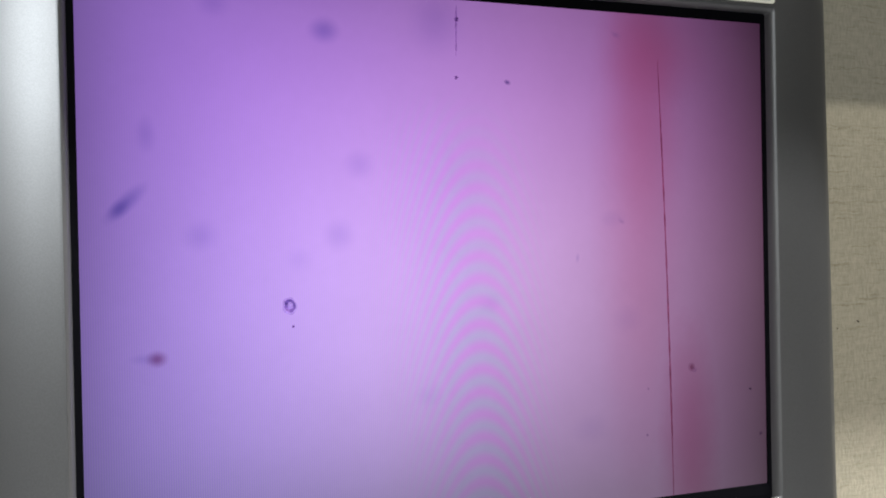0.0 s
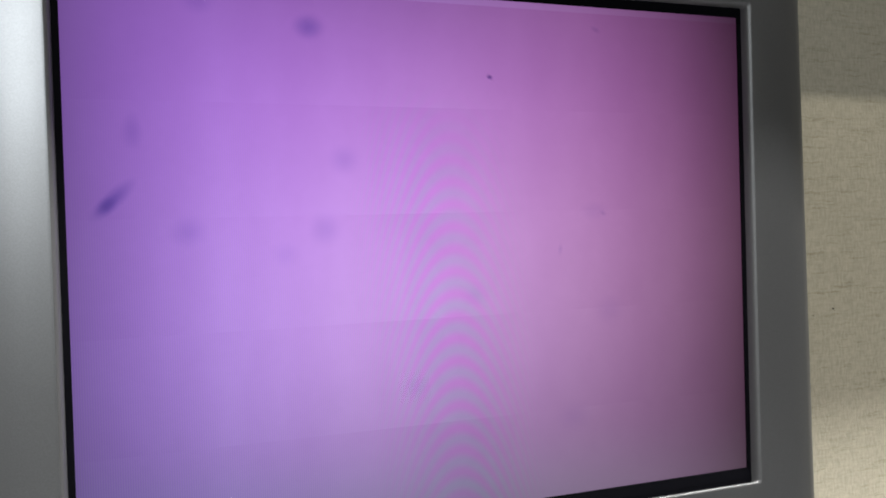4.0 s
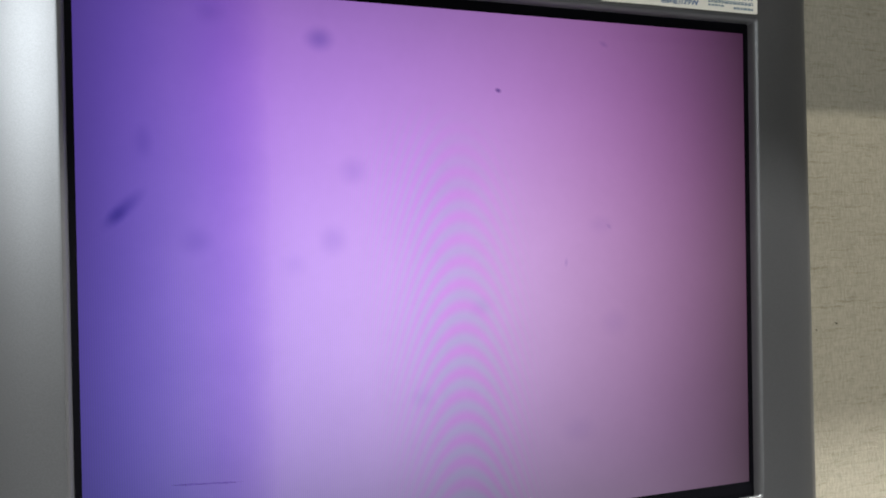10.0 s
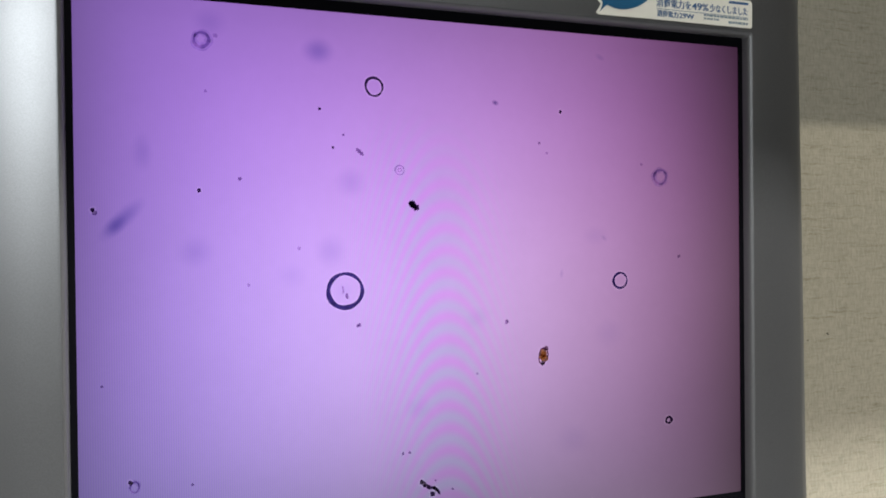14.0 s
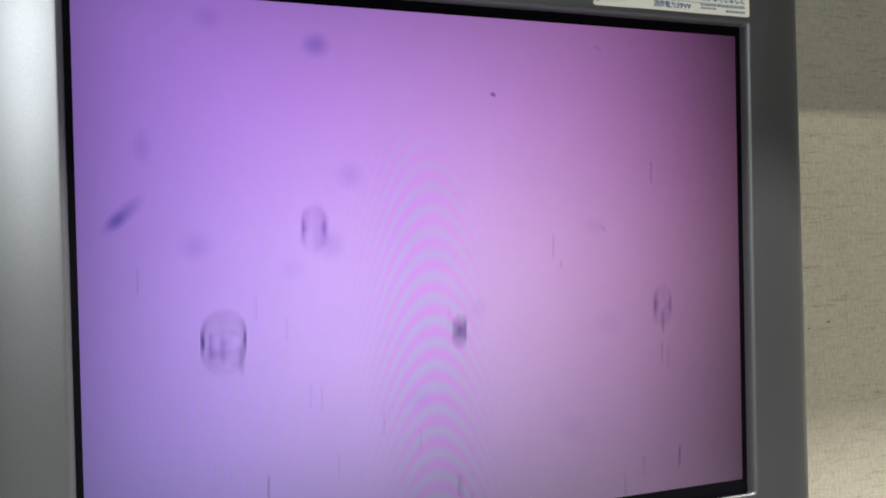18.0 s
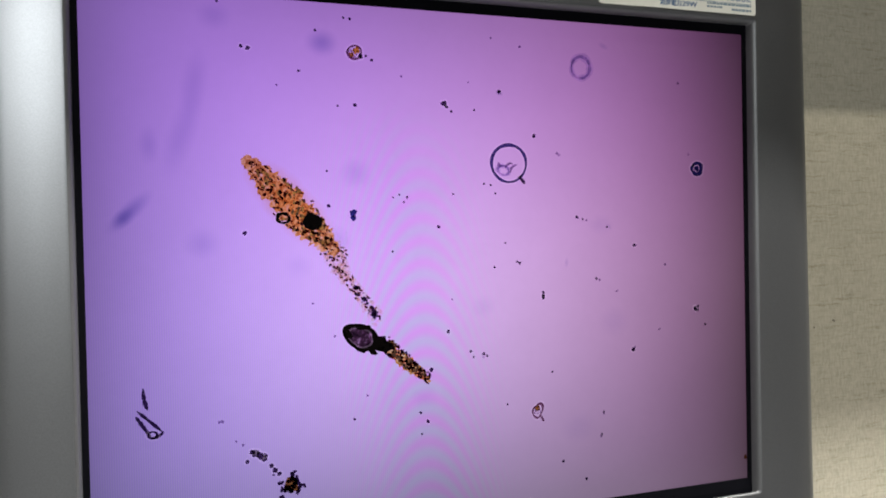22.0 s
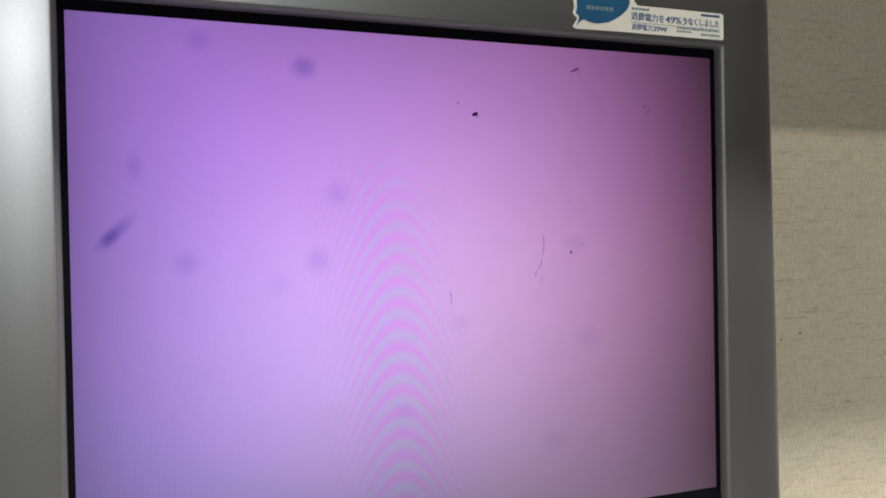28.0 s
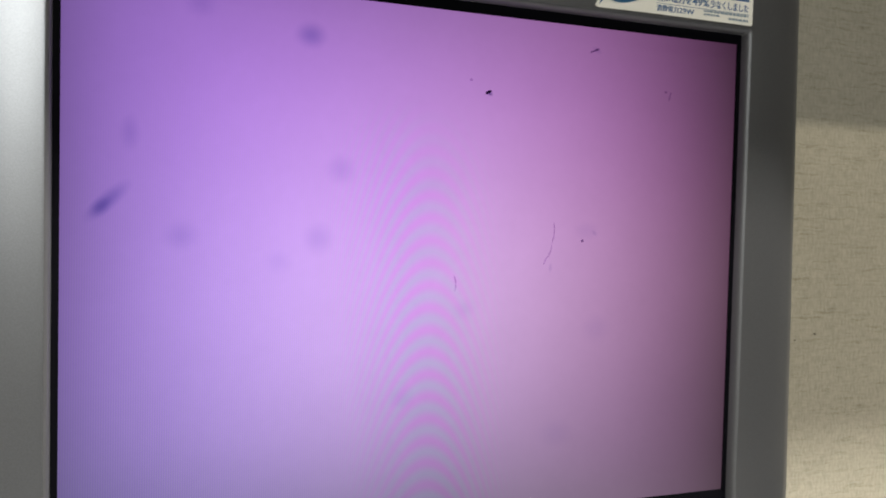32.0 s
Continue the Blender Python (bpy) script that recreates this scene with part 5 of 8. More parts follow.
speck(SPECKS_C, -0.5, -57.5, 0.68)
speck(SPECKS_C, -18.3, -44.3, 0.66)
speck(SPECKS_C, -49.1, -64.7, 0.63)
speck(SPECKS_C, -108.0, -3.4, 0.75, DIM)
speck(SPECKS_C, 67.9, 79.3, 0.75, DIM)
speck(SPECKS_C, 36.0, 47.4, 0.72, PALE)
speck(SPECKS_C, 19.0, 38.5, 0.70, PALE)
speck(SPECKS_C, 48.8, 14.3, 0.74, PALE)
speck(SPECKS_C, 44.7, 1.5, 0.49, PALE)
speck(SPECKS_C, -30.9, -61.9, 1.52)
speck(SPECKS_C, -29.1, -61.2, 1.30)
speck(SPECKS_C, -33.6, -63.3, 1.08)
speck(SPECKS_C, -32.0, -63.9, 0.86)
speck(SPECKS_C, -35.2, -67.4, 0.86)
speck(SPECKS_C, -32.8, -67.2, 0.65)
speck(SPECKS_C, -30.0, -63.2, 1.08)
speck(SPECKS_C, -35.8, -65.2, 0.64)
speck(SPECKS_C, -37.3, -54.5, 0.43, DIM)
speck(SPECKS_C, -25.2, -68.0, 0.44, DIM)
speck(SPECKS_C, -51.4, -12.9, 0.62, DIM)
speck(SPECKS_C, -44.7, -67.7, 0.42, DIM)
fleck(SPECKS_C, -79.4, 13.1, -79.3, 10.7, 1.58, INK)
fleck(SPECKS_C, 62.0, 30.1, 65.8, 30.6, 1.00, DIM)
haze(SPECKS_C, 7.6, -72.2, 4.8, 5.8, BLUR_DARK, -25)
haze(SPECKS_C, -85.3, -52.6, 6.6, 5.6, BLUR_BLUE)

SLIP_EDGE = view("coverslip_edge", "red-stained cover slip edge with a dark blue line")
edge_parts(SLIP_EDGE, -134.7, 86.1, 133.6, 90.9)

SPECKS_D = view("scattered_specks", "two tiny dark specks and a blurred patch")
speck(SPECKS_D, -8.0, -4.2, 0.79)
speck(SPECKS_D, 38.9, -79.5, 0.73, DIM)
speck(SPECKS_D, 44.5, 3.5, 0.49, PALE)
haze(SPECKS_D, -77.6, 25.4, 9.9, 5.2, BLUR_FAINT)
haze(SPECKS_D, -27.8, 81.7, 8.8, 6.4, BLUR_FAINT)

CELLS_B = view("plant_cells", "a few pale-outlined plant cells")
cell(CELLS_B, -70.1, -26.3, 5.22, 7.70, 0.61, DIM, 0, grains=6, gz=0.4)
cell(CELLS_B, -79.3, 15.2, 2.35, 2.80, 0.59, DIM, 0)
cell(CELLS_B, -56.9, 9.5, 1.65, 1.64, 0.82, INK, 0)
cell(CELLS_B, -115.1, 11.8, 2.52, 3.83, 0.46, PALE, 0)
cell(CELLS_B, -109.4, -5.3, 1.64, 1.74, 0.56, DIM, 0)
speck(CELLS_B, -66.2, -31.4, 0.81)
speck(CELLS_B, -54.5, -57.0, 0.62, DIM)

CELLS_C = view("plant_cells", "many small pale plant cells of several sizes with grains")
cell(CELLS_C, -117.5, 59.5, 1.61, 1.91, 0.56, DIM, 0)
cell(CELLS_C, -110.9, 63.8, 2.00, 2.51, 0.47, PALE, 0)
cell(CELLS_C, -105.3, 48.9, 2.59, 3.50, 0.47, PALE, 0)
cell(CELLS_C, -77.1, 52.4, 1.38, 1.41, 0.60, DIM, 0)
cell(CELLS_C, -80.9, 34.5, 2.94, 3.20, 0.59, DIM, 0, grains=3, ink=DIM)
cell(CELLS_C, -86.7, 27.5, 1.16, 1.19, 0.78, INK, 0)
cell(CELLS_C, -81.0, 13.7, 2.55, 2.40, 0.50, DIM, 0, grains=2, ink=DIM)
cell(CELLS_C, -53.2, 43.0, 2.09, 2.69, 0.62, DIM, 0, grains=3, ink=DIM)
cell(CELLS_C, -38.1, 59.4, 1.30, 2.52, 0.64, DIM, 0)
cell(CELLS_C, 5.4, 13.4, 2.62, 3.31, 0.69, DIM, 0, grains=4, gz=0.3, ink=DIM)
cell(CELLS_C, 27.9, 8.7, 2.00, 2.03, 0.83, INK, 0)
cell(CELLS_C, -116.5, -12.8, 1.44, 1.54, 0.37, PALE, 0)
cell(CELLS_C, -125.0, -19.8, 1.94, 2.85, 0.37, PALE, 0)
cell(CELLS_C, -99.2, 73.7, 1.31, 1.37, 0.38, PALE, 0)
cell(CELLS_C, -133.6, -39.3, 1.73, 4.89, 0.36, PALE, 0)
cell(CELLS_C, -87.1, 49.9, 4.05, 6.56, 0.59, DIM, -6, pinch=0.12)
cell(CELLS_C, -30.2, 10.9, 3.74, 4.24, 0.65, DIM, 0, grains=6, gz=0.4, ink=DIM)
cell(CELLS_C, -23.6, -7.8, 3.13, 3.63, 0.66, DIM, 0, grains=4, gz=0.5, spread=0.3, ink=DIM)
cell(CELLS_C, -102.7, -48.9, 3.35, 4.49, 0.67, DIM, 0, grains=5, gz=0.3, ink=DIM)
cell(CELLS_C, -83.1, -76.0, 6.06, 6.40, 0.69, DIM, 0, grains=7, gz=0.55, spread=0.4, ink=DIM)
cell(CELLS_C, -108.6, -78.3, 4.04, 4.27, 0.76, DIM, 0, grains=10, gz=0.2, ink=DIM)
cell(CELLS_C, -118.1, 22.7, 2.69, 2.87, 0.74, DIM, 0, grains=6, ink=DIM)
peanut_cell(CELLS_C, -63.5, -22.4, 12.4, 4.9, 6.3, 0.2, 0.61, DIM, -30)
peanut_cell(CELLS_C, 14.1, -31.1, 10.0, 4.7, 4.7, 0.5, 0.58, DIM, -74)
speck(CELLS_C, 13.7, -25.3, 0.93, DIM)
speck(CELLS_C, 15.1, -27.2, 0.93, DIM)
speck(CELLS_C, 12.7, -28.4, 0.70, DIM)
cell(CELLS_C, -57.6, -16.4, 3.31, 3.09, 0.6, DIM, 0)
grain_cluster(CELLS_C, -58.2, -15.6, 2.2, 2.2)
grain_cluster(CELLS_C, -70.0, -25.1, 2.6, 2.0)
speck(CELLS_C, -116.0, -51.1, 0.93)
speck(CELLS_C, -74.3, -25.6, 0.80)
speck(CELLS_C, -78.2, -29.4, 0.60, DIM)
speck(CELLS_C, -11.1, -1.1, 0.78)
speck(CELLS_C, 31.9, -59.7, 0.84)
speck(CELLS_C, -9.4, -49.7, 0.90, DIM)
speck(CELLS_C, -19.4, -46.7, 0.66, DIM)
speck(CELLS_C, -35.5, -42.8, 0.64, DIM)
speck(CELLS_C, -43.5, -48.5, 0.63, PALE)
speck(CELLS_C, 4.0, -66.9, 0.69, DIM)
speck(CELLS_C, 59.9, -71.0, 0.63, DIM)
speck(CELLS_C, -89.3, -65.5, 0.78, DIM)
speck(CELLS_C, -47.4, 69.3, 0.63)
speck(CELLS_C, -48.4, 63.4, 0.63, DIM)
speck(CELLS_C, -45.4, 56.7, 0.74, DIM)
speck(CELLS_C, -63.7, 57.9, 0.61, DIM)
speck(CELLS_C, -92.6, 66.8, 0.78, DIM)
speck(CELLS_C, -96.1, 63.5, 0.77, DIM)
speck(CELLS_C, -121.8, 66.3, 0.74, DIM)
speck(CELLS_C, -123.5, 78.0, 0.73, DIM)
speck(CELLS_C, -85.5, 75.2, 0.59, DIM)
speck(CELLS_C, -93.8, 51.5, 0.58, DIM)
speck(CELLS_C, -70.0, 11.5, 0.81, PALE)
speck(CELLS_C, -38.1, -6.6, 0.85, PALE)
speck(CELLS_C, -31.4, -1.6, 0.65, PALE)
speck(CELLS_C, 3.8, -17.7, 0.69, PALE)
speck(CELLS_C, -23.1, -40.0, 0.66, PALE)
speck(CELLS_C, -11.0, -66.9, 0.67, PALE)
speck(CELLS_C, -97.0, -75.1, 0.58, PALE)
speck(CELLS_C, 19.6, -32.6, 1.17)
cell(CELLS_C, -176.0, 33.3, 2.02, 2.12, 0.56, DIM, 0)
cell(CELLS_C, -160.8, 31.9, 3.80, 2.36, 0.58, DIM, 0, grains=5, ink=DIM)
cell(CELLS_C, -179.9, 8.3, 5.45, 10.00, 0.47, PALE, 0)
cell(CELLS_C, -162.2, 20.5, 2.65, 3.93, 0.58, DIM, 0, grains=4, gz=0.3, ink=DIM)
cell(CELLS_C, -154.6, 16.5, 2.32, 2.77, 0.59, DIM, 0, grains=3, ink=DIM)
cell(CELLS_C, -162.4, -3.9, 2.66, 3.14, 0.68, DIM, 0, grains=5, ink=DIM)

CELLS_D = view("plant_cells", "large thin-walled plant cells with dark grain clusters")
peanut_cell(CELLS_D, -113.2, 63.0, 19.4, 7.8, 11.0, 2.8, 0.72, DIM, 81)
fleck(CELLS_D, -121.7, 76.3, -121.5, 71.8, 1.09, DIM)
speck(CELLS_D, -121.6, 74.6, 0.91, INK)
speck(CELLS_D, -119.4, 70.0, 0.91, DIM)
speck(CELLS_D, -120.5, 71.1, 0.73, DIM)
cell(CELLS_D, -109.8, 57.3, 1.99, 1.91, 0.65, DIM, 0)
cell(CELLS_D, -129.0, 64.1, 2.24, 2.24, 0.63, DIM, 0, grains=2, ink=DIM)
peanut_cell(CELLS_D, -57.6, 46.3, 17.4, 7.4, 8.2, 2.6, 0.80, DIM, 74)
grain_cluster(CELLS_D, -58.3, 58.4, 3.5, 3.4, 20)
grain_cluster(CELLS_D, -62.6, 53.2, 3.0, 4.2, 10)
cell(CELLS_D, -122.6, 30.9, 9.13, 11.5, 0.85, DIM, -38, wob=0.05)
cell(CELLS_D, -127.0, 35.4, 4.1, 4.4, 0.7, PALE, 0)
cell(CELLS_D, -108.0, 7.1, 6.19, 6.34, 0.75, DIM, 0, wob=0.03)
grain_cluster(CELLS_D, -110.0, 9.9, 3.7, 3.3, 15)
dark_ring(CELLS_D, -117.8, -4.6, 1.9, 0.85, 200)
dark_ring(CELLS_D, -73.8, 44.0, 1.9, 1.0, 215)
cell(CELLS_D, -38.9, 19.6, 7.0, 7.3, 0.80, DIM, 0, wob=0.02)
grain_cluster(CELLS_D, -40.0, 23.0, 3.4, 3.9, 10)
cell(CELLS_D, -43.6, 76.3, 5.49, 6.82, 0.75, DIM, 0, grains=8, gz=0.7, spread=0.35, ink=DIM)
cell(CELLS_D, -28.4, 67.0, 6.0, 5.9, 0.75, DIM, 0)
grain_cluster(CELLS_D, -26.0, 69.2, 2.2, 2.8, 20)
cell(CELLS_D, -18.1, 80.6, 5.81, 7.22, 0.61, DIM, 0, grains=6, gx=0.1, gz=0.5, spread=0.4, ink=DIM)
dark_ring(CELLS_D, 1.2, 53.1, 1.75, 0.9, 340)
cell(CELLS_D, 6.4, 27.6, 1.42, 1.31, 0.68, PALE, 0)
speck(CELLS_D, -44.8, 47.4, 0.83, DIM)
speck(CELLS_D, -92.5, 24.9, 0.77, PALE)
speck(CELLS_D, -74.9, 35.2, 0.79, PALE)
speck(CELLS_D, -57.3, 36.9, 0.61, DIM)
speck(CELLS_D, -85.7, 1.2, 0.58, PALE)
speck(CELLS_D, -89.5, 1.3, 0.58, PALE)
speck(CELLS_D, -23.5, 54.1, 0.65, PALE)
haze(CELLS_D, -121.1, 20.5, 7.1, 3.0, BLUR_BLUE, -30)

BLUE_BAND = view("stained_band", "blurred blue-stained tissue edge passing through the field")
blue_parts(BLUE_BAND, -131.9, 9.4)
fleck(BLUE_BAND, -113.7, -71.8, -90.9, -73.2, 0.58, PALE)

RINGS_A = view("rings_and_crumbs", "round dark rings, a rusty crumb and black specks")
cell(RINGS_A, -43.7, 64.2, 6.5, 6.2, 1.5, RING_BLUE, 0, wob=0.012)
fleck(RINGS_A, -45.0, 66.2, -44.6, 63.2, 0.8, PALE, 0.1)
fleck(RINGS_A, -43.2, 63.4, -42.8, 61.2, 0.9, DIM, -0.1)
haze(RINGS_A, -44.0, 64.4, 4.2, 3.8, BLUR_GHOST)
cell(RINGS_A, 73.9, 64.9, 3.2, 3.2, 0.95, RING_BLUE, 0, wob=0.02)
cell(RINGS_A, 97.9, 4.3, 1.4, 1.3, 1.05, INK, 0)
cell(RINGS_A, -22.3, -50.7, 2.35, 2.45, 1.5, INK, 0, wob=0.02)
speck(RINGS_A, 37.8, 36.6, 2.17, BROWN)
speck(RINGS_A, 38.5, 34.3, 1.93, BROWN)
speck(RINGS_A, 36.7, 35.2, 1.44, BROWN)
speck(RINGS_A, 37.5, 32.5, 1.20)
speck(RINGS_A, 39.1, 38.4, 1.21, CELL_MAROON)
cell(RINGS_A, 37.7, 35.4, 2.0, 3.1, 0.6, CELL_MAROON, 0, wob=0.1)
fleck(RINGS_A, -15.2, -9.4, -10.9, -12.9, 1.34, INK)
fleck(RINGS_A, -11.8, -12.0, -7.3, -15.4, 1.12, INK, 0.15)
speck(RINGS_A, -14.8, -9.9, 1.11)
speck(RINGS_A, -13.7, -11.2, 0.89)
speck(RINGS_A, -10.5, -14.8, 1.34)
speck(RINGS_A, -8.6, -13.6, 0.90)
speck(RINGS_A, -9.5, -12.7, 0.90)
speck(RINGS_A, -55.2, -28.7, 1.45)
speck(RINGS_A, -56.2, -28.3, 1.04)
speck(RINGS_A, -54.1, -28.2, 1.04)
speck(RINGS_A, -55.2, -27.1, 0.83)
speck(RINGS_A, -105.4, -16.0, 0.86)
speck(RINGS_A, -98.1, -29.4, 0.77)
speck(RINGS_A, 13.9, -58.5, 0.82)
speck(RINGS_A, 12.8, -63.5, 0.70)
speck(RINGS_A, -9.7, -66.9, 0.79)
speck(RINGS_A, 65.2, -41.4, 0.88)
speck(RINGS_A, 60.3, -79.8, 0.88)
speck(RINGS_A, 12.4, -37.8, 0.70)
speck(RINGS_A, 7.2, -30.2, 0.58, DIM)
speck(RINGS_A, -2.1, -13.9, 0.57, DIM)
speck(RINGS_A, -22.1, 1.7, 0.66, DIM)
speck(RINGS_A, -19.4, 1.9, 0.66, DIM)
speck(RINGS_A, 23.6, -85.8, 0.71)
speck(RINGS_A, -89.7, -42.8, 0.59, DIM)
speck(RINGS_A, -94.2, -62.7, 0.58, DIM)
speck(RINGS_A, -127.3, 34.7, 0.55, DIM)
speck(RINGS_A, -44.9, -67.7, 0.53, DIM)
speck(RINGS_A, -0.9, -52.4, 0.68, DIM)
speck(RINGS_A, -20.0, -69.2, 0.66, DIM)
speck(RINGS_A, -98.7, -1.2, 0.58, DIM)
speck(RINGS_A, 108.5, -77.2, 1.08)
speck(RINGS_A, 109.4, -78.5, 0.81)
speck(RINGS_A, -39.1, 51.0, 0.85, DIM)
speck(RINGS_A, 21.4, 49.3, 0.70, PALE)
speck(RINGS_A, 8.8, 30.0, 0.69, PALE)
speck(RINGS_A, -75.8, -26.7, 0.50, PALE)
speck(RINGS_A, -104.8, -39.5, 0.48, PALE)
speck(RINGS_A, -9.0, -9.7, 0.45, DIM)
speck(RINGS_A, -118.9, 1.5, 0.93)
cell(RINGS_A, -117.5, -0.1, 1.44, 1.73, 0.47, DIM, 0)
fleck(RINGS_A, -18.7, 97.0, -15.6, 94.7, 1.98, INK)
speck(RINGS_A, -129.5, 93.8, 0.91)
cell(RINGS_A, -31.9, 139.9, 3.28, 3.37, 0.86, INK, 0, wob=0.02)
cell(RINGS_A, -93.8, 153.0, 2.46, 2.55, 0.96, DIM, 0)
cell(RINGS_A, 94.5, 108.5, 3.14, 2.89, 0.92, DIM, 0)
cell(RINGS_A, -22.1, 109.1, 1.79, 1.71, 0.44, PALE, 0)
speck(RINGS_A, -95.2, 100.6, 0.96)
speck(RINGS_A, 46.6, 134.1, 0.86)
speck(RINGS_A, -52.5, 130.9, 0.62)
speck(RINGS_A, -43.8, 121.6, 0.63, DIM)
speck(RINGS_A, -47.7, 116.9, 0.63)
speck(RINGS_A, -81.3, 104.9, 0.79, DIM)
speck(RINGS_A, -128.9, 92.9, 1.09, DIM)
speck(RINGS_A, 103.4, 74.5, 0.80, DIM)
speck(RINGS_A, 36.7, 121.1, 0.72, DIM)
speck(RINGS_A, 40.0, 117.1, 0.73, PALE)
speck(RINGS_A, -60.6, 80.1, 0.82, PALE)
speck(RINGS_A, -38.4, 51.3, 0.85, DIM)
speck(RINGS_A, -78.7, 67.3, 0.79, PALE)
speck(RINGS_A, 21.9, 49.9, 0.94, DIM)
speck(RINGS_A, -92.7, 135.2, 0.77, PALE)
speck(RINGS_A, -89.2, 154.7, 0.97, PALE)
speck(RINGS_A, 84.9, 113.6, 0.78, PALE)
fleck(RINGS_A, -38.9, 116.7, -36.2, 114.3, 1.28, DIM)
fleck(RINGS_A, -18.4, 97.2, -14.8, 94.2, 2.43, INK)
cell(RINGS_A, 175.9, -59.6, 3.22, 3.05, 1.01, INK, 0, wob=0.02)
speck(RINGS_A, 188.9, 38.0, 1.02)
speck(RINGS_A, 106.5, -74.8, 0.90)
speck(RINGS_A, 107.9, -76.7, 0.68)
speck(RINGS_A, 157.2, -45.2, 0.98, DIM)
speck(RINGS_A, 66.3, -40.8, 0.63)
speck(RINGS_A, 31.8, -68.4, 0.60, DIM)
speck(RINGS_A, -20.4, -50.6, 0.90)
speck(RINGS_A, 138.4, 5.8, 0.47, DIM)

INSECT_VIEW = view("insect_fragments", "orange and brown insect fragments with rings and black crumbs")

CRUMB_VIEW = view("fine_crumbs", "fine dark crumbs lying at another depth of the slide")
cell(INSECT_VIEW, 21.3, 40.5, 7.45, 7.45, 1.15, RING_BLUE, 0, wob=0.012)
fleck(INSECT_VIEW, 25.7, 35.5, 28.1, 32.4, 1.43, INK)
cell(INSECT_VIEW, 18.8, 37.7, 2.45, 1.79, 0.70, DIM, 20)
fleck(INSECT_VIEW, 19.6, 38.6, 22.8, 40.5, 0.94, DIM, 0.2)
fleck(INSECT_VIEW, 21.8, 36.9, 24.8, 40.0, 0.95, DIM, 0.2)
speck(INSECT_VIEW, 16.9, 40.0, 0.94, DIM)
cell(INSECT_VIEW, 110.5, 39.1, 2.65, 2.21, 1.62, NAVY, 0, wob=0.08)
speck(INSECT_VIEW, 110.5, 39.1, 1.62, NAVY)
speck(INSECT_VIEW, 109.1, 40.4, 1.08)
cell(INSECT_VIEW, -40.7, 81.1, 2.6, 2.5, 0.85, CELL_MAROON, 0, grains=8, spread=0.7)
speck(INSECT_VIEW, -40.0, 81.8, 1.70, ORANGE)
speck(INSECT_VIEW, -41.8, 80.0, 1.27, BROWN)
speck(INSECT_VIEW, -38.3, 79.8, 1.07, INK)
speck(INSECT_VIEW, -42.5, 21.4, 1.70, NAVY)
speck(INSECT_VIEW, -42.5, 19.5, 1.28, NAVY)
speck(INSECT_VIEW, -51.8, 24.2, 0.84)
cell(INSECT_VIEW, 32.0, -59.1, 2.1, 2.7, 0.9, CELL_MAROON, 0, wob=0.16, grains=6, spread=0.6)
fleck(INSECT_VIEW, 33.4, -61.3, 34.6, -63.6, 0.9, CELL_MAROON)
speck(INSECT_VIEW, 31.8, -57.9, 1.45, BROWN)
speck(CRUMB_VIEW, -82.2, 81.0, 0.89)
speck(CRUMB_VIEW, -90.0, 96.1, 0.59)
speck(CRUMB_VIEW, -44.7, 93.6, 0.63)
speck(CRUMB_VIEW, -42.3, 93.3, 0.64)
speck(CRUMB_VIEW, -55.3, 88.3, 0.62)
speck(CRUMB_VIEW, -34.2, 78.5, 0.75)
speck(CRUMB_VIEW, -36.4, 79.9, 0.64)
speck(CRUMB_VIEW, -61.7, 73.2, 0.62)
speck(CRUMB_VIEW, -41.1, 61.6, 0.85)
speck(CRUMB_VIEW, -47.6, 61.0, 0.53)
speck(CRUMB_VIEW, -5.7, 63.3, 1.35)
speck(CRUMB_VIEW, -4.8, 62.0, 0.90)
speck(CRUMB_VIEW, -2.8, 60.3, 0.68)
speck(CRUMB_VIEW, 17.5, 68.8, 1.05)
speck(CRUMB_VIEW, 32.3, 51.5, 0.96)
speck(CRUMB_VIEW, 42.9, 44.8, 0.73, DIM)
speck(CRUMB_VIEW, 27.0, 87.1, 0.71, DIM)
speck(CRUMB_VIEW, 101.8, 75.7, 0.80, DIM)
speck(CRUMB_VIEW, -52.1, 37.0, 0.52)
speck(CRUMB_VIEW, -21.4, 27.2, 0.66)
speck(CRUMB_VIEW, -24.5, 28.2, 0.55)
speck(CRUMB_VIEW, -22.8, 25.4, 0.55)
speck(CRUMB_VIEW, -8.9, 15.8, 0.79)
speck(CRUMB_VIEW, 19.0, 9.0, 0.59)
speck(CRUMB_VIEW, 25.2, 0.8, 0.71)
speck(CRUMB_VIEW, 24.0, 1.3, 0.59)
speck(CRUMB_VIEW, 35.3, -12.8, 0.97)
speck(CRUMB_VIEW, 35.3, -11.4, 0.72)
speck(CRUMB_VIEW, 65.7, 14.6, 0.63)
speck(CRUMB_VIEW, 51.4, 18.8, 0.74)
speck(CRUMB_VIEW, 54.3, 18.0, 0.62)
speck(CRUMB_VIEW, 78.5, 6.7, 0.90)
speck(CRUMB_VIEW, 60.2, -6.7, 0.75)
speck(CRUMB_VIEW, 69.6, -12.4, 0.51, DIM)
speck(CRUMB_VIEW, 108.8, -21.7, 1.22)
speck(CRUMB_VIEW, 110.3, -20.6, 0.81)
speck(CRUMB_VIEW, 114.0, -28.7, 0.68)
speck(CRUMB_VIEW, 77.3, -37.2, 1.16)
speck(CRUMB_VIEW, -6.0, -24.8, 0.91)
speck(CRUMB_VIEW, 8.8, -34.4, 0.81)
speck(CRUMB_VIEW, 3.3, -33.1, 0.69)
speck(CRUMB_VIEW, 4.7, -35.4, 0.58)
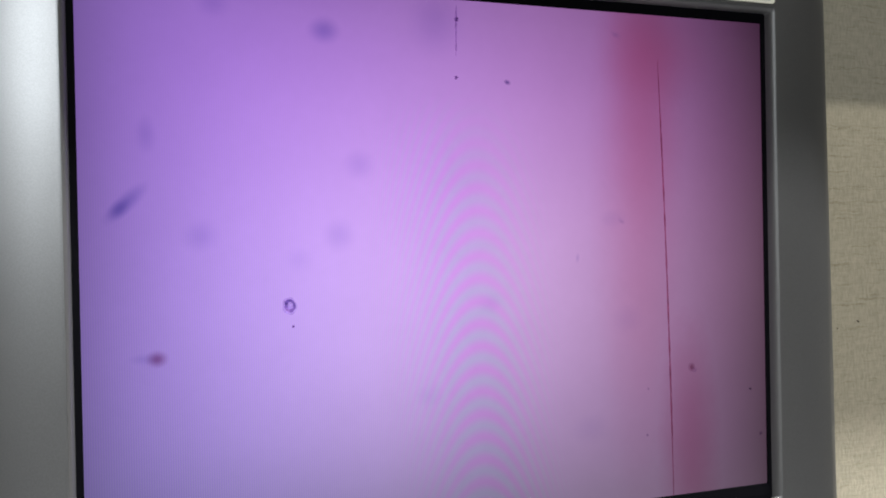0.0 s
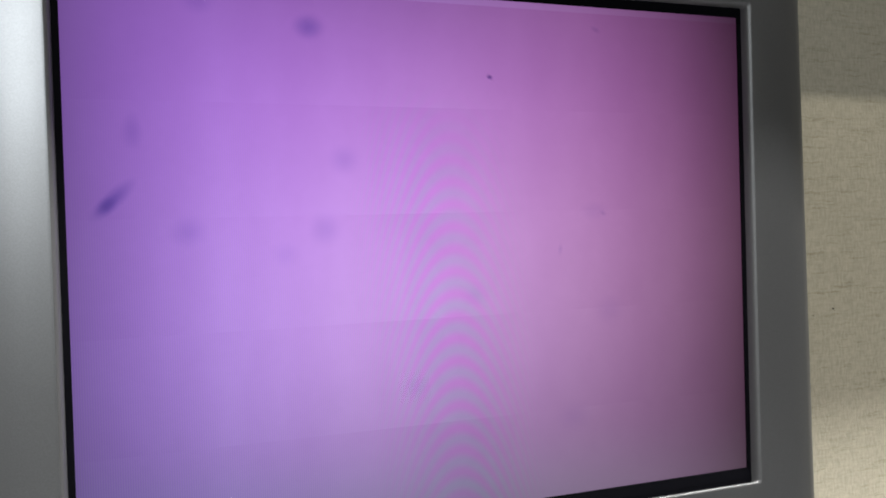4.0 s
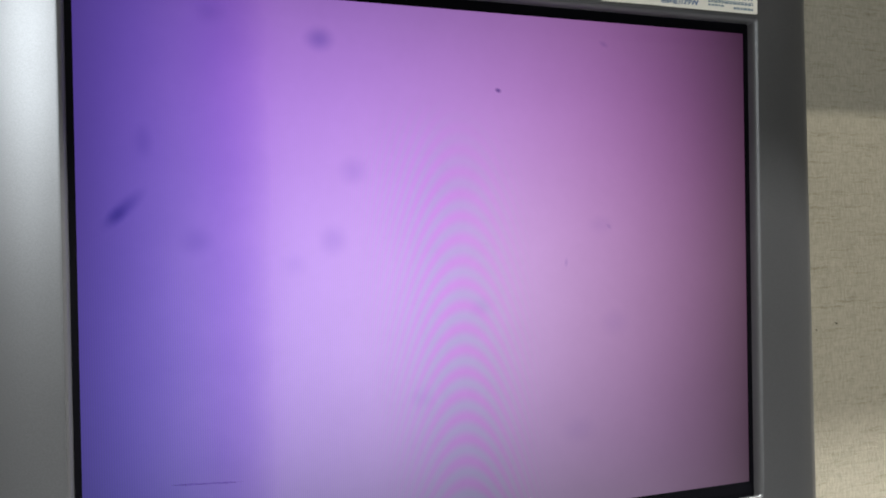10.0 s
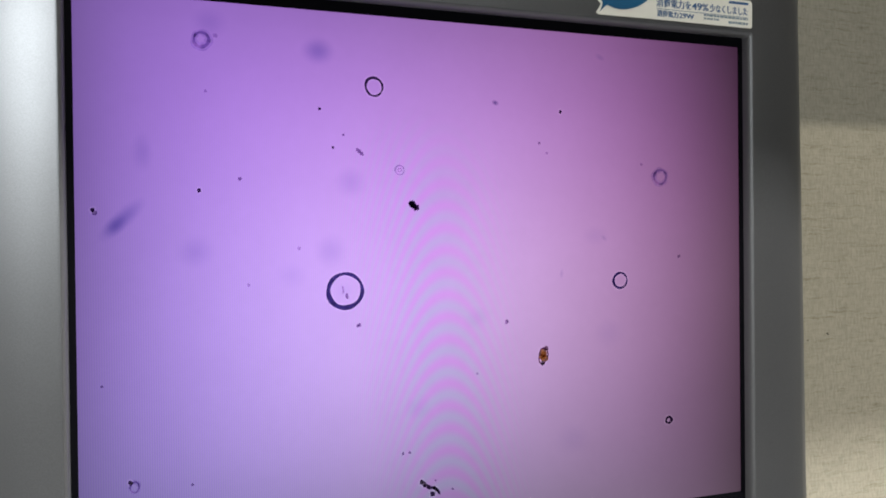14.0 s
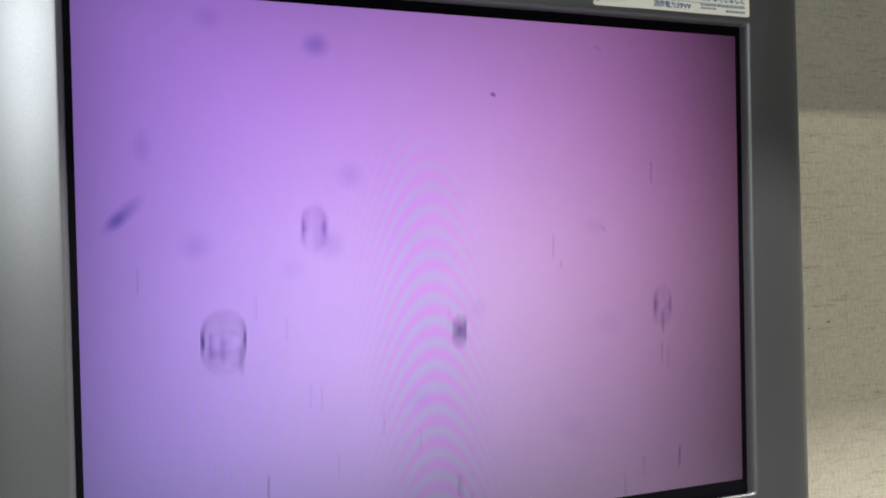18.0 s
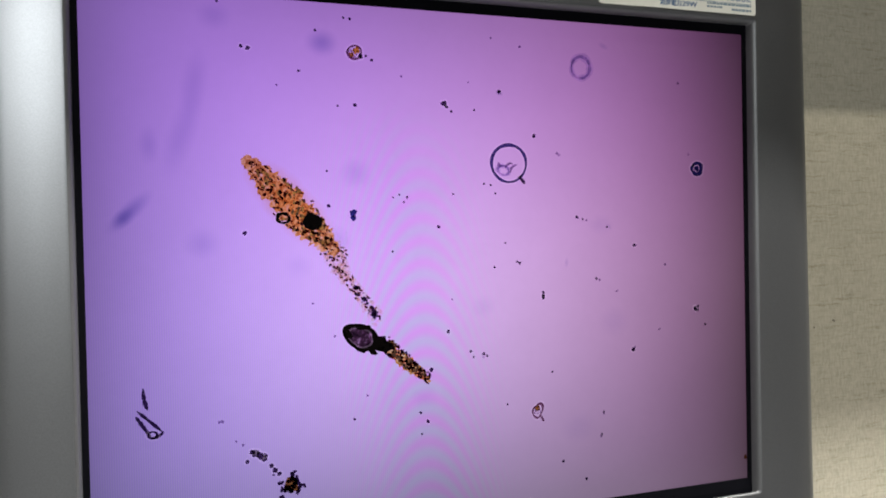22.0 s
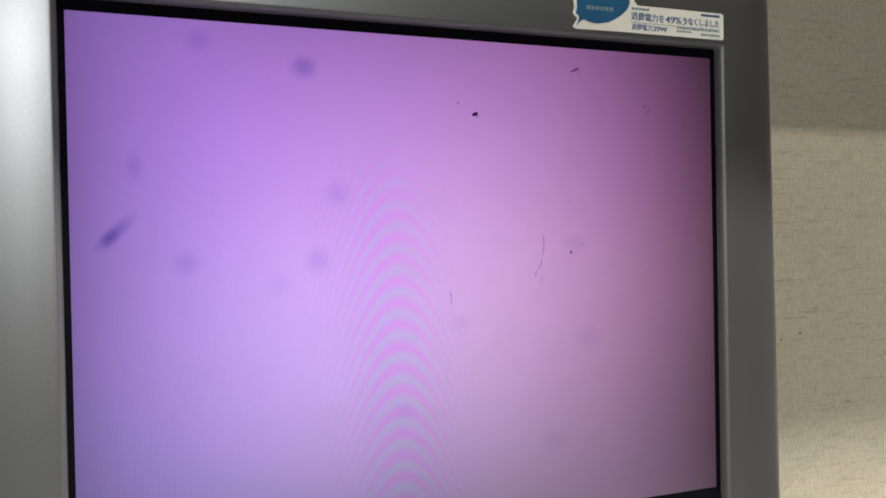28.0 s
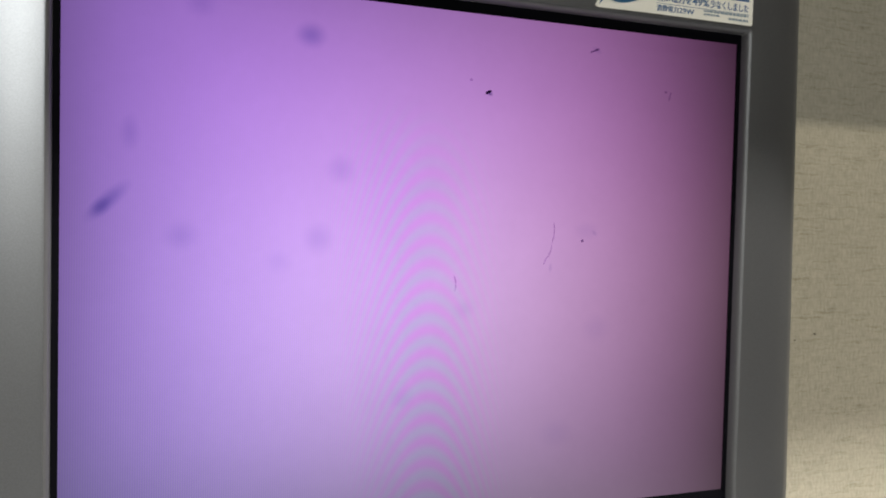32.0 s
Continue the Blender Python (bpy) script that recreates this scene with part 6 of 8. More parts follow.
speck(CRUMB_VIEW, 10.4, -35.4, 0.70)
speck(CRUMB_VIEW, 39.0, -43.8, 0.61)
speck(CRUMB_VIEW, 18.8, -55.4, 0.59)
speck(CRUMB_VIEW, -43.8, -55.3, 0.64)
speck(CRUMB_VIEW, -14.9, -58.9, 0.90)
speck(CRUMB_VIEW, -17.8, -55.2, 0.67)
speck(CRUMB_VIEW, -17.5, -63.5, 0.56)
speck(CRUMB_VIEW, -13.1, -39.2, 1.12)
speck(CRUMB_VIEW, 43.2, -80.8, 0.74)
speck(CRUMB_VIEW, 53.8, -89.3, 0.75)
speck(CRUMB_VIEW, 61.4, -71.5, 0.63)
speck(CRUMB_VIEW, 62.4, -62.1, 0.63)
speck(CRUMB_VIEW, -92.6, -51.8, 0.59, DIM)
speck(CRUMB_VIEW, 14.3, -0.5, 0.58)
speck(CRUMB_VIEW, 10.4, 32.4, 0.58)
speck(CRUMB_VIEW, 13.3, 31.9, 0.58)
speck(CRUMB_VIEW, 15.2, 28.6, 0.58)
speck(CRUMB_VIEW, -27.0, 27.2, 0.44)
speck(CRUMB_VIEW, -69.8, 67.8, 0.51, DIM)
speck(CRUMB_VIEW, -58.5, -11.5, 0.52, DIM)
speck(CRUMB_VIEW, -50.6, -24.0, 0.63, DIM)
speck(CRUMB_VIEW, -27.7, 6.7, 0.55)
speck(CRUMB_VIEW, -2.7, 28.4, 0.57)
speck(CRUMB_VIEW, -22.9, 72.9, 0.55, DIM)
speck(CRUMB_VIEW, 6.7, 61.1, 0.57)
speck(CRUMB_VIEW, 4.6, 72.0, 0.46, DIM)
speck(CRUMB_VIEW, 14.5, 89.7, 0.58, DIM)
speck(CRUMB_VIEW, 90.4, -29.5, 0.53, DIM)
speck(CRUMB_VIEW, -3.9, -12.4, 0.45, DIM)
speck(CRUMB_VIEW, -38.6, -46.9, 0.54, DIM)
fleck(INSECT_VIEW, -117.6, -37.8, -116.3, -45.3, 1.32, INK, -0.05)
fleck(INSECT_VIEW, -119.8, -45.3, -111.7, -53.1, 1.13, INK)
fleck(INSECT_VIEW, -120.2, -47.2, -115.3, -54.9, 1.13, INK)
fleck(INSECT_VIEW, -115.3, -55.1, -111.2, -53.2, 1.14, INK, -0.1)
cell(INSECT_VIEW, -114.9, -54.0, 1.46, 1.17, 0.76, INK, 0)
speck(INSECT_VIEW, -80.3, -64.2, 1.81)
speck(INSECT_VIEW, -81.5, -63.5, 1.20)
speck(INSECT_VIEW, -78.8, -65.0, 1.61)
speck(INSECT_VIEW, -77.2, -66.4, 1.21)
speck(INSECT_VIEW, -76.8, -65.2, 1.01)
speck(INSECT_VIEW, -83.2, -66.9, 1.00)
speck(INSECT_VIEW, -74.8, -69.1, 1.01)
speck(INSECT_VIEW, -73.5, -70.9, 1.22)
speck(INSECT_VIEW, -72.1, -72.3, 1.02)
speck(INSECT_VIEW, -86.9, -59.2, 0.50, DIM)
speck(INSECT_VIEW, -84.6, -60.7, 0.60, DIM)
speck(INSECT_VIEW, -74.1, -72.5, 0.51)
ragged_lump(INSECT_VIEW, -67.7, -76.9, 4.0)
insect_parts(INSECT_VIEW, -82.1, 41.8, -50.3, 8.5, -35.7, -14.1, -40.7, -24.9, -14.5, -42.8, -58.0, 18.4)
haze(INSECT_VIEW, -98.6, 66.0, 5.6, 17.0, BLUR_FAINT, 10)
haze(INSECT_VIEW, -103.0, 49.0, 6.0, 18.0, BLUR_FAINT, 20)
cell(INSECT_VIEW, 54.4, 80.1, 4.25, 4.4, 1.05, DIM, 0, wob=0.02)
cell(INSECT_VIEW, 204.5, 44.5, 3.99, 4.83, 0.92, DIM, 0, wob=0.02)
fleck(INSECT_VIEW, 203.8, 39.5, 204.9, 35.1, 1.05, DIM)
cell(INSECT_VIEW, 164.1, -49.2, 2.65, 2.57, 1.12, INK, 0)
speck(INSECT_VIEW, 203.5, 24.3, 0.92)
speck(INSECT_VIEW, 206.9, 22.5, 1.32, PALE)
speck(INSECT_VIEW, -6.8, 63.1, 0.93, DIM)
speck(INSECT_VIEW, 32.6, 51.6, 1.00, PALE)
speck(INSECT_VIEW, 43.4, 44.2, 0.81, PALE)
speck(INSECT_VIEW, 35.6, -13.7, 0.91)
speck(INSECT_VIEW, 35.7, -12.5, 0.71)
speck(INSECT_VIEW, 109.0, -21.3, 1.03)
speck(INSECT_VIEW, 110.2, -22.2, 0.80)
speck(INSECT_VIEW, 114.0, -28.5, 0.69)
speck(INSECT_VIEW, 61.6, -7.3, 0.63, DIM)
speck(INSECT_VIEW, 77.5, -37.5, 0.87, DIM)
speck(INSECT_VIEW, 78.2, -36.3, 0.65, DIM)
speck(INSECT_VIEW, 152.3, 70.6, 0.85)
speck(INSECT_VIEW, 211.7, -20.7, 1.07)
speck(INSECT_VIEW, 211.4, -22.4, 0.80)
speck(INSECT_VIEW, 193.4, -23.8, 0.78)
speck(INSECT_VIEW, 184.1, -29.0, 0.77)
speck(INSECT_VIEW, 192.1, -40.8, 0.78, DIM)
speck(INSECT_VIEW, 144.6, -59.5, 0.73)
speck(INSECT_VIEW, 62.5, -63.0, 0.64, DIM)
speck(INSECT_VIEW, 61.2, -72.3, 0.63, DIM)
speck(INSECT_VIEW, 134.6, -89.2, 1.19, BROWN)
speck(INSECT_VIEW, 158.0, -76.6, 0.62, DIM)
speck(INSECT_VIEW, 93.7, -1.9, 0.67, DIM)
speck(INSECT_VIEW, 79.1, 6.6, 0.65, DIM)
speck(INSECT_VIEW, 51.8, 18.6, 0.62, DIM)
speck(INSECT_VIEW, 55.7, 17.5, 0.62, DIM)
speck(INSECT_VIEW, 106.4, 45.3, 0.68, PALE)
speck(INSECT_VIEW, 70.1, -11.9, 0.43, PALE)
speck(INSECT_VIEW, 90.7, -29.2, 0.44, PALE)
speck(INSECT_VIEW, 8.8, -35.8, 0.77, PALE)
speck(INSECT_VIEW, 200.1, 101.7, 1.04)
fleck(INSECT_VIEW, -189.5, 48.1, -191.0, 37.4, 1.93, DIM, -0.1)
fleck(INSECT_VIEW, -191.0, 37.9, -175.8, 21.6, 1.96, DIM, -0.12)
speck(INSECT_VIEW, -198.9, -0.9, 1.06)
speck(INSECT_VIEW, -197.4, -0.6, 0.64)
speck(INSECT_VIEW, -160.3, 5.8, 0.90)
speck(INSECT_VIEW, -255.9, -69.1, 0.77)
speck(INSECT_VIEW, -168.2, 63.0, 0.67, DIM)
speck(INSECT_VIEW, -225.6, -27.2, 0.61, DIM)
speck(INSECT_VIEW, -239.6, -26.8, 0.50, DIM)
speck(INSECT_VIEW, -221.0, -33.1, 0.61, DIM)
speck(INSECT_VIEW, -243.2, 25.5, 0.59, PALE)
speck(INSECT_VIEW, -227.7, 36.8, 0.60, PALE)
speck(INSECT_VIEW, -91.7, -51.7, 0.76, DIM)
speck(INSECT_VIEW, -202.2, 14.3, 0.84, PALE)
speck(INSECT_VIEW, -79.7, 80.4, 1.02)
speck(INSECT_VIEW, -82.2, 14.7, 1.02)
speck(INSECT_VIEW, -112.0, -90.0, 1.72)

SPECKS_E = view("scattered_specks", "many sharp black specks and short rods round a blurred dark spot")
haze(SPECKS_E, -9.7, 30.1, 5.2, 8.0, BLUR_DARK, name="blurred_grain")
haze(SPECKS_E, -35.3, 11.6, 4.9, 5.6, BLUR_BLUE)
haze(SPECKS_E, -121.7, 20.0, 2.9, 1.9, BLUR_DARK)
haze(SPECKS_E, 81.6, 50.7, 8.5, 6.3, BLUR_BLUE)
speck(SPECKS_E, -122.1, 20.0, 0.94, NAVY)
speck(SPECKS_E, -113.8, -13.9, 1.24)
speck(SPECKS_E, -97.1, 38.1, 1.18)
speck(SPECKS_E, -95.7, 38.1, 0.98)
speck(SPECKS_E, -93.0, 37.7, 1.19)
speck(SPECKS_E, -94.4, 37.7, 0.79)
speck(SPECKS_E, -67.9, 55.9, 0.93)
speck(SPECKS_E, -7.2, 67.2, 1.03)
speck(SPECKS_E, -19.4, 56.3, 0.56)
speck(SPECKS_E, -39.4, 44.8, 0.65)
speck(SPECKS_E, -85.5, 20.2, 0.80)
speck(SPECKS_E, -74.9, 10.4, 0.61)
speck(SPECKS_E, -77.1, 8.2, 0.61)
speck(SPECKS_E, -70.5, 16.9, 0.82)
speck(SPECKS_E, -69.0, 15.6, 0.62, DIM)
speck(SPECKS_E, -40.1, 2.3, 0.65)
speck(SPECKS_E, -19.7, -1.2, 0.90)
speck(SPECKS_E, -18.1, -0.8, 0.90)
speck(SPECKS_E, -44.1, -25.1, 0.76)
speck(SPECKS_E, -33.6, -28.6, 0.55)
speck(SPECKS_E, 12.0, -29.1, 1.18)
speck(SPECKS_E, 58.1, -42.0, 1.02)
speck(SPECKS_E, 21.1, -51.2, 0.72)
speck(SPECKS_E, 18.8, -53.6, 0.60)
speck(SPECKS_E, 42.7, -54.0, 0.87)
speck(SPECKS_E, 45.9, -52.9, 1.00)
speck(SPECKS_E, 55.7, -58.2, 0.76)
speck(SPECKS_E, 29.6, -62.4, 0.98)
speck(SPECKS_E, 27.6, -73.1, 0.97)
speck(SPECKS_E, 20.1, -82.7, 0.96)
speck(SPECKS_E, -46.2, -57.1, 0.65)
speck(SPECKS_E, -91.5, -45.1, 0.60, DIM)
speck(SPECKS_E, -129.5, 53.9, 0.92, DIM)
speck(SPECKS_E, -65.3, 65.3, 0.62, DIM)
speck(SPECKS_E, -74.4, 71.3, 0.61, DIM)
speck(SPECKS_E, -15.0, 73.3, 0.68)
speck(SPECKS_E, -17.6, 72.5, 0.56)
speck(SPECKS_E, 14.3, 8.1, 0.71)
speck(SPECKS_E, 65.7, 14.5, 0.90)
speck(SPECKS_E, 84.9, -16.8, 0.79)
speck(SPECKS_E, 74.1, -3.2, 0.78, DIM)
speck(SPECKS_E, 106.7, 22.3, 0.82, DIM)
speck(SPECKS_E, 105.2, 66.2, 0.82)
speck(SPECKS_E, 87.4, -46.5, 0.80, DIM)
speck(SPECKS_E, 110.9, -68.4, 0.97)
speck(SPECKS_E, -8.5, -85.3, 0.92)
speck(SPECKS_E, 30.3, 20.2, 0.73)
speck(SPECKS_E, 27.1, 21.8, 0.73)
speck(SPECKS_E, 54.2, -33.8, 0.63, DIM)
speck(SPECKS_E, -47.9, -42.2, 0.64, DIM)
speck(SPECKS_E, -87.8, -41.0, 0.40, PALE)
speck(SPECKS_E, -60.0, 31.8, 0.63, DIM)
speck(SPECKS_E, 8.5, 72.3, 0.58, DIM)
speck(SPECKS_E, -43.6, 67.1, 0.54, DIM)
speck(SPECKS_E, -81.8, 47.4, 0.60, PALE)
speck(SPECKS_E, -31.9, 53.8, 0.55)
speck(SPECKS_E, -21.4, -21.1, 0.67, PALE)
speck(SPECKS_E, 6.7, -5.0, 0.94, PALE)
speck(SPECKS_E, -21.0, -25.7, 0.45, DIM)
speck(SPECKS_E, -97.7, 7.3, 0.59, DIM)
speck(SPECKS_E, -125.1, 8.0, 0.56, PALE)
speck(SPECKS_E, 59.6, 97.5, 0.76)
fleck(SPECKS_E, 35.2, -51.3, 35.1, -55.0, 1.23, INK)
fleck(SPECKS_E, 47.3, -48.0, 46.7, -51.3, 1.25, INK)
fleck(SPECKS_E, -65.6, -71.5, -48.8, -80.5, 1.27, INK, 0.03)
fleck(SPECKS_E, -73.5, -72.4, -64.9, -74.3, 1.04, INK)
speck(SPECKS_E, -133.8, 85.1, 0.92, INK)
speck(SPECKS_E, -131.7, 86.0, 0.74, BROWN)
speck(SPECKS_E, -129.8, 87.3, 1.11, INK)
speck(SPECKS_E, -128.2, 85.8, 0.83, INK)
speck(SPECKS_E, -126.4, 88.3, 1.02, BROWN)
speck(SPECKS_E, -124.2, 89.0, 0.93, INK)
speck(SPECKS_E, -122.4, 90.9, 0.75, INK)
speck(SPECKS_E, -120.6, 90.2, 1.13, BROWN)
speck(SPECKS_E, -119.1, 91.9, 0.85, INK)
speck(SPECKS_E, -121.2, 92.5, 1.03, INK)
speck(SPECKS_E, -117.3, 91.6, 0.94, BROWN)
speck(SPECKS_E, -115.8, 92.9, 0.76, INK)
speck(SPECKS_E, -113.9, 92.3, 1.14, INK)
speck(SPECKS_E, -111.7, 93.6, 0.86, BROWN)
speck(SPECKS_E, -109.8, 94.1, 1.05, INK)
speck(SPECKS_E, -107.6, 94.5, 0.96, INK)
speck(SPECKS_E, -106.1, 95.0, 0.77, BROWN)
speck(SPECKS_E, -130.7, 84.9, 1.10, INK)
speck(SPECKS_E, -118.0, 90.4, 0.85, INK)

CLUMP_VIEW = view("dark_clump", "dense black and rusty clump with drawn-out ends and scattered crumbs")
clump_parts(CLUMP_VIEW, -95.2, 5.2, -134.2, -0.8, -81.2, 9.9, -34.8, -6.5)
speck(CLUMP_VIEW, -35.7, -6.3, 1.10)
speck(CLUMP_VIEW, -33.9, -7.0, 0.88)
speck(CLUMP_VIEW, -34.4, -11.3, 0.77)
speck(CLUMP_VIEW, -33.7, -13.5, 0.55)
speck(CLUMP_VIEW, -23.0, -12.7, 0.67)
speck(CLUMP_VIEW, -19.4, -19.3, 1.02)
speck(CLUMP_VIEW, -20.4, -19.4, 0.68)
speck(CLUMP_VIEW, -84.6, -10.9, 1.21)
speck(CLUMP_VIEW, -83.7, -10.1, 0.81)
speck(CLUMP_VIEW, -95.4, -13.0, 0.69)
speck(CLUMP_VIEW, -106.5, -29.2, 0.88)
speck(CLUMP_VIEW, -114.1, -47.3, 0.96)
speck(CLUMP_VIEW, -114.1, -48.5, 0.77)
speck(CLUMP_VIEW, -117.3, -53.3, 0.96)
speck(CLUMP_VIEW, -118.3, -54.0, 0.67)
speck(CLUMP_VIEW, -84.2, -52.2, 0.71)
speck(CLUMP_VIEW, -57.3, -50.3, 0.85)
speck(CLUMP_VIEW, -58.1, -50.9, 0.64, DIM)
speck(CLUMP_VIEW, -59.7, -24.9, 0.63)
speck(CLUMP_VIEW, -71.0, -25.1, 0.52, DIM)
speck(CLUMP_VIEW, -69.9, -36.4, 0.52, DIM)
speck(CLUMP_VIEW, -65.1, -65.8, 0.42, DIM)
speck(CLUMP_VIEW, -100.3, 69.6, 0.68)
speck(CLUMP_VIEW, -76.2, 64.4, 0.71)
speck(CLUMP_VIEW, -75.0, 61.4, 0.61)
speck(CLUMP_VIEW, -53.1, 91.1, 0.74)
speck(CLUMP_VIEW, -32.8, 88.5, 1.10)
speck(CLUMP_VIEW, -31.7, 87.9, 0.66)
speck(CLUMP_VIEW, -105.4, 25.2, 0.68)
speck(CLUMP_VIEW, -53.8, 24.6, 0.85)
speck(CLUMP_VIEW, -50.5, 18.4, 0.64)
speck(CLUMP_VIEW, -47.2, 20.7, 0.65)
speck(CLUMP_VIEW, -57.9, 54.3, 0.63)
speck(CLUMP_VIEW, -61.9, 37.0, 0.63)
speck(CLUMP_VIEW, -5.2, 57.8, 0.92)
speck(CLUMP_VIEW, 2.1, 46.1, 0.82)
speck(CLUMP_VIEW, 14.3, 42.3, 0.83)
speck(CLUMP_VIEW, -6.8, 29.0, 0.92)
speck(CLUMP_VIEW, 3.5, 27.4, 0.82)
speck(CLUMP_VIEW, 16.1, 26.7, 0.84)
speck(CLUMP_VIEW, -10.3, 36.8, 0.80)
speck(CLUMP_VIEW, 16.9, 9.3, 0.84)
speck(CLUMP_VIEW, 10.8, 1.7, 1.07)
speck(CLUMP_VIEW, 33.8, 17.1, 0.99)
speck(CLUMP_VIEW, 46.0, 41.8, 0.88)
speck(CLUMP_VIEW, 51.9, 43.0, 0.89)
speck(CLUMP_VIEW, 65.2, 14.3, 0.78)
speck(CLUMP_VIEW, 44.4, -1.4, 0.88)
speck(CLUMP_VIEW, 17.1, 68.3, 1.08)
speck(CLUMP_VIEW, 18.4, 69.1, 0.72)
speck(CLUMP_VIEW, 78.8, 74.1, 0.92)
speck(CLUMP_VIEW, 63.5, 58.3, 0.90)
speck(CLUMP_VIEW, 58.0, 62.4, 0.77, DIM)
speck(CLUMP_VIEW, 57.9, 50.0, 1.28)
speck(CLUMP_VIEW, 56.3, 49.1, 1.02)
speck(CLUMP_VIEW, 59.6, 50.6, 0.90)
speck(CLUMP_VIEW, 78.3, 54.4, 1.58)
speck(CLUMP_VIEW, 80.0, 55.9, 1.06)
speck(CLUMP_VIEW, 72.8, 49.4, 1.05)
speck(CLUMP_VIEW, 68.9, 47.6, 0.91)
speck(CLUMP_VIEW, 85.7, -32.0, 0.80)
speck(CLUMP_VIEW, 94.8, -28.4, 0.68, DIM)
speck(CLUMP_VIEW, 79.4, -59.4, 0.80)
speck(CLUMP_VIEW, 54.7, -66.4, 0.64)
speck(CLUMP_VIEW, 29.7, -24.9, 0.61)
speck(CLUMP_VIEW, -26.1, 12.2, 0.56)
speck(CLUMP_VIEW, -14.7, -32.6, 0.57, DIM)
speck(CLUMP_VIEW, -35.7, -23.8, 0.55)
speck(CLUMP_VIEW, -31.6, -24.9, 0.55, DIM)
speck(CLUMP_VIEW, -126.4, -14.9, 0.56)
speck(CLUMP_VIEW, -131.8, -39.2, 0.56, DIM)
speck(CLUMP_VIEW, -131.2, 47.5, 0.46, DIM)
speck(CLUMP_VIEW, -129.3, 34.6, 0.37, DIM)
speck(CLUMP_VIEW, 131.2, 53.9, 1.14, DIM)
speck(CLUMP_VIEW, -13.9, 65.3, 0.68, DIM)
speck(CLUMP_VIEW, -16.0, 63.0, 0.68, DIM)
speck(CLUMP_VIEW, -91.8, -68.0, 0.50)
speck(CLUMP_VIEW, -88.3, -70.6, 0.50)
speck(CLUMP_VIEW, -50.8, -76.0, 0.54, DIM)
speck(CLUMP_VIEW, 47.2, -82.8, 0.51, DIM)
speck(CLUMP_VIEW, -125.7, -7.2, 0.56)
speck(CLUMP_VIEW, -78.8, 34.5, 0.41, DIM)
speck(CLUMP_VIEW, -91.3, 24.3, 0.40, DIM)
fleck(CLUMP_VIEW, 23.2, 49.3, 23.1, 44.7, 1.45, INK)
fleck(CLUMP_VIEW, -7.8, 81.0, -1.6, 76.5, 1.38, INK)
speck(CLUMP_VIEW, -6.4, 80.0, 1.61)
speck(CLUMP_VIEW, -5.0, 79.2, 1.38)
speck(CLUMP_VIEW, -2.6, 77.3, 1.16)
fleck(CLUMP_VIEW, 47.5, 12.9, 48.2, 1.1, 0.50, PALE)
fleck(CLUMP_VIEW, 99.9, 94.0, 97.5, 89.8, 1.7, INK, 0)
fleck(CLUMP_VIEW, 95.1, 89.4, 92.5, 84.7, 1.15, MAROON, 0.12)
fleck(CLUMP_VIEW, 92.5, 85.0, 93.6, 81.3, 1.3, INK, 0.08)
fleck(CLUMP_VIEW, 96.7, 89.9, 96.5, 86.0, 1.0, MAROON, -0.06)
fleck(CLUMP_VIEW, 96.5, 86.0, 94.1, 81.8, 1.1, INK, 0)
fleck(CLUMP_VIEW, 92.0, 81.8, 95.4, 78.3, 1.6, INK, 0.05)
fleck(CLUMP_VIEW, 95.4, 78.1, 99.5, 76.8, 0.8, DIM, 0)
fleck(CLUMP_VIEW, 99.5, 74.7, 100.2, 77.0, 1.2, INK, 0)
fleck(CLUMP_VIEW, 100.2, 77.0, 102.3, 77.0, 0.8, MAROON, 0)
fleck(CLUMP_VIEW, 102.2, 77.0, 102.1, 74.6, 1.2, INK, 0)
fleck(CLUMP_VIEW, 103.5, 76.9, 105.9, 81.3, 1.3, MAROON, 0)
fleck(CLUMP_VIEW, 105.7, 81.5, 108.1, 82.4, 1.1, MAROON, 0)
fleck(CLUMP_VIEW, 108.1, 82.4, 106.7, 77.5, 1.3, MAROON, 0)
fleck(CLUMP_VIEW, 103.3, 76.9, 107.1, 77.4, 1.2, INK, 0)
fleck(CLUMP_VIEW, 107.3, 77.7, 114.6, 79.9, 1.5, INK, 0.05)
fleck(CLUMP_VIEW, 115.8, 79.8, 120.5, 81.7, 1.35, INK, 0)
fleck(CLUMP_VIEW, 120.7, 81.8, 127.1, 84.0, 1.1, INK, 0)
fleck(CLUMP_VIEW, 126.9, 83.9, 131.1, 85.7, 1.4, INK, 0)
fleck(CLUMP_VIEW, 131.1, 85.7, 135.1, 88.1, 1.2, INK, -0.03)
speck(CLUMP_VIEW, -43.9, -30.5, 0.92, DIM, 0.75)
speck(CLUMP_VIEW, -42.3, -30.2, 1.16, MAROON, 0.80)
speck(CLUMP_VIEW, -39.7, -30.0, 1.38, INK, 0.75)
speck(CLUMP_VIEW, -38.0, -30.4, 0.69, INK, 3.00)
speck(CLUMP_VIEW, -36.9, -33.1, 1.16, INK, 0.90)
speck(CLUMP_VIEW, -37.6, -35.6, 1.04, INK, 1.22)
speck(CLUMP_VIEW, -39.8, -37.2, 0.92, INK, 2.00)
speck(CLUMP_VIEW, -42.9, -37.1, 0.92, DIM, 1.50)
speck(CLUMP_VIEW, -43.6, -35.1, 1.27, MAROON, 0.55)
speck(CLUMP_VIEW, -44.9, -32.8, 0.81, DIM, 2.57)
speck(CLUMP_VIEW, -42.5, -32.9, 1.49, MAROON, 0.62)
speck(CLUMP_VIEW, -39.8, -33.4, 0.69, PALE, 2.67)
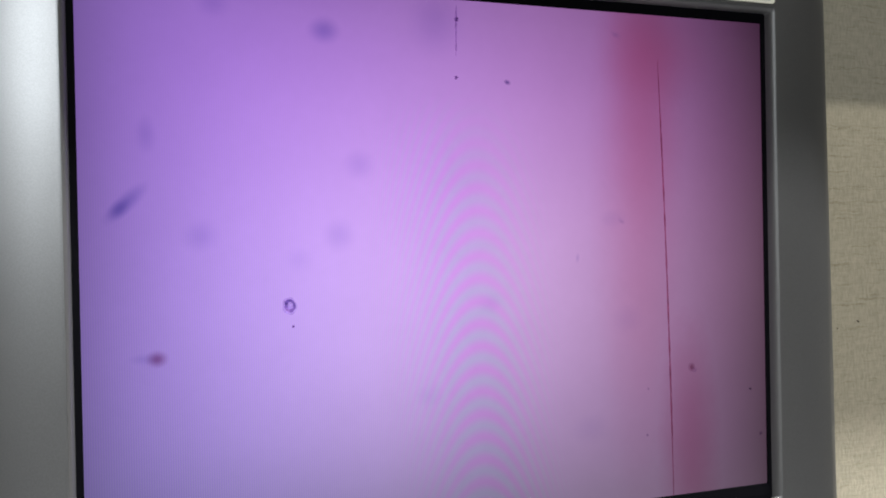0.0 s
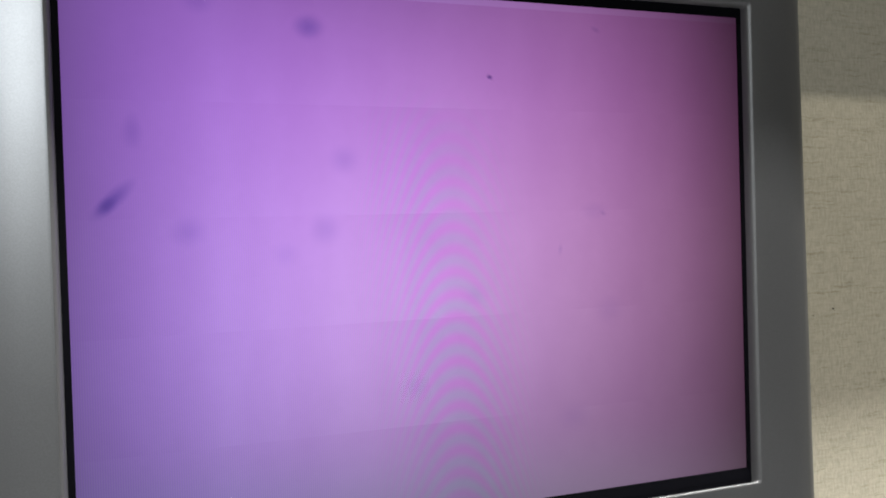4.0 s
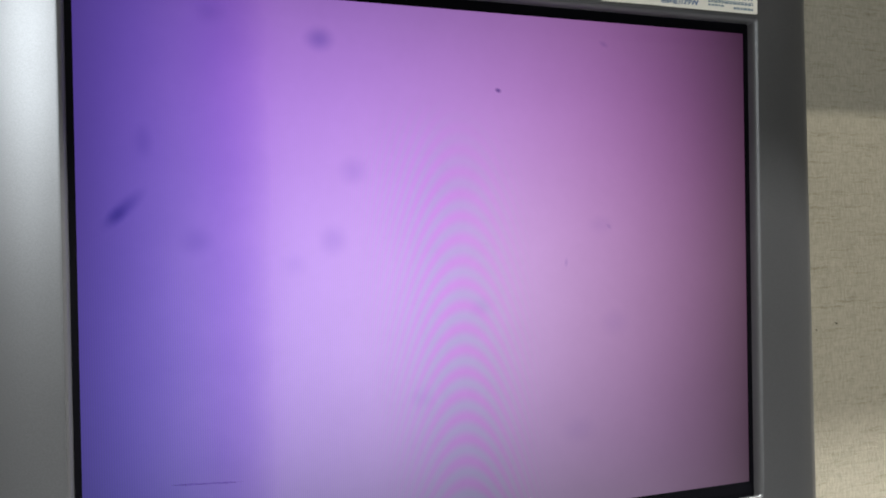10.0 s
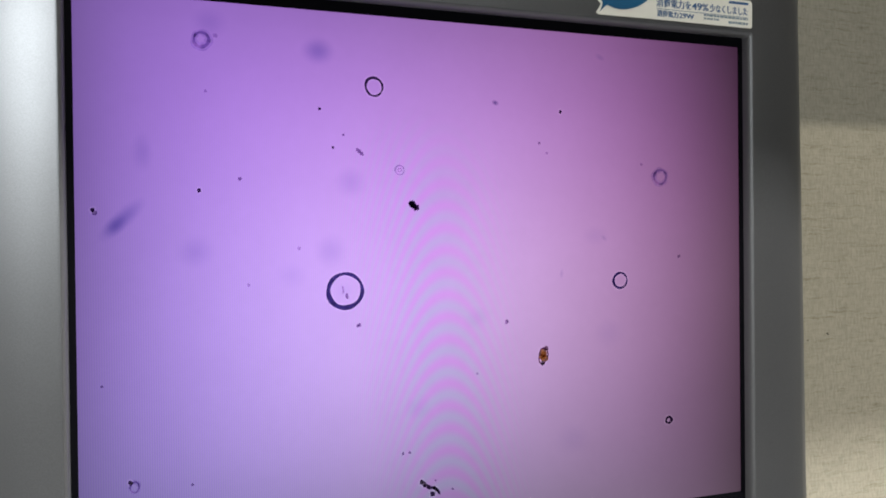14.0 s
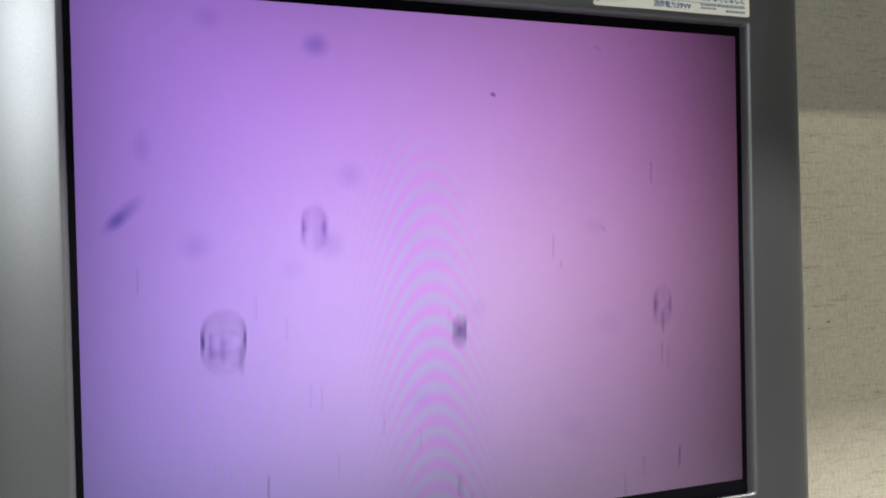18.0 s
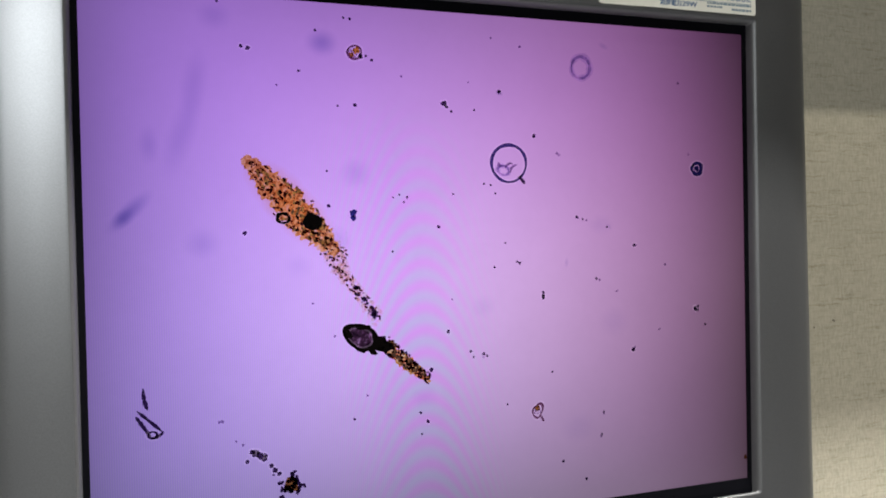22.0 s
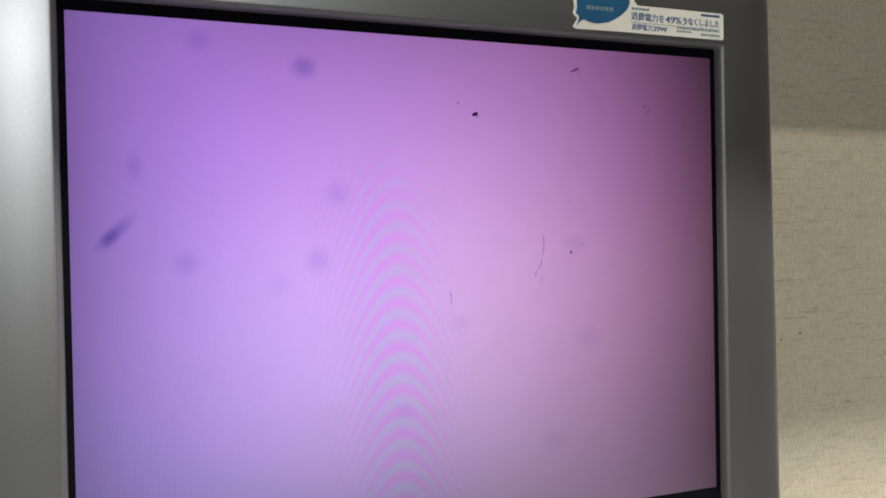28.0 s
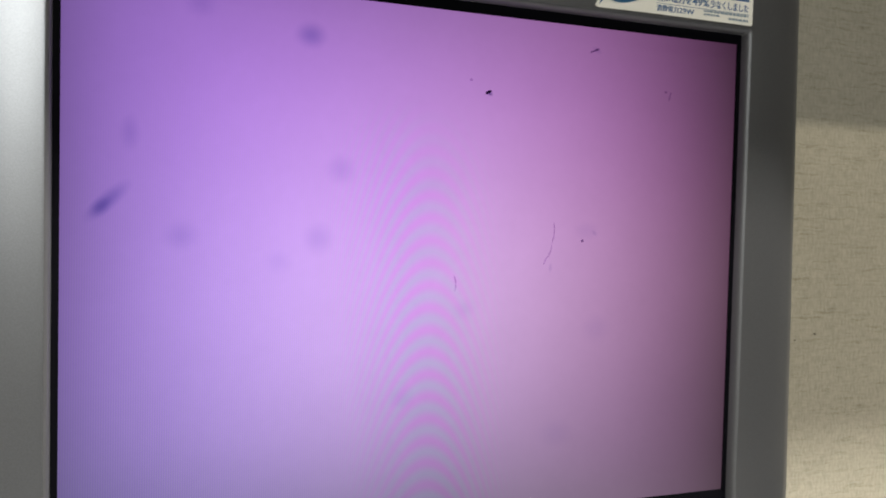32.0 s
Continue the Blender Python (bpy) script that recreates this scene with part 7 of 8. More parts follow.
speck(CLUMP_VIEW, -40.8, -31.9, 0.69, BROWN, 0.83)
haze(CLUMP_VIEW, -15.4, 38.7, 6.1, 4.0, BLUR_BLUE)
haze(CLUMP_VIEW, -34.2, 34.9, 11.2, 5.6, BLUR_FAINT)

SPECKS_F = view("rings_and_crumbs", "a dark ring with crumbs, rods and a fibre")

ROD_VIEW = view("dark_rod", "a thin dark rod drifting over the slide")
cell(SPECKS_F, -77.2, 15.8, 4.89, 4.98, 0.93, INK, 0, grains=3, spread=0.3, wob=0.04)
speck(SPECKS_F, -69.7, 13.3, 0.83)
speck(SPECKS_F, -67.5, 9.5, 0.84)
speck(SPECKS_F, -72.4, 2.5, 1.04)
speck(SPECKS_F, -74.3, 1.0, 0.62)
speck(SPECKS_F, -45.0, 7.5, 1.52)
speck(SPECKS_F, -46.1, 6.6, 1.09)
speck(SPECKS_F, -43.9, 7.0, 1.09)
speck(SPECKS_F, -50.0, 2.7, 1.08)
speck(SPECKS_F, -50.7, 0.8, 1.08)
speck(SPECKS_F, -48.8, -10.2, 0.97)
speck(SPECKS_F, -52.5, -37.9, 0.86)
speck(SPECKS_F, -62.0, -65.8, 0.95)
speck(SPECKS_F, -69.6, -74.6, 1.47)
speck(SPECKS_F, -71.3, -73.9, 1.04)
speck(SPECKS_F, -76.7, -12.0, 0.62, DIM)
speck(SPECKS_F, -66.5, -18.3, 0.63, DIM)
speck(SPECKS_F, -73.4, -57.3, 0.62, DIM)
speck(SPECKS_F, -75.1, -60.6, 0.52, DIM)
speck(SPECKS_F, -35.3, 76.0, 0.77)
speck(SPECKS_F, -35.6, 62.8, 0.88)
speck(SPECKS_F, -31.6, 63.8, 0.67)
speck(SPECKS_F, -35.9, 50.6, 0.66, DIM)
speck(SPECKS_F, -27.7, 38.0, 1.34)
speck(SPECKS_F, -29.0, 38.0, 0.89)
speck(SPECKS_F, -27.0, 38.9, 0.90)
speck(SPECKS_F, -35.7, 33.3, 0.66)
speck(SPECKS_F, -16.6, 37.6, 0.68, DIM)
speck(SPECKS_F, 17.5, 49.6, 1.45)
speck(SPECKS_F, 18.5, 48.7, 1.21)
speck(SPECKS_F, 16.7, 50.5, 1.20)
speck(SPECKS_F, 16.2, 48.4, 0.72)
speck(SPECKS_F, 36.9, 75.7, 1.99)
speck(SPECKS_F, 36.9, 77.1, 1.49)
speck(SPECKS_F, 69.8, 70.4, 0.79)
speck(SPECKS_F, 110.5, 72.1, 1.53)
speck(SPECKS_F, 111.7, 73.1, 1.12)
speck(SPECKS_F, 126.8, 53.9, 1.00)
speck(SPECKS_F, 60.1, 34.0, 1.29)
speck(SPECKS_F, 45.4, 43.1, 0.76)
speck(SPECKS_F, 41.1, 44.9, 0.75)
speck(SPECKS_F, 35.6, 43.5, 0.62)
speck(SPECKS_F, 42.7, 19.9, 0.88)
speck(SPECKS_F, 60.9, 21.0, 0.78)
speck(SPECKS_F, 65.4, 14.1, 0.91)
speck(SPECKS_F, 16.5, 19.2, 1.33)
speck(SPECKS_F, 14.2, 17.6, 0.72)
speck(SPECKS_F, 15.6, 14.1, 0.60)
speck(SPECKS_F, 2.6, 1.3, 0.83)
speck(SPECKS_F, 12.5, -9.5, 0.84)
speck(SPECKS_F, 4.6, -17.5, 0.71)
speck(SPECKS_F, 12.7, -22.8, 0.72)
speck(SPECKS_F, 14.9, 5.4, 0.60)
speck(SPECKS_F, 49.0, -7.5, 0.89)
speck(SPECKS_F, 59.5, -13.3, 1.55)
speck(SPECKS_F, 60.3, -14.0, 1.04)
speck(SPECKS_F, 64.1, -19.1, 0.91)
speck(SPECKS_F, 73.2, -36.8, 0.79)
speck(SPECKS_F, 58.9, -39.6, 0.78, DIM)
speck(SPECKS_F, 62.2, -41.1, 0.65, DIM)
speck(SPECKS_F, 46.7, -45.8, 1.27, DIM)
speck(SPECKS_F, 91.7, -67.0, 1.09)
speck(SPECKS_F, 93.4, -31.6, 0.68)
speck(SPECKS_F, 93.9, -8.3, 0.68)
speck(SPECKS_F, 113.6, -6.1, 0.56)
speck(SPECKS_F, 36.7, -8.1, 0.62)
speck(SPECKS_F, 48.1, -22.2, 0.64)
speck(SPECKS_F, 29.4, 78.6, 0.98, DIM)
speck(SPECKS_F, 41.6, 84.8, 0.75, DIM)
speck(SPECKS_F, -20.4, -30.2, 0.91, DIM)
speck(SPECKS_F, -14.8, 13.3, 0.57)
speck(SPECKS_F, -15.0, 7.8, 0.57)
speck(SPECKS_F, 53.8, 10.8, 0.77, DIM)
speck(SPECKS_F, -9.6, -44.3, 0.70, DIM)
speck(SPECKS_F, -22.2, -48.5, 0.57)
speck(SPECKS_F, 94.3, -58.5, 0.55, DIM)
speck(SPECKS_F, -44.0, -37.6, 0.66, PALE)
fleck(SPECKS_F, 20.9, 33.0, 18.7, 26.5, 1.45, INK)
speck(SPECKS_F, 17.9, 25.2, 0.97)
speck(SPECKS_F, 19.4, 24.7, 0.73)
speck(SPECKS_F, 20.0, 29.8, 1.21)
fleck(SPECKS_F, -16.5, -46.0, -13.9, -44.0, 1.61, INK)
fleck(SPECKS_F, -9.2, -48.2, -12.1, -58.7, 2.08, BROWN, 0.05)
cell(SPECKS_F, -11.6, -55.6, 1.43, 2.69, 0.92, INK, 0)
fleck(SPECKS_F, 70.2, 97.4, 69.0, 94.9, 1.31, INK)
fleck(ROD_VIEW, -194.4, 8.2, -186.1, 7.0, 0.5, DIM, 0.02)
fleck(ROD_VIEW, -187.0, 7.4, -177.1, 6.0, 0.62, INK, 0.03)
fleck(ROD_VIEW, -192.8, 7.0, -180.6, 7.0, 0.4, DIM, 0.1)
speck(ROD_VIEW, -190.0, 7.7, 0.77)
speck(ROD_VIEW, -187.0, 6.4, 0.78)
speck(ROD_VIEW, -184.8, 6.7, 0.88)
speck(ROD_VIEW, -181.7, 5.6, 0.78)
speck(ROD_VIEW, -179.4, 5.8, 0.79)

BLUE_STRIP = view("stained_tissue", "blue-stained tissue strip with a dark red edge")
blue_strip_parts(BLUE_STRIP, -94.7, 4.5)

PINK_STRIP = view("stained_tissue", "pink and blue stained torn tissue strip with a black edge")
pink_strip_parts(PINK_STRIP)

SPECKS_G = view("rings_and_crumbs", "a long orange fragment and scattered dark crumbs")
speck(SPECKS_G, -38.1, 57.2, 0.59, INK)
speck(SPECKS_G, -37.0, 57.9, 0.88, INK)
speck(SPECKS_G, -35.7, 58.2, 0.88, INK)
speck(SPECKS_G, -34.5, 56.5, 0.82, INK)
speck(SPECKS_G, -33.4, 57.2, 1.17, UMBER)
speck(SPECKS_G, -32.1, 58.2, 1.15, BROWN)
speck(SPECKS_G, -30.9, 56.9, 1.29, AMBER)
speck(SPECKS_G, -29.8, 57.0, 1.20, UMBER)
speck(SPECKS_G, -28.4, 57.9, 1.25, BROWN)
speck(SPECKS_G, -27.3, 57.3, 1.88, AMBER)
speck(SPECKS_G, -26.1, 57.2, 1.86, UMBER)
speck(SPECKS_G, -24.8, 57.7, 1.88, BROWN)
speck(SPECKS_G, -23.6, 58.2, 1.57, AMBER)
speck(SPECKS_G, -22.5, 57.1, 1.96, UMBER)
speck(SPECKS_G, -21.1, 57.6, 1.47, BROWN)
speck(SPECKS_G, -19.9, 57.9, 1.56, AMBER)
speck(SPECKS_G, -18.8, 58.0, 2.02, UMBER)
speck(SPECKS_G, -17.4, 58.1, 2.04, CREAM)
speck(SPECKS_G, -16.2, 57.0, 1.36, AMBER)
speck(SPECKS_G, -15.0, 58.0, 1.66, CREAM)
speck(SPECKS_G, -13.6, 58.5, 1.55, BROWN)
speck(SPECKS_G, -12.4, 56.8, 1.26, CREAM)
speck(SPECKS_G, -11.2, 57.0, 1.19, UMBER)
speck(SPECKS_G, -9.8, 56.7, 1.59, CREAM)
speck(SPECKS_G, -8.6, 57.2, 0.97, AMBER)
speck(SPECKS_G, -7.4, 57.2, 1.15, UMBER)
speck(SPECKS_G, -6.0, 57.1, 0.81, BROWN)
speck(SPECKS_G, -4.8, 56.0, 1.04, INK)
speck(SPECKS_G, -3.6, 55.8, 0.72, UMBER)
speck(SPECKS_G, -2.1, 55.2, 0.56, INK)
speck(SPECKS_G, -0.9, 55.1, 0.58, AMBER)
speck(SPECKS_G, 0.3, 54.7, 0.82, INK)
speck(SPECKS_G, 1.7, 55.4, 0.70, BROWN)
speck(SPECKS_G, 3.0, 54.3, 0.56, INK)
fleck(SPECKS_G, 1.0, 53.8, 5.5, 46.8, 0.94, BROWN)
fleck(SPECKS_G, 2.5, 52.5, 3.5, 48.9, 0.71, DIM)
speck(SPECKS_G, 5.9, 53.8, 0.94, DIM)
speck(SPECKS_G, -36.8, 57.5, 1.32)
speck(SPECKS_G, -35.0, 56.9, 1.10)
speck(SPECKS_G, -61.4, 66.5, 0.63)
speck(SPECKS_G, -75.1, -14.6, 0.83)
speck(SPECKS_G, -77.2, -15.0, 1.04, DIM)
speck(SPECKS_G, -79.0, -15.4, 0.83, PALE)
speck(SPECKS_G, -58.1, -23.3, 1.07)
speck(SPECKS_G, -57.0, -25.1, 1.08)
speck(SPECKS_G, -58.5, -22.5, 0.86)
speck(SPECKS_G, -29.1, -43.9, 1.13)
speck(SPECKS_G, -26.3, -39.2, 0.68, DIM)
speck(SPECKS_G, -22.6, -44.1, 0.57)
speck(SPECKS_G, 1.4, -51.1, 0.84)
speck(SPECKS_G, -24.5, -63.5, 0.92)
speck(SPECKS_G, -24.3, -64.7, 0.69)
speck(SPECKS_G, -87.4, -72.4, 0.72)
speck(SPECKS_G, 19.0, 8.9, 1.09)
speck(SPECKS_G, 14.2, 5.9, 0.97)
speck(SPECKS_G, 34.8, 3.4, 0.87)
speck(SPECKS_G, 65.2, 14.3, 0.91)
speck(SPECKS_G, 68.1, 12.8, 0.66, DIM)
speck(SPECKS_G, 88.8, 10.1, 0.95)
speck(SPECKS_G, 106.4, -0.6, 1.40, DIM)
speck(SPECKS_G, 91.6, 45.5, 0.95)
speck(SPECKS_G, 89.0, 42.9, 1.08)
speck(SPECKS_G, 99.1, 40.2, 0.82, DIM)
speck(SPECKS_G, 82.2, 45.2, 0.80, PALE)
speck(SPECKS_G, 40.0, -21.9, 0.76)
speck(SPECKS_G, 31.0, -20.2, 0.62)
speck(SPECKS_G, 16.1, -42.1, 0.73)
speck(SPECKS_G, -42.0, -45.7, 0.55, DIM)
speck(SPECKS_G, 66.8, -52.4, 1.06, DIM)
speck(SPECKS_G, 54.6, -58.5, 1.04)
speck(SPECKS_G, 57.5, -64.3, 1.05)
speck(SPECKS_G, 63.9, -63.6, 0.92)
speck(SPECKS_G, 70.7, -63.9, 0.93)
speck(SPECKS_G, 81.2, -59.4, 1.08, DIM)
speck(SPECKS_G, 39.8, -82.0, 0.77)
speck(SPECKS_G, 39.4, -86.3, 0.51, DIM)
speck(SPECKS_G, 35.0, -95.8, 0.76, DIM)
speck(SPECKS_G, -84.5, 41.8, 0.61, PALE)
speck(SPECKS_G, -26.7, 34.4, 0.67, PALE)
speck(SPECKS_G, 129.8, 19.3, 0.86, DIM)
speck(SPECKS_G, 32.7, 60.1, 0.62, DIM)
speck(SPECKS_G, -7.0, 7.8, 0.70, DIM)
speck(SPECKS_G, 8.2, 72.3, 0.47, DIM)
speck(SPECKS_G, 23.6, -88.3, 0.50, DIM)
speck(SPECKS_G, 63.3, -92.5, 0.53, PALE)
fleck(SPECKS_G, 24.7, -72.2, 26.1, -78.0, 1.49, BROWN)
fleck(SPECKS_G, 28.0, -68.2, 29.2, -79.3, 1.50, BROWN)
fleck(SPECKS_G, 30.6, -66.5, 31.2, -72.3, 1.26, BROWN)
fleck(SPECKS_G, 27.2, -68.1, 28.9, -74.5, 1.00, INK)
fleck(SPECKS_G, 33.7, -64.4, 37.7, -63.3, 1.01, DIM)
fleck(SPECKS_G, 89.2, 43.9, 89.3, 41.9, 1.08, INK)


# ---- sticker on the frame ----
def lettering(name, text, x0, x1, z0, z1, material):
    """Flat letters of the built-in font, fitted into the given box in millimetres."""
    cu = bpy.data.curves.new(name, "FONT")
    cu.body, cu.size, cu.resolution_u, cu.offset = text, 0.01, 3, 0.00004
    ob = new(name, cu)
    bpy.context.view_layer.update()
    me = bpy.data.meshes.new_from_object(ob.evaluated_get(bpy.context.evaluated_depsgraph_get()))
    bpy.data.objects.remove(ob)
    co = np.zeros(len(me.vertices) * 3)
    me.vertices.foreach_get("co", co)
    co = co.reshape(-1, 3)
    lo, hi = co.min(0), co.max(0)
    for v in me.vertices:
        v.co = ((x0 + (v.co.x - lo[0]) / (hi[0] - lo[0]) * (x1 - x0)) / 1000, 0, (z0 + (v.co.y - lo[1]) / (hi[1] - lo[1]) * (z1 - z0)) / 1000)
    bold = bmesh.new()
    for k, shift in enumerate((-0.00012, -0.00004, 0.00004, 0.00012)):
        bold.from_mesh(me)
        bold.verts.ensure_lookup_table()
        for v in bold.verts[k * len(me.vertices):]:
            v.co += Vector((shift, -0.000004 * k, 0))
    bold.to_mesh(me)
    bold.free()
    me.materials.clear()
    me.materials.append(material)
    me.name = name
    return me


def slip(name, pts, y, material, thick=0.00012):
    """A thin flat slip with the outline pts (millimetres), its face at y."""
    n = len(pts)
    verts = [(x / 1000, y, z / 1000) for x, z in pts] + [(x / 1000, y + thick, z / 1000) for x, z in pts]
    faces = [tuple(range(n)), tuple(range(2 * n - 1, n - 1, -1))] + [(i, n + i, n + (i + 1) % n, (i + 1) % n) for i in range(n)]
    return mesh_of(name, verts, faces, material)


def softened(pts):
    """The outline with its corners cut twice."""
    for _ in range(2):
        pts = [(a[0] * (1 - k) + b[0] * k, a[1] * (1 - k) + b[1] * k) for a, b in zip(pts, pts[1:] + pts[:1]) for k in (0.25, 0.75)]
    return pts


def sticker():
    white = plain("sticker_white", (0.80, 0.80, 0.74), 0.35, var=0.03)
    navy = plain("sticker_navy", (0.035, 0.11, 0.26), 0.4, var=0.1)
    teal = plain("sticker_teal", (0.014, 0.105, 0.23), 0.35, var=0.1)
    faint = plain("sticker_pale_print", (0.17, 0.25, 0.31), 0.4)
    st = thing("energy_sticker", "white paper energy-saving sticker with a teal speech bubble on the frame", "sticker", (0, -0.00545, Z0))
    plate = [(61.8, 105.6), (85.6, 105.9), (138.4, 105.9), (139.2, 106.7), (139.2, 117.1), (138.4, 117.9), (93.0, 117.9), (92.0, 119.0), (90.4, 121.5), (87.6, 124.4), (77.6, 126.2), (66.6, 125.2), (62.2, 122.2), (60.8, 118.0), (61.4, 114.6), (60.4, 112.0), (62.8, 110.0), (60.5, 106.4)]
    part("sheet", slip("sheet", plate, 0, white), st)
    bubble = [(61.9, 112.0), (62.9, 114.6), (62.4, 118.0), (63.8, 121.4), (67.6, 124.0), (77.6, 125.0), (86.2, 123.0), (89.2, 120.0), (88.4, 116.4), (84.2, 112.6), (79.0, 109.8), (73.2, 108.4), (68.2, 108.9), (65.5, 110.2), (62.1, 106.6), (62.5, 107.2), (64.0, 111.0)]
    part("bubble", slip("bubble", softened(bubble), -0.00016, teal), st, label="teal printed speech bubble")
    for text, x0, x1, z0, z1 in (("消費電力を", 89.6, 106.9, 111.3, 114.9), ("49%", 107.5, 116.0, 111.5, 114.5), ("少なくしました", 116.7, 136.8, 111.3, 114.8)):
        part("headline", lettering("headline", text, x0, x1, z0, z1, navy), st, (0, -0.00003, 0), "dark blue printed line")
    for text, x0, x1, z0, z1 in (("消費電力", 89.8, 100.4, 107.2, 109.9), ("29W", 100.9, 108.4, 107.4, 109.6)):
        part("power_line", lettering("power_line", text, x0, x1, z0, z1, navy), st, (0, -0.00003, 0), "dark blue printed line")
    rng = random.Random(3)
    def bars(x0, x1, z0, z1, step=1.5):
        x = x0
        while x < x1 - 0.4:
            w = min(rng.uniform(0.7, 1.4) * step, x1 - x)
            part("print_bar", slip("print_bar", [(x, z0), (x + w, z0), (x + w, z1), (x, z1)], -0.00004, faint, 0.00002), st)
            x += w + 0.35
    bars(90, 99.5, 115.9, 116.9)
    part("logo_bar", slip("logo_bar", [(126.5, 115.9), (137.0, 115.9), (137.4, 117.0), (126.9, 117.0)], -0.00004, navy, 0.00002), st)
    bars(113.5, 136.8, 109.3, 110.2)
    bars(113.5, 121.5, 107.9, 108.7, 1.2)
    bars(126.5, 136.8, 107.2, 108.2)
    part("print_line", slip("print_line", [(89.6, 110.35), (137.0, 110.35), (137.0, 110.55), (89.6, 110.55)], -0.00004, navy, 0.00002), st)
    for k in range(6):
        part("bubble_bar", slip("bubble_bar", [(67.2 + 2.3 * k, 114.2), (68.9 + 2.3 * k, 114.2), (68.9 + 2.3 * k, 115.9), (67.2 + 2.3 * k, 115.9)], -0.0002, faint, 0.00002), st)



sticker()


# ---- wall marks ----
def wall_marks():
    ink = plain("dark_scuff", (0.06, 0.05, 0.04), 0.8)
    mk = thing("wall_scuff", "tiny dark scuff on the beige wallpaper", "scuff", (0.2190, WALL - 0.0006, Z0 - 0.0360))
    part("scuff", stroke_mesh("scuff", 1.6, -1.0, 0.7, ink, 0.1, 5), mk, (-0.0009, 0, 0.0006))
    mk2 = thing("wall_scuff", "tiny dark scuff on the beige wallpaper", "scuff", (0.2055, WALL - 0.0006, Z0 - 0.0385))
    part("scuff", stroke_mesh("scuff", 0.9, -0.3, 0.6, ink, 0.1, 6), mk2, (0, 0, 0))


wall_marks()


# ---- movement of the pictured specimens across the screen ----
TICK = 1 / FPS
REST = 0.012        # depth at which pieces off the picture rest, behind the panel


def show(field, knots, windows, each=False):
    """The slide's way behind the microscope: (seconds, right, up) in millimetres, in view within the windows."""
    ts = [k[0] for k in knots]
    at = lambda t: (float(np.interp(t, ts, [k[1] for k in knots])) / 1000, float(np.interp(t, ts, [k[2] for k in knots])) / 1000)

    def key(ob, base, test, r=0.0):
        # off the picture, a piece waits beside it behind the frame, or inside the case
        lx, lz = 0.1365 + min(r, 0.022), 0.1 + min(r, 0.022)
        sx, sz = max(0.02, 0.13 - r), max(0.02, 0.09 - r)
        rows = []
        turn = ob.rotation_euler.to_matrix().to_4x4()
        put = lambda t, x, y, z: rows.append((t, Matrix.Translation((x, y, z)) @ turn))
        for a, b in windows:
            times = {round(a, 4), round(b, 4)} | {t for t in ts if a < t < b}
            if each:
                times |= {round(a + 0.1 * k, 4) for k in range(int((b - a) / 0.1) + 1)}
            times = sorted(times)
            clean, last = [], -9
            for t in times:
                if frame(t) != last:
                    clean.append(t)
                    last = frame(t)
            spots = [(t, at(t)) for t in clean]
            seen = [test(base.x + o[0], base.z + o[1]) for _, o in spots]
            if not any(seen):
                continue
            i0, i1 = seen.index(True), len(seen) - 1 - seen[::-1].index(True)
            i0, i1 = max(0, i0 - 1), min(len(seen) - 1, i1 + 1)
            for i in range(i0, i1 + 1):
                t, o = spots[i]
                x, z = base.x + o[0], base.z + o[1]
                if each:
                    x, z = min(lx, max(-lx, x)), min(lz, max(-lz, z))
                hx, hz = (min(sx, max(-sx, x)), min(sz, max(-sz, z))) if each else (x, z)
                first = not rows or t - TICK > rows[-1][0] + 2 * TICK
                if i == i0 and t - TICK > 0.001 and first:
                    if t - 2 * TICK > 0.001:
                        put(t - 2 * TICK, hx, base.y + REST, hz)
                    put(t - TICK, x, base.y + REST, z)
                put(t, x, base.y, z)
                if i == i1 and t + TICK < 31.99:
                    put(t + TICK, x, base.y + REST, z)
                    if t + 2 * TICK < 31.99:
                        put(t + 2 * TICK, hx, base.y + REST, hz)
        if not rows:
            x, z = base.x + knots[0][1] / 1000, base.z + knots[0][2] / 1000
            x, z = min(sx, max(-sx, x)), min(sz, max(-sz, z))
            put(0, x, base.y + REST, z)
            put(32, x, base.y + REST, z)
        if rows[0][0] > 0.001:
            rows.insert(0, (0, rows[0][1]))
        if rows[-1][0] < 31.99:
            rows.append((32, rows[-1][1]))
        walk(ob, rows)

    if not each:
        key(field, field.location.copy(), lambda x, z: True)
        return
    for ob in field.children:
        r = max((Vector((c[0], 0, c[2])).length for c in ob.bound_box), default=0.001)
        big = r > 0.03
        key(ob, ob.location.copy(), lambda x, z, r=r, big=big: True if big and abs(x) < 0.16 else abs(x) < 0.136 + min(r, 0.02) and abs(z) < 0.100 + min(r, 0.02), r)


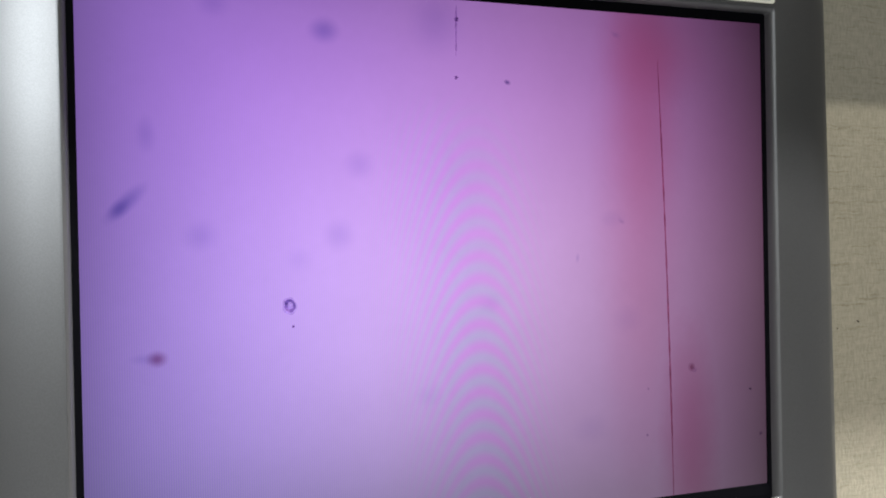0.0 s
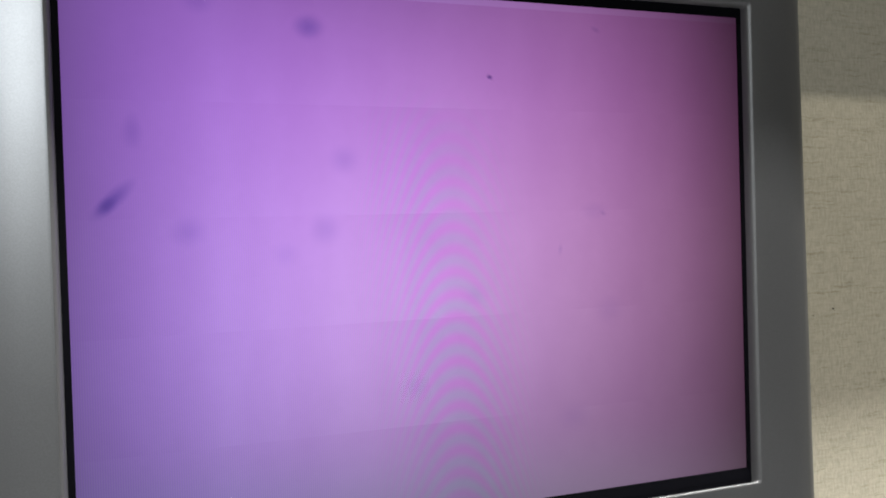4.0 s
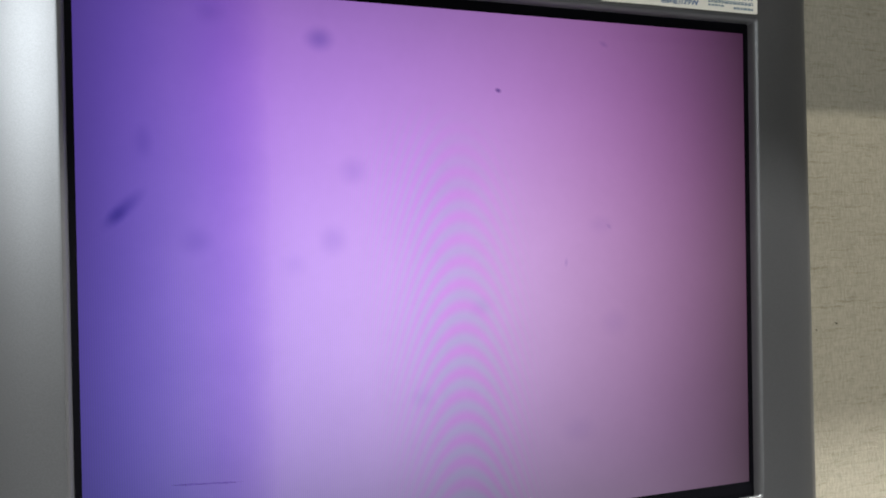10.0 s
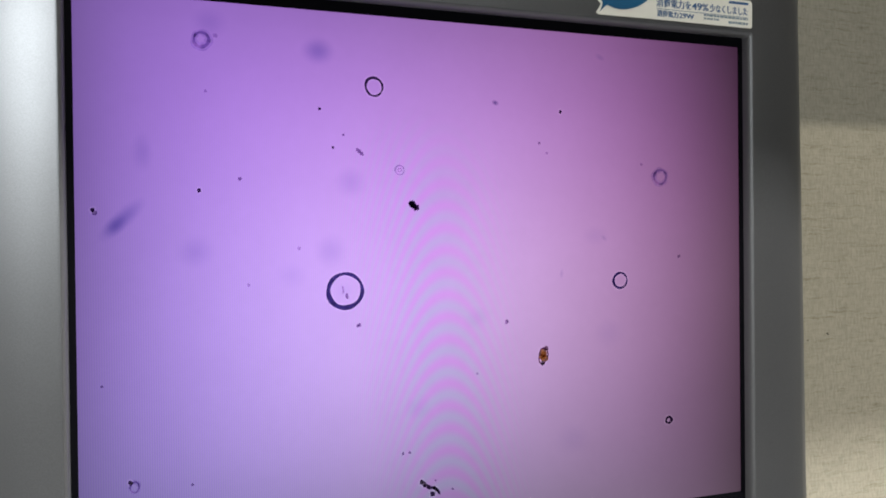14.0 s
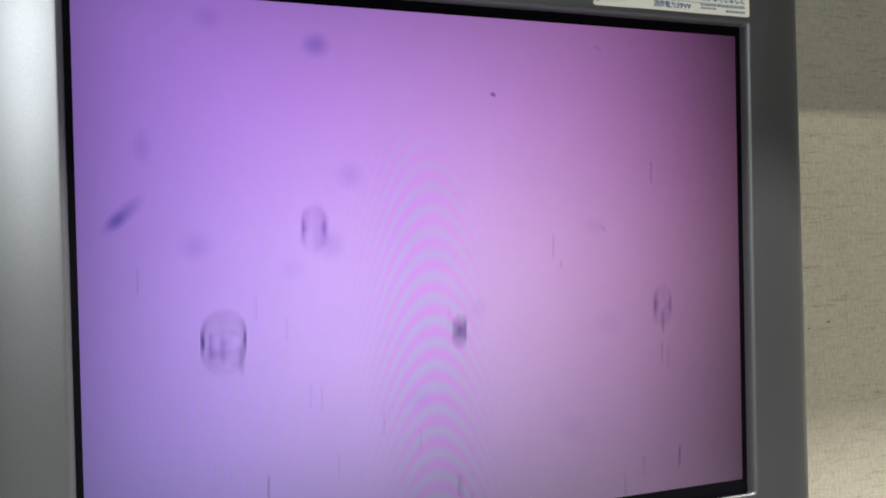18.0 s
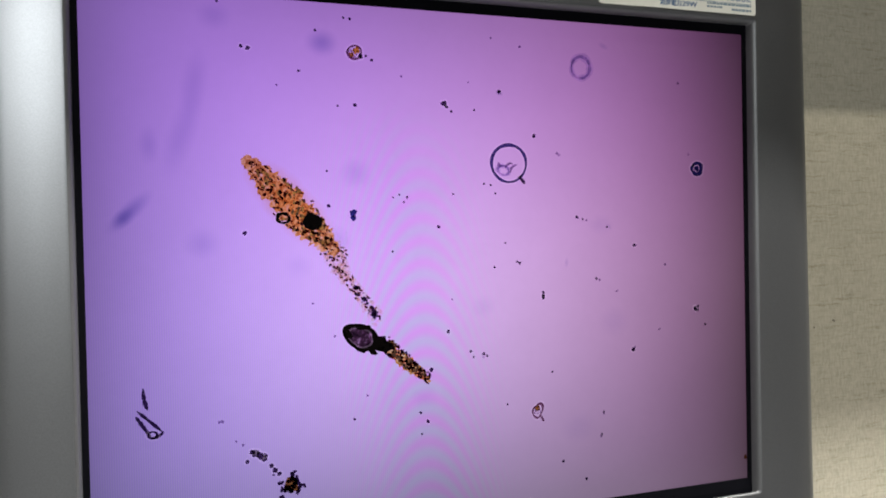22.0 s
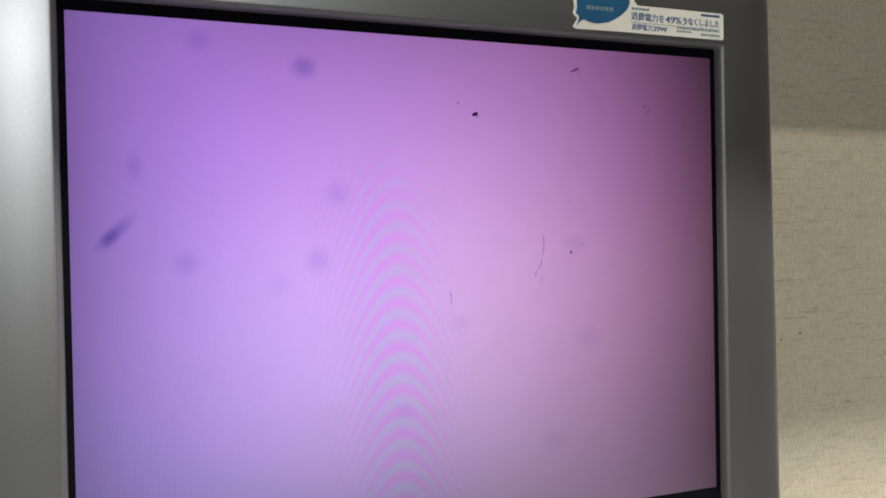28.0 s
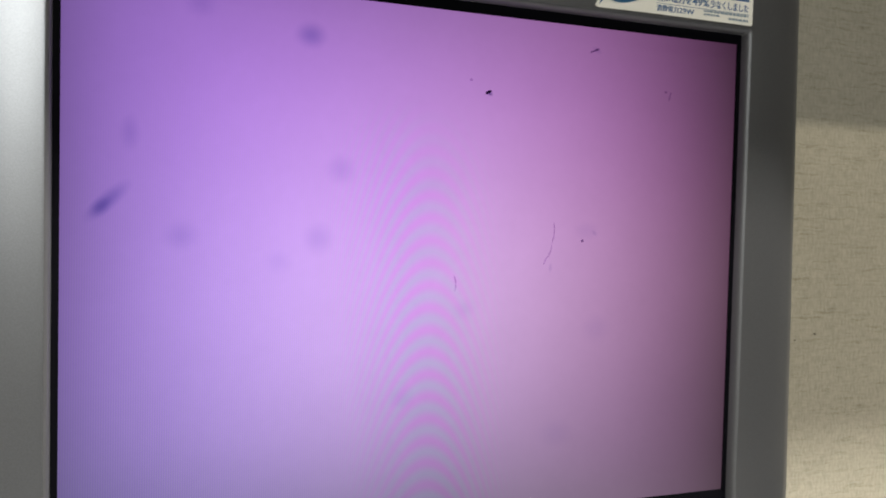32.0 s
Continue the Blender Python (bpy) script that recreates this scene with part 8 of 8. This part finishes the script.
def motions():
    # the interference lines drift as the viewpoint does
    walk(MOIRE, [(0, pose(0.0049, -0.00008, 0)), (2, pose(0.0079, -0.00008, 0)), (3.5, pose(0.0042, -0.00008, 0)), (5.5, pose(-0.0072, -0.00008, 0)), (7, pose(-0.0049, -0.00008, 0)), (8, pose(-0.0010, -0.00008, 0)), (9, pose(-0.0009, -0.00008, 0)), (11, pose(0.0035, -0.00008, 0)), (13, pose(-0.0021, -0.00008, 0)), (14.5, pose(-0.0040, -0.00008, 0)), (17, pose(-0.0080, -0.00008, 0)), (18.5, pose(-0.0095, -0.00008, 0)), (20, pose(-0.0073, -0.00008, 0)), (22, pose(-0.0154, -0.00008, 0)), (24, pose(-0.0112, -0.00008, 0)), (26, pose(-0.0177, -0.00008, 0)), (29, pose(-0.0165, -0.00008, 0)), (30, pose(-0.0175, -0.00008, 0)), (31.5, pose(-0.0060, -0.00008, 0)), (32, pose(-0.0053, -0.00008, 0))])
    show(SETTLED_DUST, [(23.4, 0, 0), (32, 0, 0)], [(23.45, 32)])
    show(BAND, [(16.45, 130.9, -0.8), (16.5, 123.7, -0.7), (16.6, 56.5, -0.2), (16.7, 7.8, 0.2), (16.8, 0.0, 0.0), (16.9, 7.2, -0.4), (17, 86.0, -2.2), (17.1, 133.0, -3.4)], [(16.4, 17.13)], True)
    show(SMEAR_VIEW, [(0, 0.0, 0.0), (0.04, -0.6, 0.1), (0.1, -23.4, 0.7)], [(0, 0.13)], True)
    show(SPECKS_A, [(0.3, 2.5, -0.5), (0.4, 1.5, -0.3), (0.5, 0.0, 0.0)], [(0.3, 0.56)])
    show(SPECKS_B, [(1.2, 3.3, 0.0), (1.4, 0.0, 0.0)], [(1.2, 1.46)])
    show(STREAKS, [(1.9, 0.0, 9.0), (2, 0.0, 0.0), (2.1, 0.0, -9.0)], [(1.95, 2.05)], True)
    show(CELLS_A, [(2.2, -1.5, 143.2), (2.3, -2.1, 113.3), (2.4, -2.3, 92.9), (2.5, -2.1, 76.7), (2.6, -2.4, 36.5), (2.7, -2.3, 3.0), (2.8, -2.1, 1.4), (3, 0.0, 0.0), (3.15, 0.3, -1.0), (11.55, 110.0, 101.6), (11.65, 107.6, 101.0), (11.8, 20.6, 99.9), (11.9, -0.8, 99.8), (11.967, 3.0, 99.4), (12.033, -2.8, 99.3), (12.1, -38.6, 100.2), (12.17, -75.1, 100.4), (12.3, -77.2, 100.6), (12.4, -124.1, 98.7), (12.5, -175.4, 96.3), (12.65, -175.6, 97.3)], [(2.2, 3.15), (11.55, 12.66)], True)
    show(CRUMB_VIEW_A, [(2.2, -1.5, 143.2), (2.3, -2.1, 113.3), (2.4, -2.3, 92.9), (2.5, -2.1, 76.7), (2.6, -2.4, 36.5), (2.7, -2.3, 3.0), (2.8, -2.1, 1.4), (3, 0.0, 0.0), (3.15, 0.3, -1.0), (11.55, 110.0, 101.6), (11.65, 107.6, 101.0), (11.8, 20.6, 99.9), (11.9, -0.8, 99.8), (11.967, 3.0, 99.4), (12.033, -2.8, 99.3), (12.1, -38.6, 100.2), (12.17, -75.1, 100.4), (12.3, -77.2, 100.6), (12.4, -124.1, 98.7), (12.5, -175.4, 96.3), (12.65, -175.6, 97.3)], [(2.2, 3.15)], True)
    show(CELLS_E, [(2.2, -1.5, 143.2), (2.3, -2.1, 113.3), (2.4, -2.3, 92.9), (2.5, -2.1, 76.7), (2.6, -2.4, 36.5), (2.7, -2.3, 3.0), (2.8, -2.1, 1.4), (3, 0.0, 0.0), (3.15, 0.3, -1.0), (11.55, 110.0, 101.6), (11.65, 107.6, 101.0), (11.8, 20.6, 99.9), (11.9, -0.8, 99.8), (11.967, 3.0, 99.4), (12.033, -2.8, 99.3), (12.1, -38.6, 100.2), (12.17, -75.1, 100.4), (12.3, -77.2, 100.6), (12.4, -124.1, 98.7), (12.5, -175.4, 96.3), (12.65, -175.6, 97.3)], [(11.55, 12.66)], True)
    show(VEIL, [(3.3, 0, 205), (3.4, 0, 106), (3.5, 0, 48), (3.7, 0, -4), (5.2, 0, -4), (5.35, 0, 60), (5.5, 0, 140), (5.6, 0, 185), (5.66, 0, 206)], [(3.3, 5.66)], True)
    show(SPECKS_C, [(5.66, 0.3, 0.6), (6, 0.0, 0.0), (6.2, 0.3, -0.0)], [(5.66, 6.24)])
    show(SLIP_EDGE, [(5.2, 1.0, -192.0), (5.35, 1.2, -120.0), (5.5, 1.4, -48.2), (5.6, 2.1, -6.1), (5.67, 2.6, 21.4), (6.42, 1.9, 15.7), (6.5, 1.7, 8.8), (6.8, 1.4, 5.4), (7, 1.3, 2.9), (7.5, 0.6, 0.0), (8, 0.0, 0.0), (8.55, -0.8, -0.7), (8.7, -1.1, -2.2), (8.75, -1.2, -2.1)], [(5.2, 5.66), (6.42, 8.74)])
    show(SPECKS_D, [(6.95, 0.1, -0.1), (7.15, -0.3, -0.3)], [(6.93, 7.18)])
    show(CELLS_B, [(7.38, 2.2, 0.0), (7.5, 0.0, 0.0), (7.58, -0.1, 0.1)], [(7.37, 7.57)])
    show(CELLS_C, [(7.75, -1.1, -0.3), (7.8, -0.4, -0.3), (8, 0.0, 0.0), (8.33, -0.2, -0.1), (8.45, 26.0, 1.9), (8.55, 70.7, 2.5), (8.7, 67.5, 3.0), (8.75, 63.5, -2.8)], [(7.74, 8.36), (8.5, 8.74)], True)
    show(CELLS_D, [(8.87, -2.3, -15.4), (8.9, -1.7, -8.2), (8.967, 0.0, -0.1), (9, 0.0, 0.0), (9.033, -0.1, 0.1), (9.1, -3.5, 12.3), (9.2, -2.4, 17.9), (9.3, -0.8, 24.3), (9.36, -0.7, 32.6)], [(8.87, 9.35)], True)
    show(BLUE_BAND, [(9.93, -6.1, 0.1), (10, 8.0, -0.2), (10.07, 0.9, 0.0), (10.2, -43.3, 1.1)], [(9.93, 10.2)], True)
    show(RINGS_A, [(12.42, 116.2, 1.8), (12.5, 60.9, -0.7), (12.62, 61.8, 0.3), (12.7, 32.3, -0.3), (12.77, -1.4, -1.3), (13, 0.0, 0.0), (13.5, -1.1, -0.0), (13.72, -1.0, 0.0), (13.8, -1.2, -31.6), (13.88, -0.3, -67.1), (14, -0.1, -68.0), (14.5, -0.2, -68.7), (15.2, 0.8, -68.1), (15.5, -158.6, -60.9), (17.2, -120.2, 7.3), (17.3, -115.2, 7.3), (17.4, -114.2, 7.3), (17.65, -114.2, 7.3), (17.75, -114.2, 67.3)], [(12.42, 15.45), (17.2, 17.72)], True)
    show(INSECT_VIEW, [(17.85, -111.0, -121.7), (17.9, -110.3, -93.8), (17.967, -109.8, -71.6), (18.033, -109.4, -56.7), (18.1, -110.1, -53.7), (18.2, -110.6, -50.0), (18.25, -110.5, -49.8), (18.3, -110.6, -39.3), (18.4, -110.5, -20.2), (18.5, -110.3, -17.1), (18.6, -110.3, -12.6), (18.8, -109.6, -5.2), (19, -109.6, -4.1), (19.5, -110.3, 2.8), (19.72, -110.4, 3.2), (19.8, -104.4, 2.0), (19.9, -53.6, 0.4), (19.967, -40.7, 0.0), (20.033, -23.1, 0.4), (20.1, -18.3, 0.3), (20.2, -11.8, 0.7), (20.3, -10.1, 1.0), (20.4, -6.2, 1.4), (20.5, -1.8, -0.0), (21, 0.1, -0.2), (22, 0.0, 0.0), (22.5, 0.1, -0.2), (23, 5.5, -0.2), (23.12, 5.7, -0.2), (23.2, 30.9, 1.1), (23.3, 47.6, 1.4), (23.4, 89.1, 1.0), (23.5, 118.8, 0.7), (23.6, 133.2, 1.0), (23.7, 142.3, 1.5), (24, 147.9, 0.0), (24.07, 148.5, 0.0), (24.2, 163.5, 0.4), (24.33, 164.4, 0.4), (24.45, 204.6, -0.0)], [(17.85, 24.44)], True)
    show(CRUMB_VIEW, [(17.85, -111.0, -121.7), (17.9, -110.3, -93.8), (17.967, -109.8, -71.6), (18.033, -109.4, -56.7), (18.1, -110.1, -53.7), (18.2, -110.6, -50.0), (18.25, -110.5, -49.8), (18.3, -110.6, -39.3), (18.4, -110.5, -20.2), (18.5, -110.3, -17.1), (18.6, -110.3, -12.6), (18.8, -109.6, -5.2), (19, -109.6, -4.1), (19.5, -110.3, 2.8), (19.72, -110.4, 3.2), (19.8, -104.4, 2.0), (19.9, -53.6, 0.4), (19.967, -40.7, 0.0), (20.033, -23.1, 0.4), (20.1, -18.3, 0.3), (20.2, -11.8, 0.7), (20.3, -10.1, 1.0), (20.4, -6.2, 1.4), (20.5, -1.8, -0.0), (21, 0.1, -0.2), (22, 0.0, 0.0), (22.5, 0.1, -0.2), (23, 5.5, -0.2), (23.12, 5.7, -0.2), (23.2, 30.9, 1.1), (23.3, 47.6, 1.4), (23.4, 89.1, 1.0), (23.5, 118.8, 0.7), (23.6, 133.2, 1.0), (23.7, 142.3, 1.5), (24, 147.9, 0.0), (24.07, 148.5, 0.0), (24.2, 163.5, 0.4), (24.33, 164.4, 0.4), (24.45, 204.6, -0.0)], [(20.55, 20.9), (21.75, 22.7)], True)
    show(SPECKS_E, [(24.62, -114.8, -0.5), (24.7, -62.6, -0.5), (24.8, -20.6, 0.1), (24.88, -1.8, -0.2), (25, 0.0, 0.0), (25.12, 0.3, 0.1), (25.2, 61.3, 0.1), (25.3, 149.0, 0.3)], [(24.6, 25.28)], True)
    show(CLUMP_VIEW, [(25.35, -51.4, 0.5), (25.4, -43.1, 0.7), (25.52, -42.1, 0.7), (25.6, -24.7, 0.3), (25.68, -0.7, -0.2), (26, 0.0, 0.0), (26.12, 0.3, 0.7), (26.2, 20.4, 1.6), (26.3, 69.8, 1.0), (26.4, 93.6, 0.8), (26.5, 108.1, 2.1), (26.9, 118.0, 2.4), (27.2, 120.0, 9.0), (27.4, 121.0, 60.0), (27.6, 121.0, 116.0)], [(25.33, 27.6)], True)
    show(SPECKS_F, [(27.8, -111.5, 2.7), (28.3, -69.3, 1.9), (28.5, -46.3, 1.4), (28.6, -10.3, 0.1), (28.66, 0.1, 0.2), (28.75, -0.1, -0.2), (28.82, -0.6, 0.6), (28.9, 26.6, -2.2), (28.967, 43.7, 0.1), (29.033, 85.0, -0.6), (29.1, 81.6, 1.1), (29.2, 74.6, 0.7), (29.4, 73.9, 0.8), (29.5, 99.2, 1.1), (29.6, 104.8, 0.3), (29.7, 115.5, 0.1), (29.8, 161.6, 0.4), (29.9, 182.8, 1.0), (29.967, 205.5, 0.3), (30.033, 216.1, -0.3), (30.1, 227.0, 0.9), (30.2, 239.9, 1.1), (30.3, 261.9, 1.5), (30.45, 265.8, 0.6), (30.55, 263.8, 1.2)], [(28.58, 28.92), (29.08, 29.93), (30.08, 30.57)], True)
    show(ROD_VIEW, [(27.8, -111.5, 2.7), (28.3, -69.3, 1.9), (28.5, -46.3, 1.4), (28.6, -10.3, 0.1), (28.66, 0.1, 0.2), (28.75, -0.1, -0.2), (28.82, -0.6, 0.6), (28.9, 26.6, -2.2), (28.967, 43.7, 0.1), (29.033, 85.0, -0.6), (29.1, 81.6, 1.1), (29.2, 74.6, 0.7), (29.4, 73.9, 0.8), (29.5, 99.2, 1.1), (29.6, 104.8, 0.3), (29.7, 115.5, 0.1), (29.8, 161.6, 0.4), (29.9, 182.8, 1.0), (29.967, 205.5, 0.3), (30.033, 216.1, -0.3), (30.1, 227.0, 0.9), (30.2, 239.9, 1.1), (30.3, 261.9, 1.5), (30.45, 265.8, 0.6), (30.55, 263.8, 1.2)], [(28.58, 30.57)], True)
    show(BLUE_STRIP, [(30, -53.9, 1.3), (30.1, -38.4, 0.8), (30.2, -23.1, 0.5), (30.3, -2.2, 0.0), (30.4, 0.4, -0.0), (30.5, -4.1, 0.1), (30.6, -8.2, 1.0), (30.75, -7.0, 2.3)], [(30.04, 30.78)])
    show(PINK_STRIP, [(30.79, 0.2, -1.8), (31, 0.0, 0.0), (31.15, -2.6, -0.7), (31.28, -1.7, -1.3), (31.4, -9.4, -1.9), (31.5, -24.7, -2.5), (31.6, -46.9, -2.6)], [(30.79, 31.6)])
    show(SPECKS_G, [(30.79, 0.6, -2.4), (31, 0.0, 0.0), (31.15, -3.8, 0.2), (31.28, -3.5, -0.5), (31.4, -14.5, -0.2), (31.48, -27.3, -0.6), (31.56, -52.4, -1.5)], [(30.79, 31.56)], True)


motions()
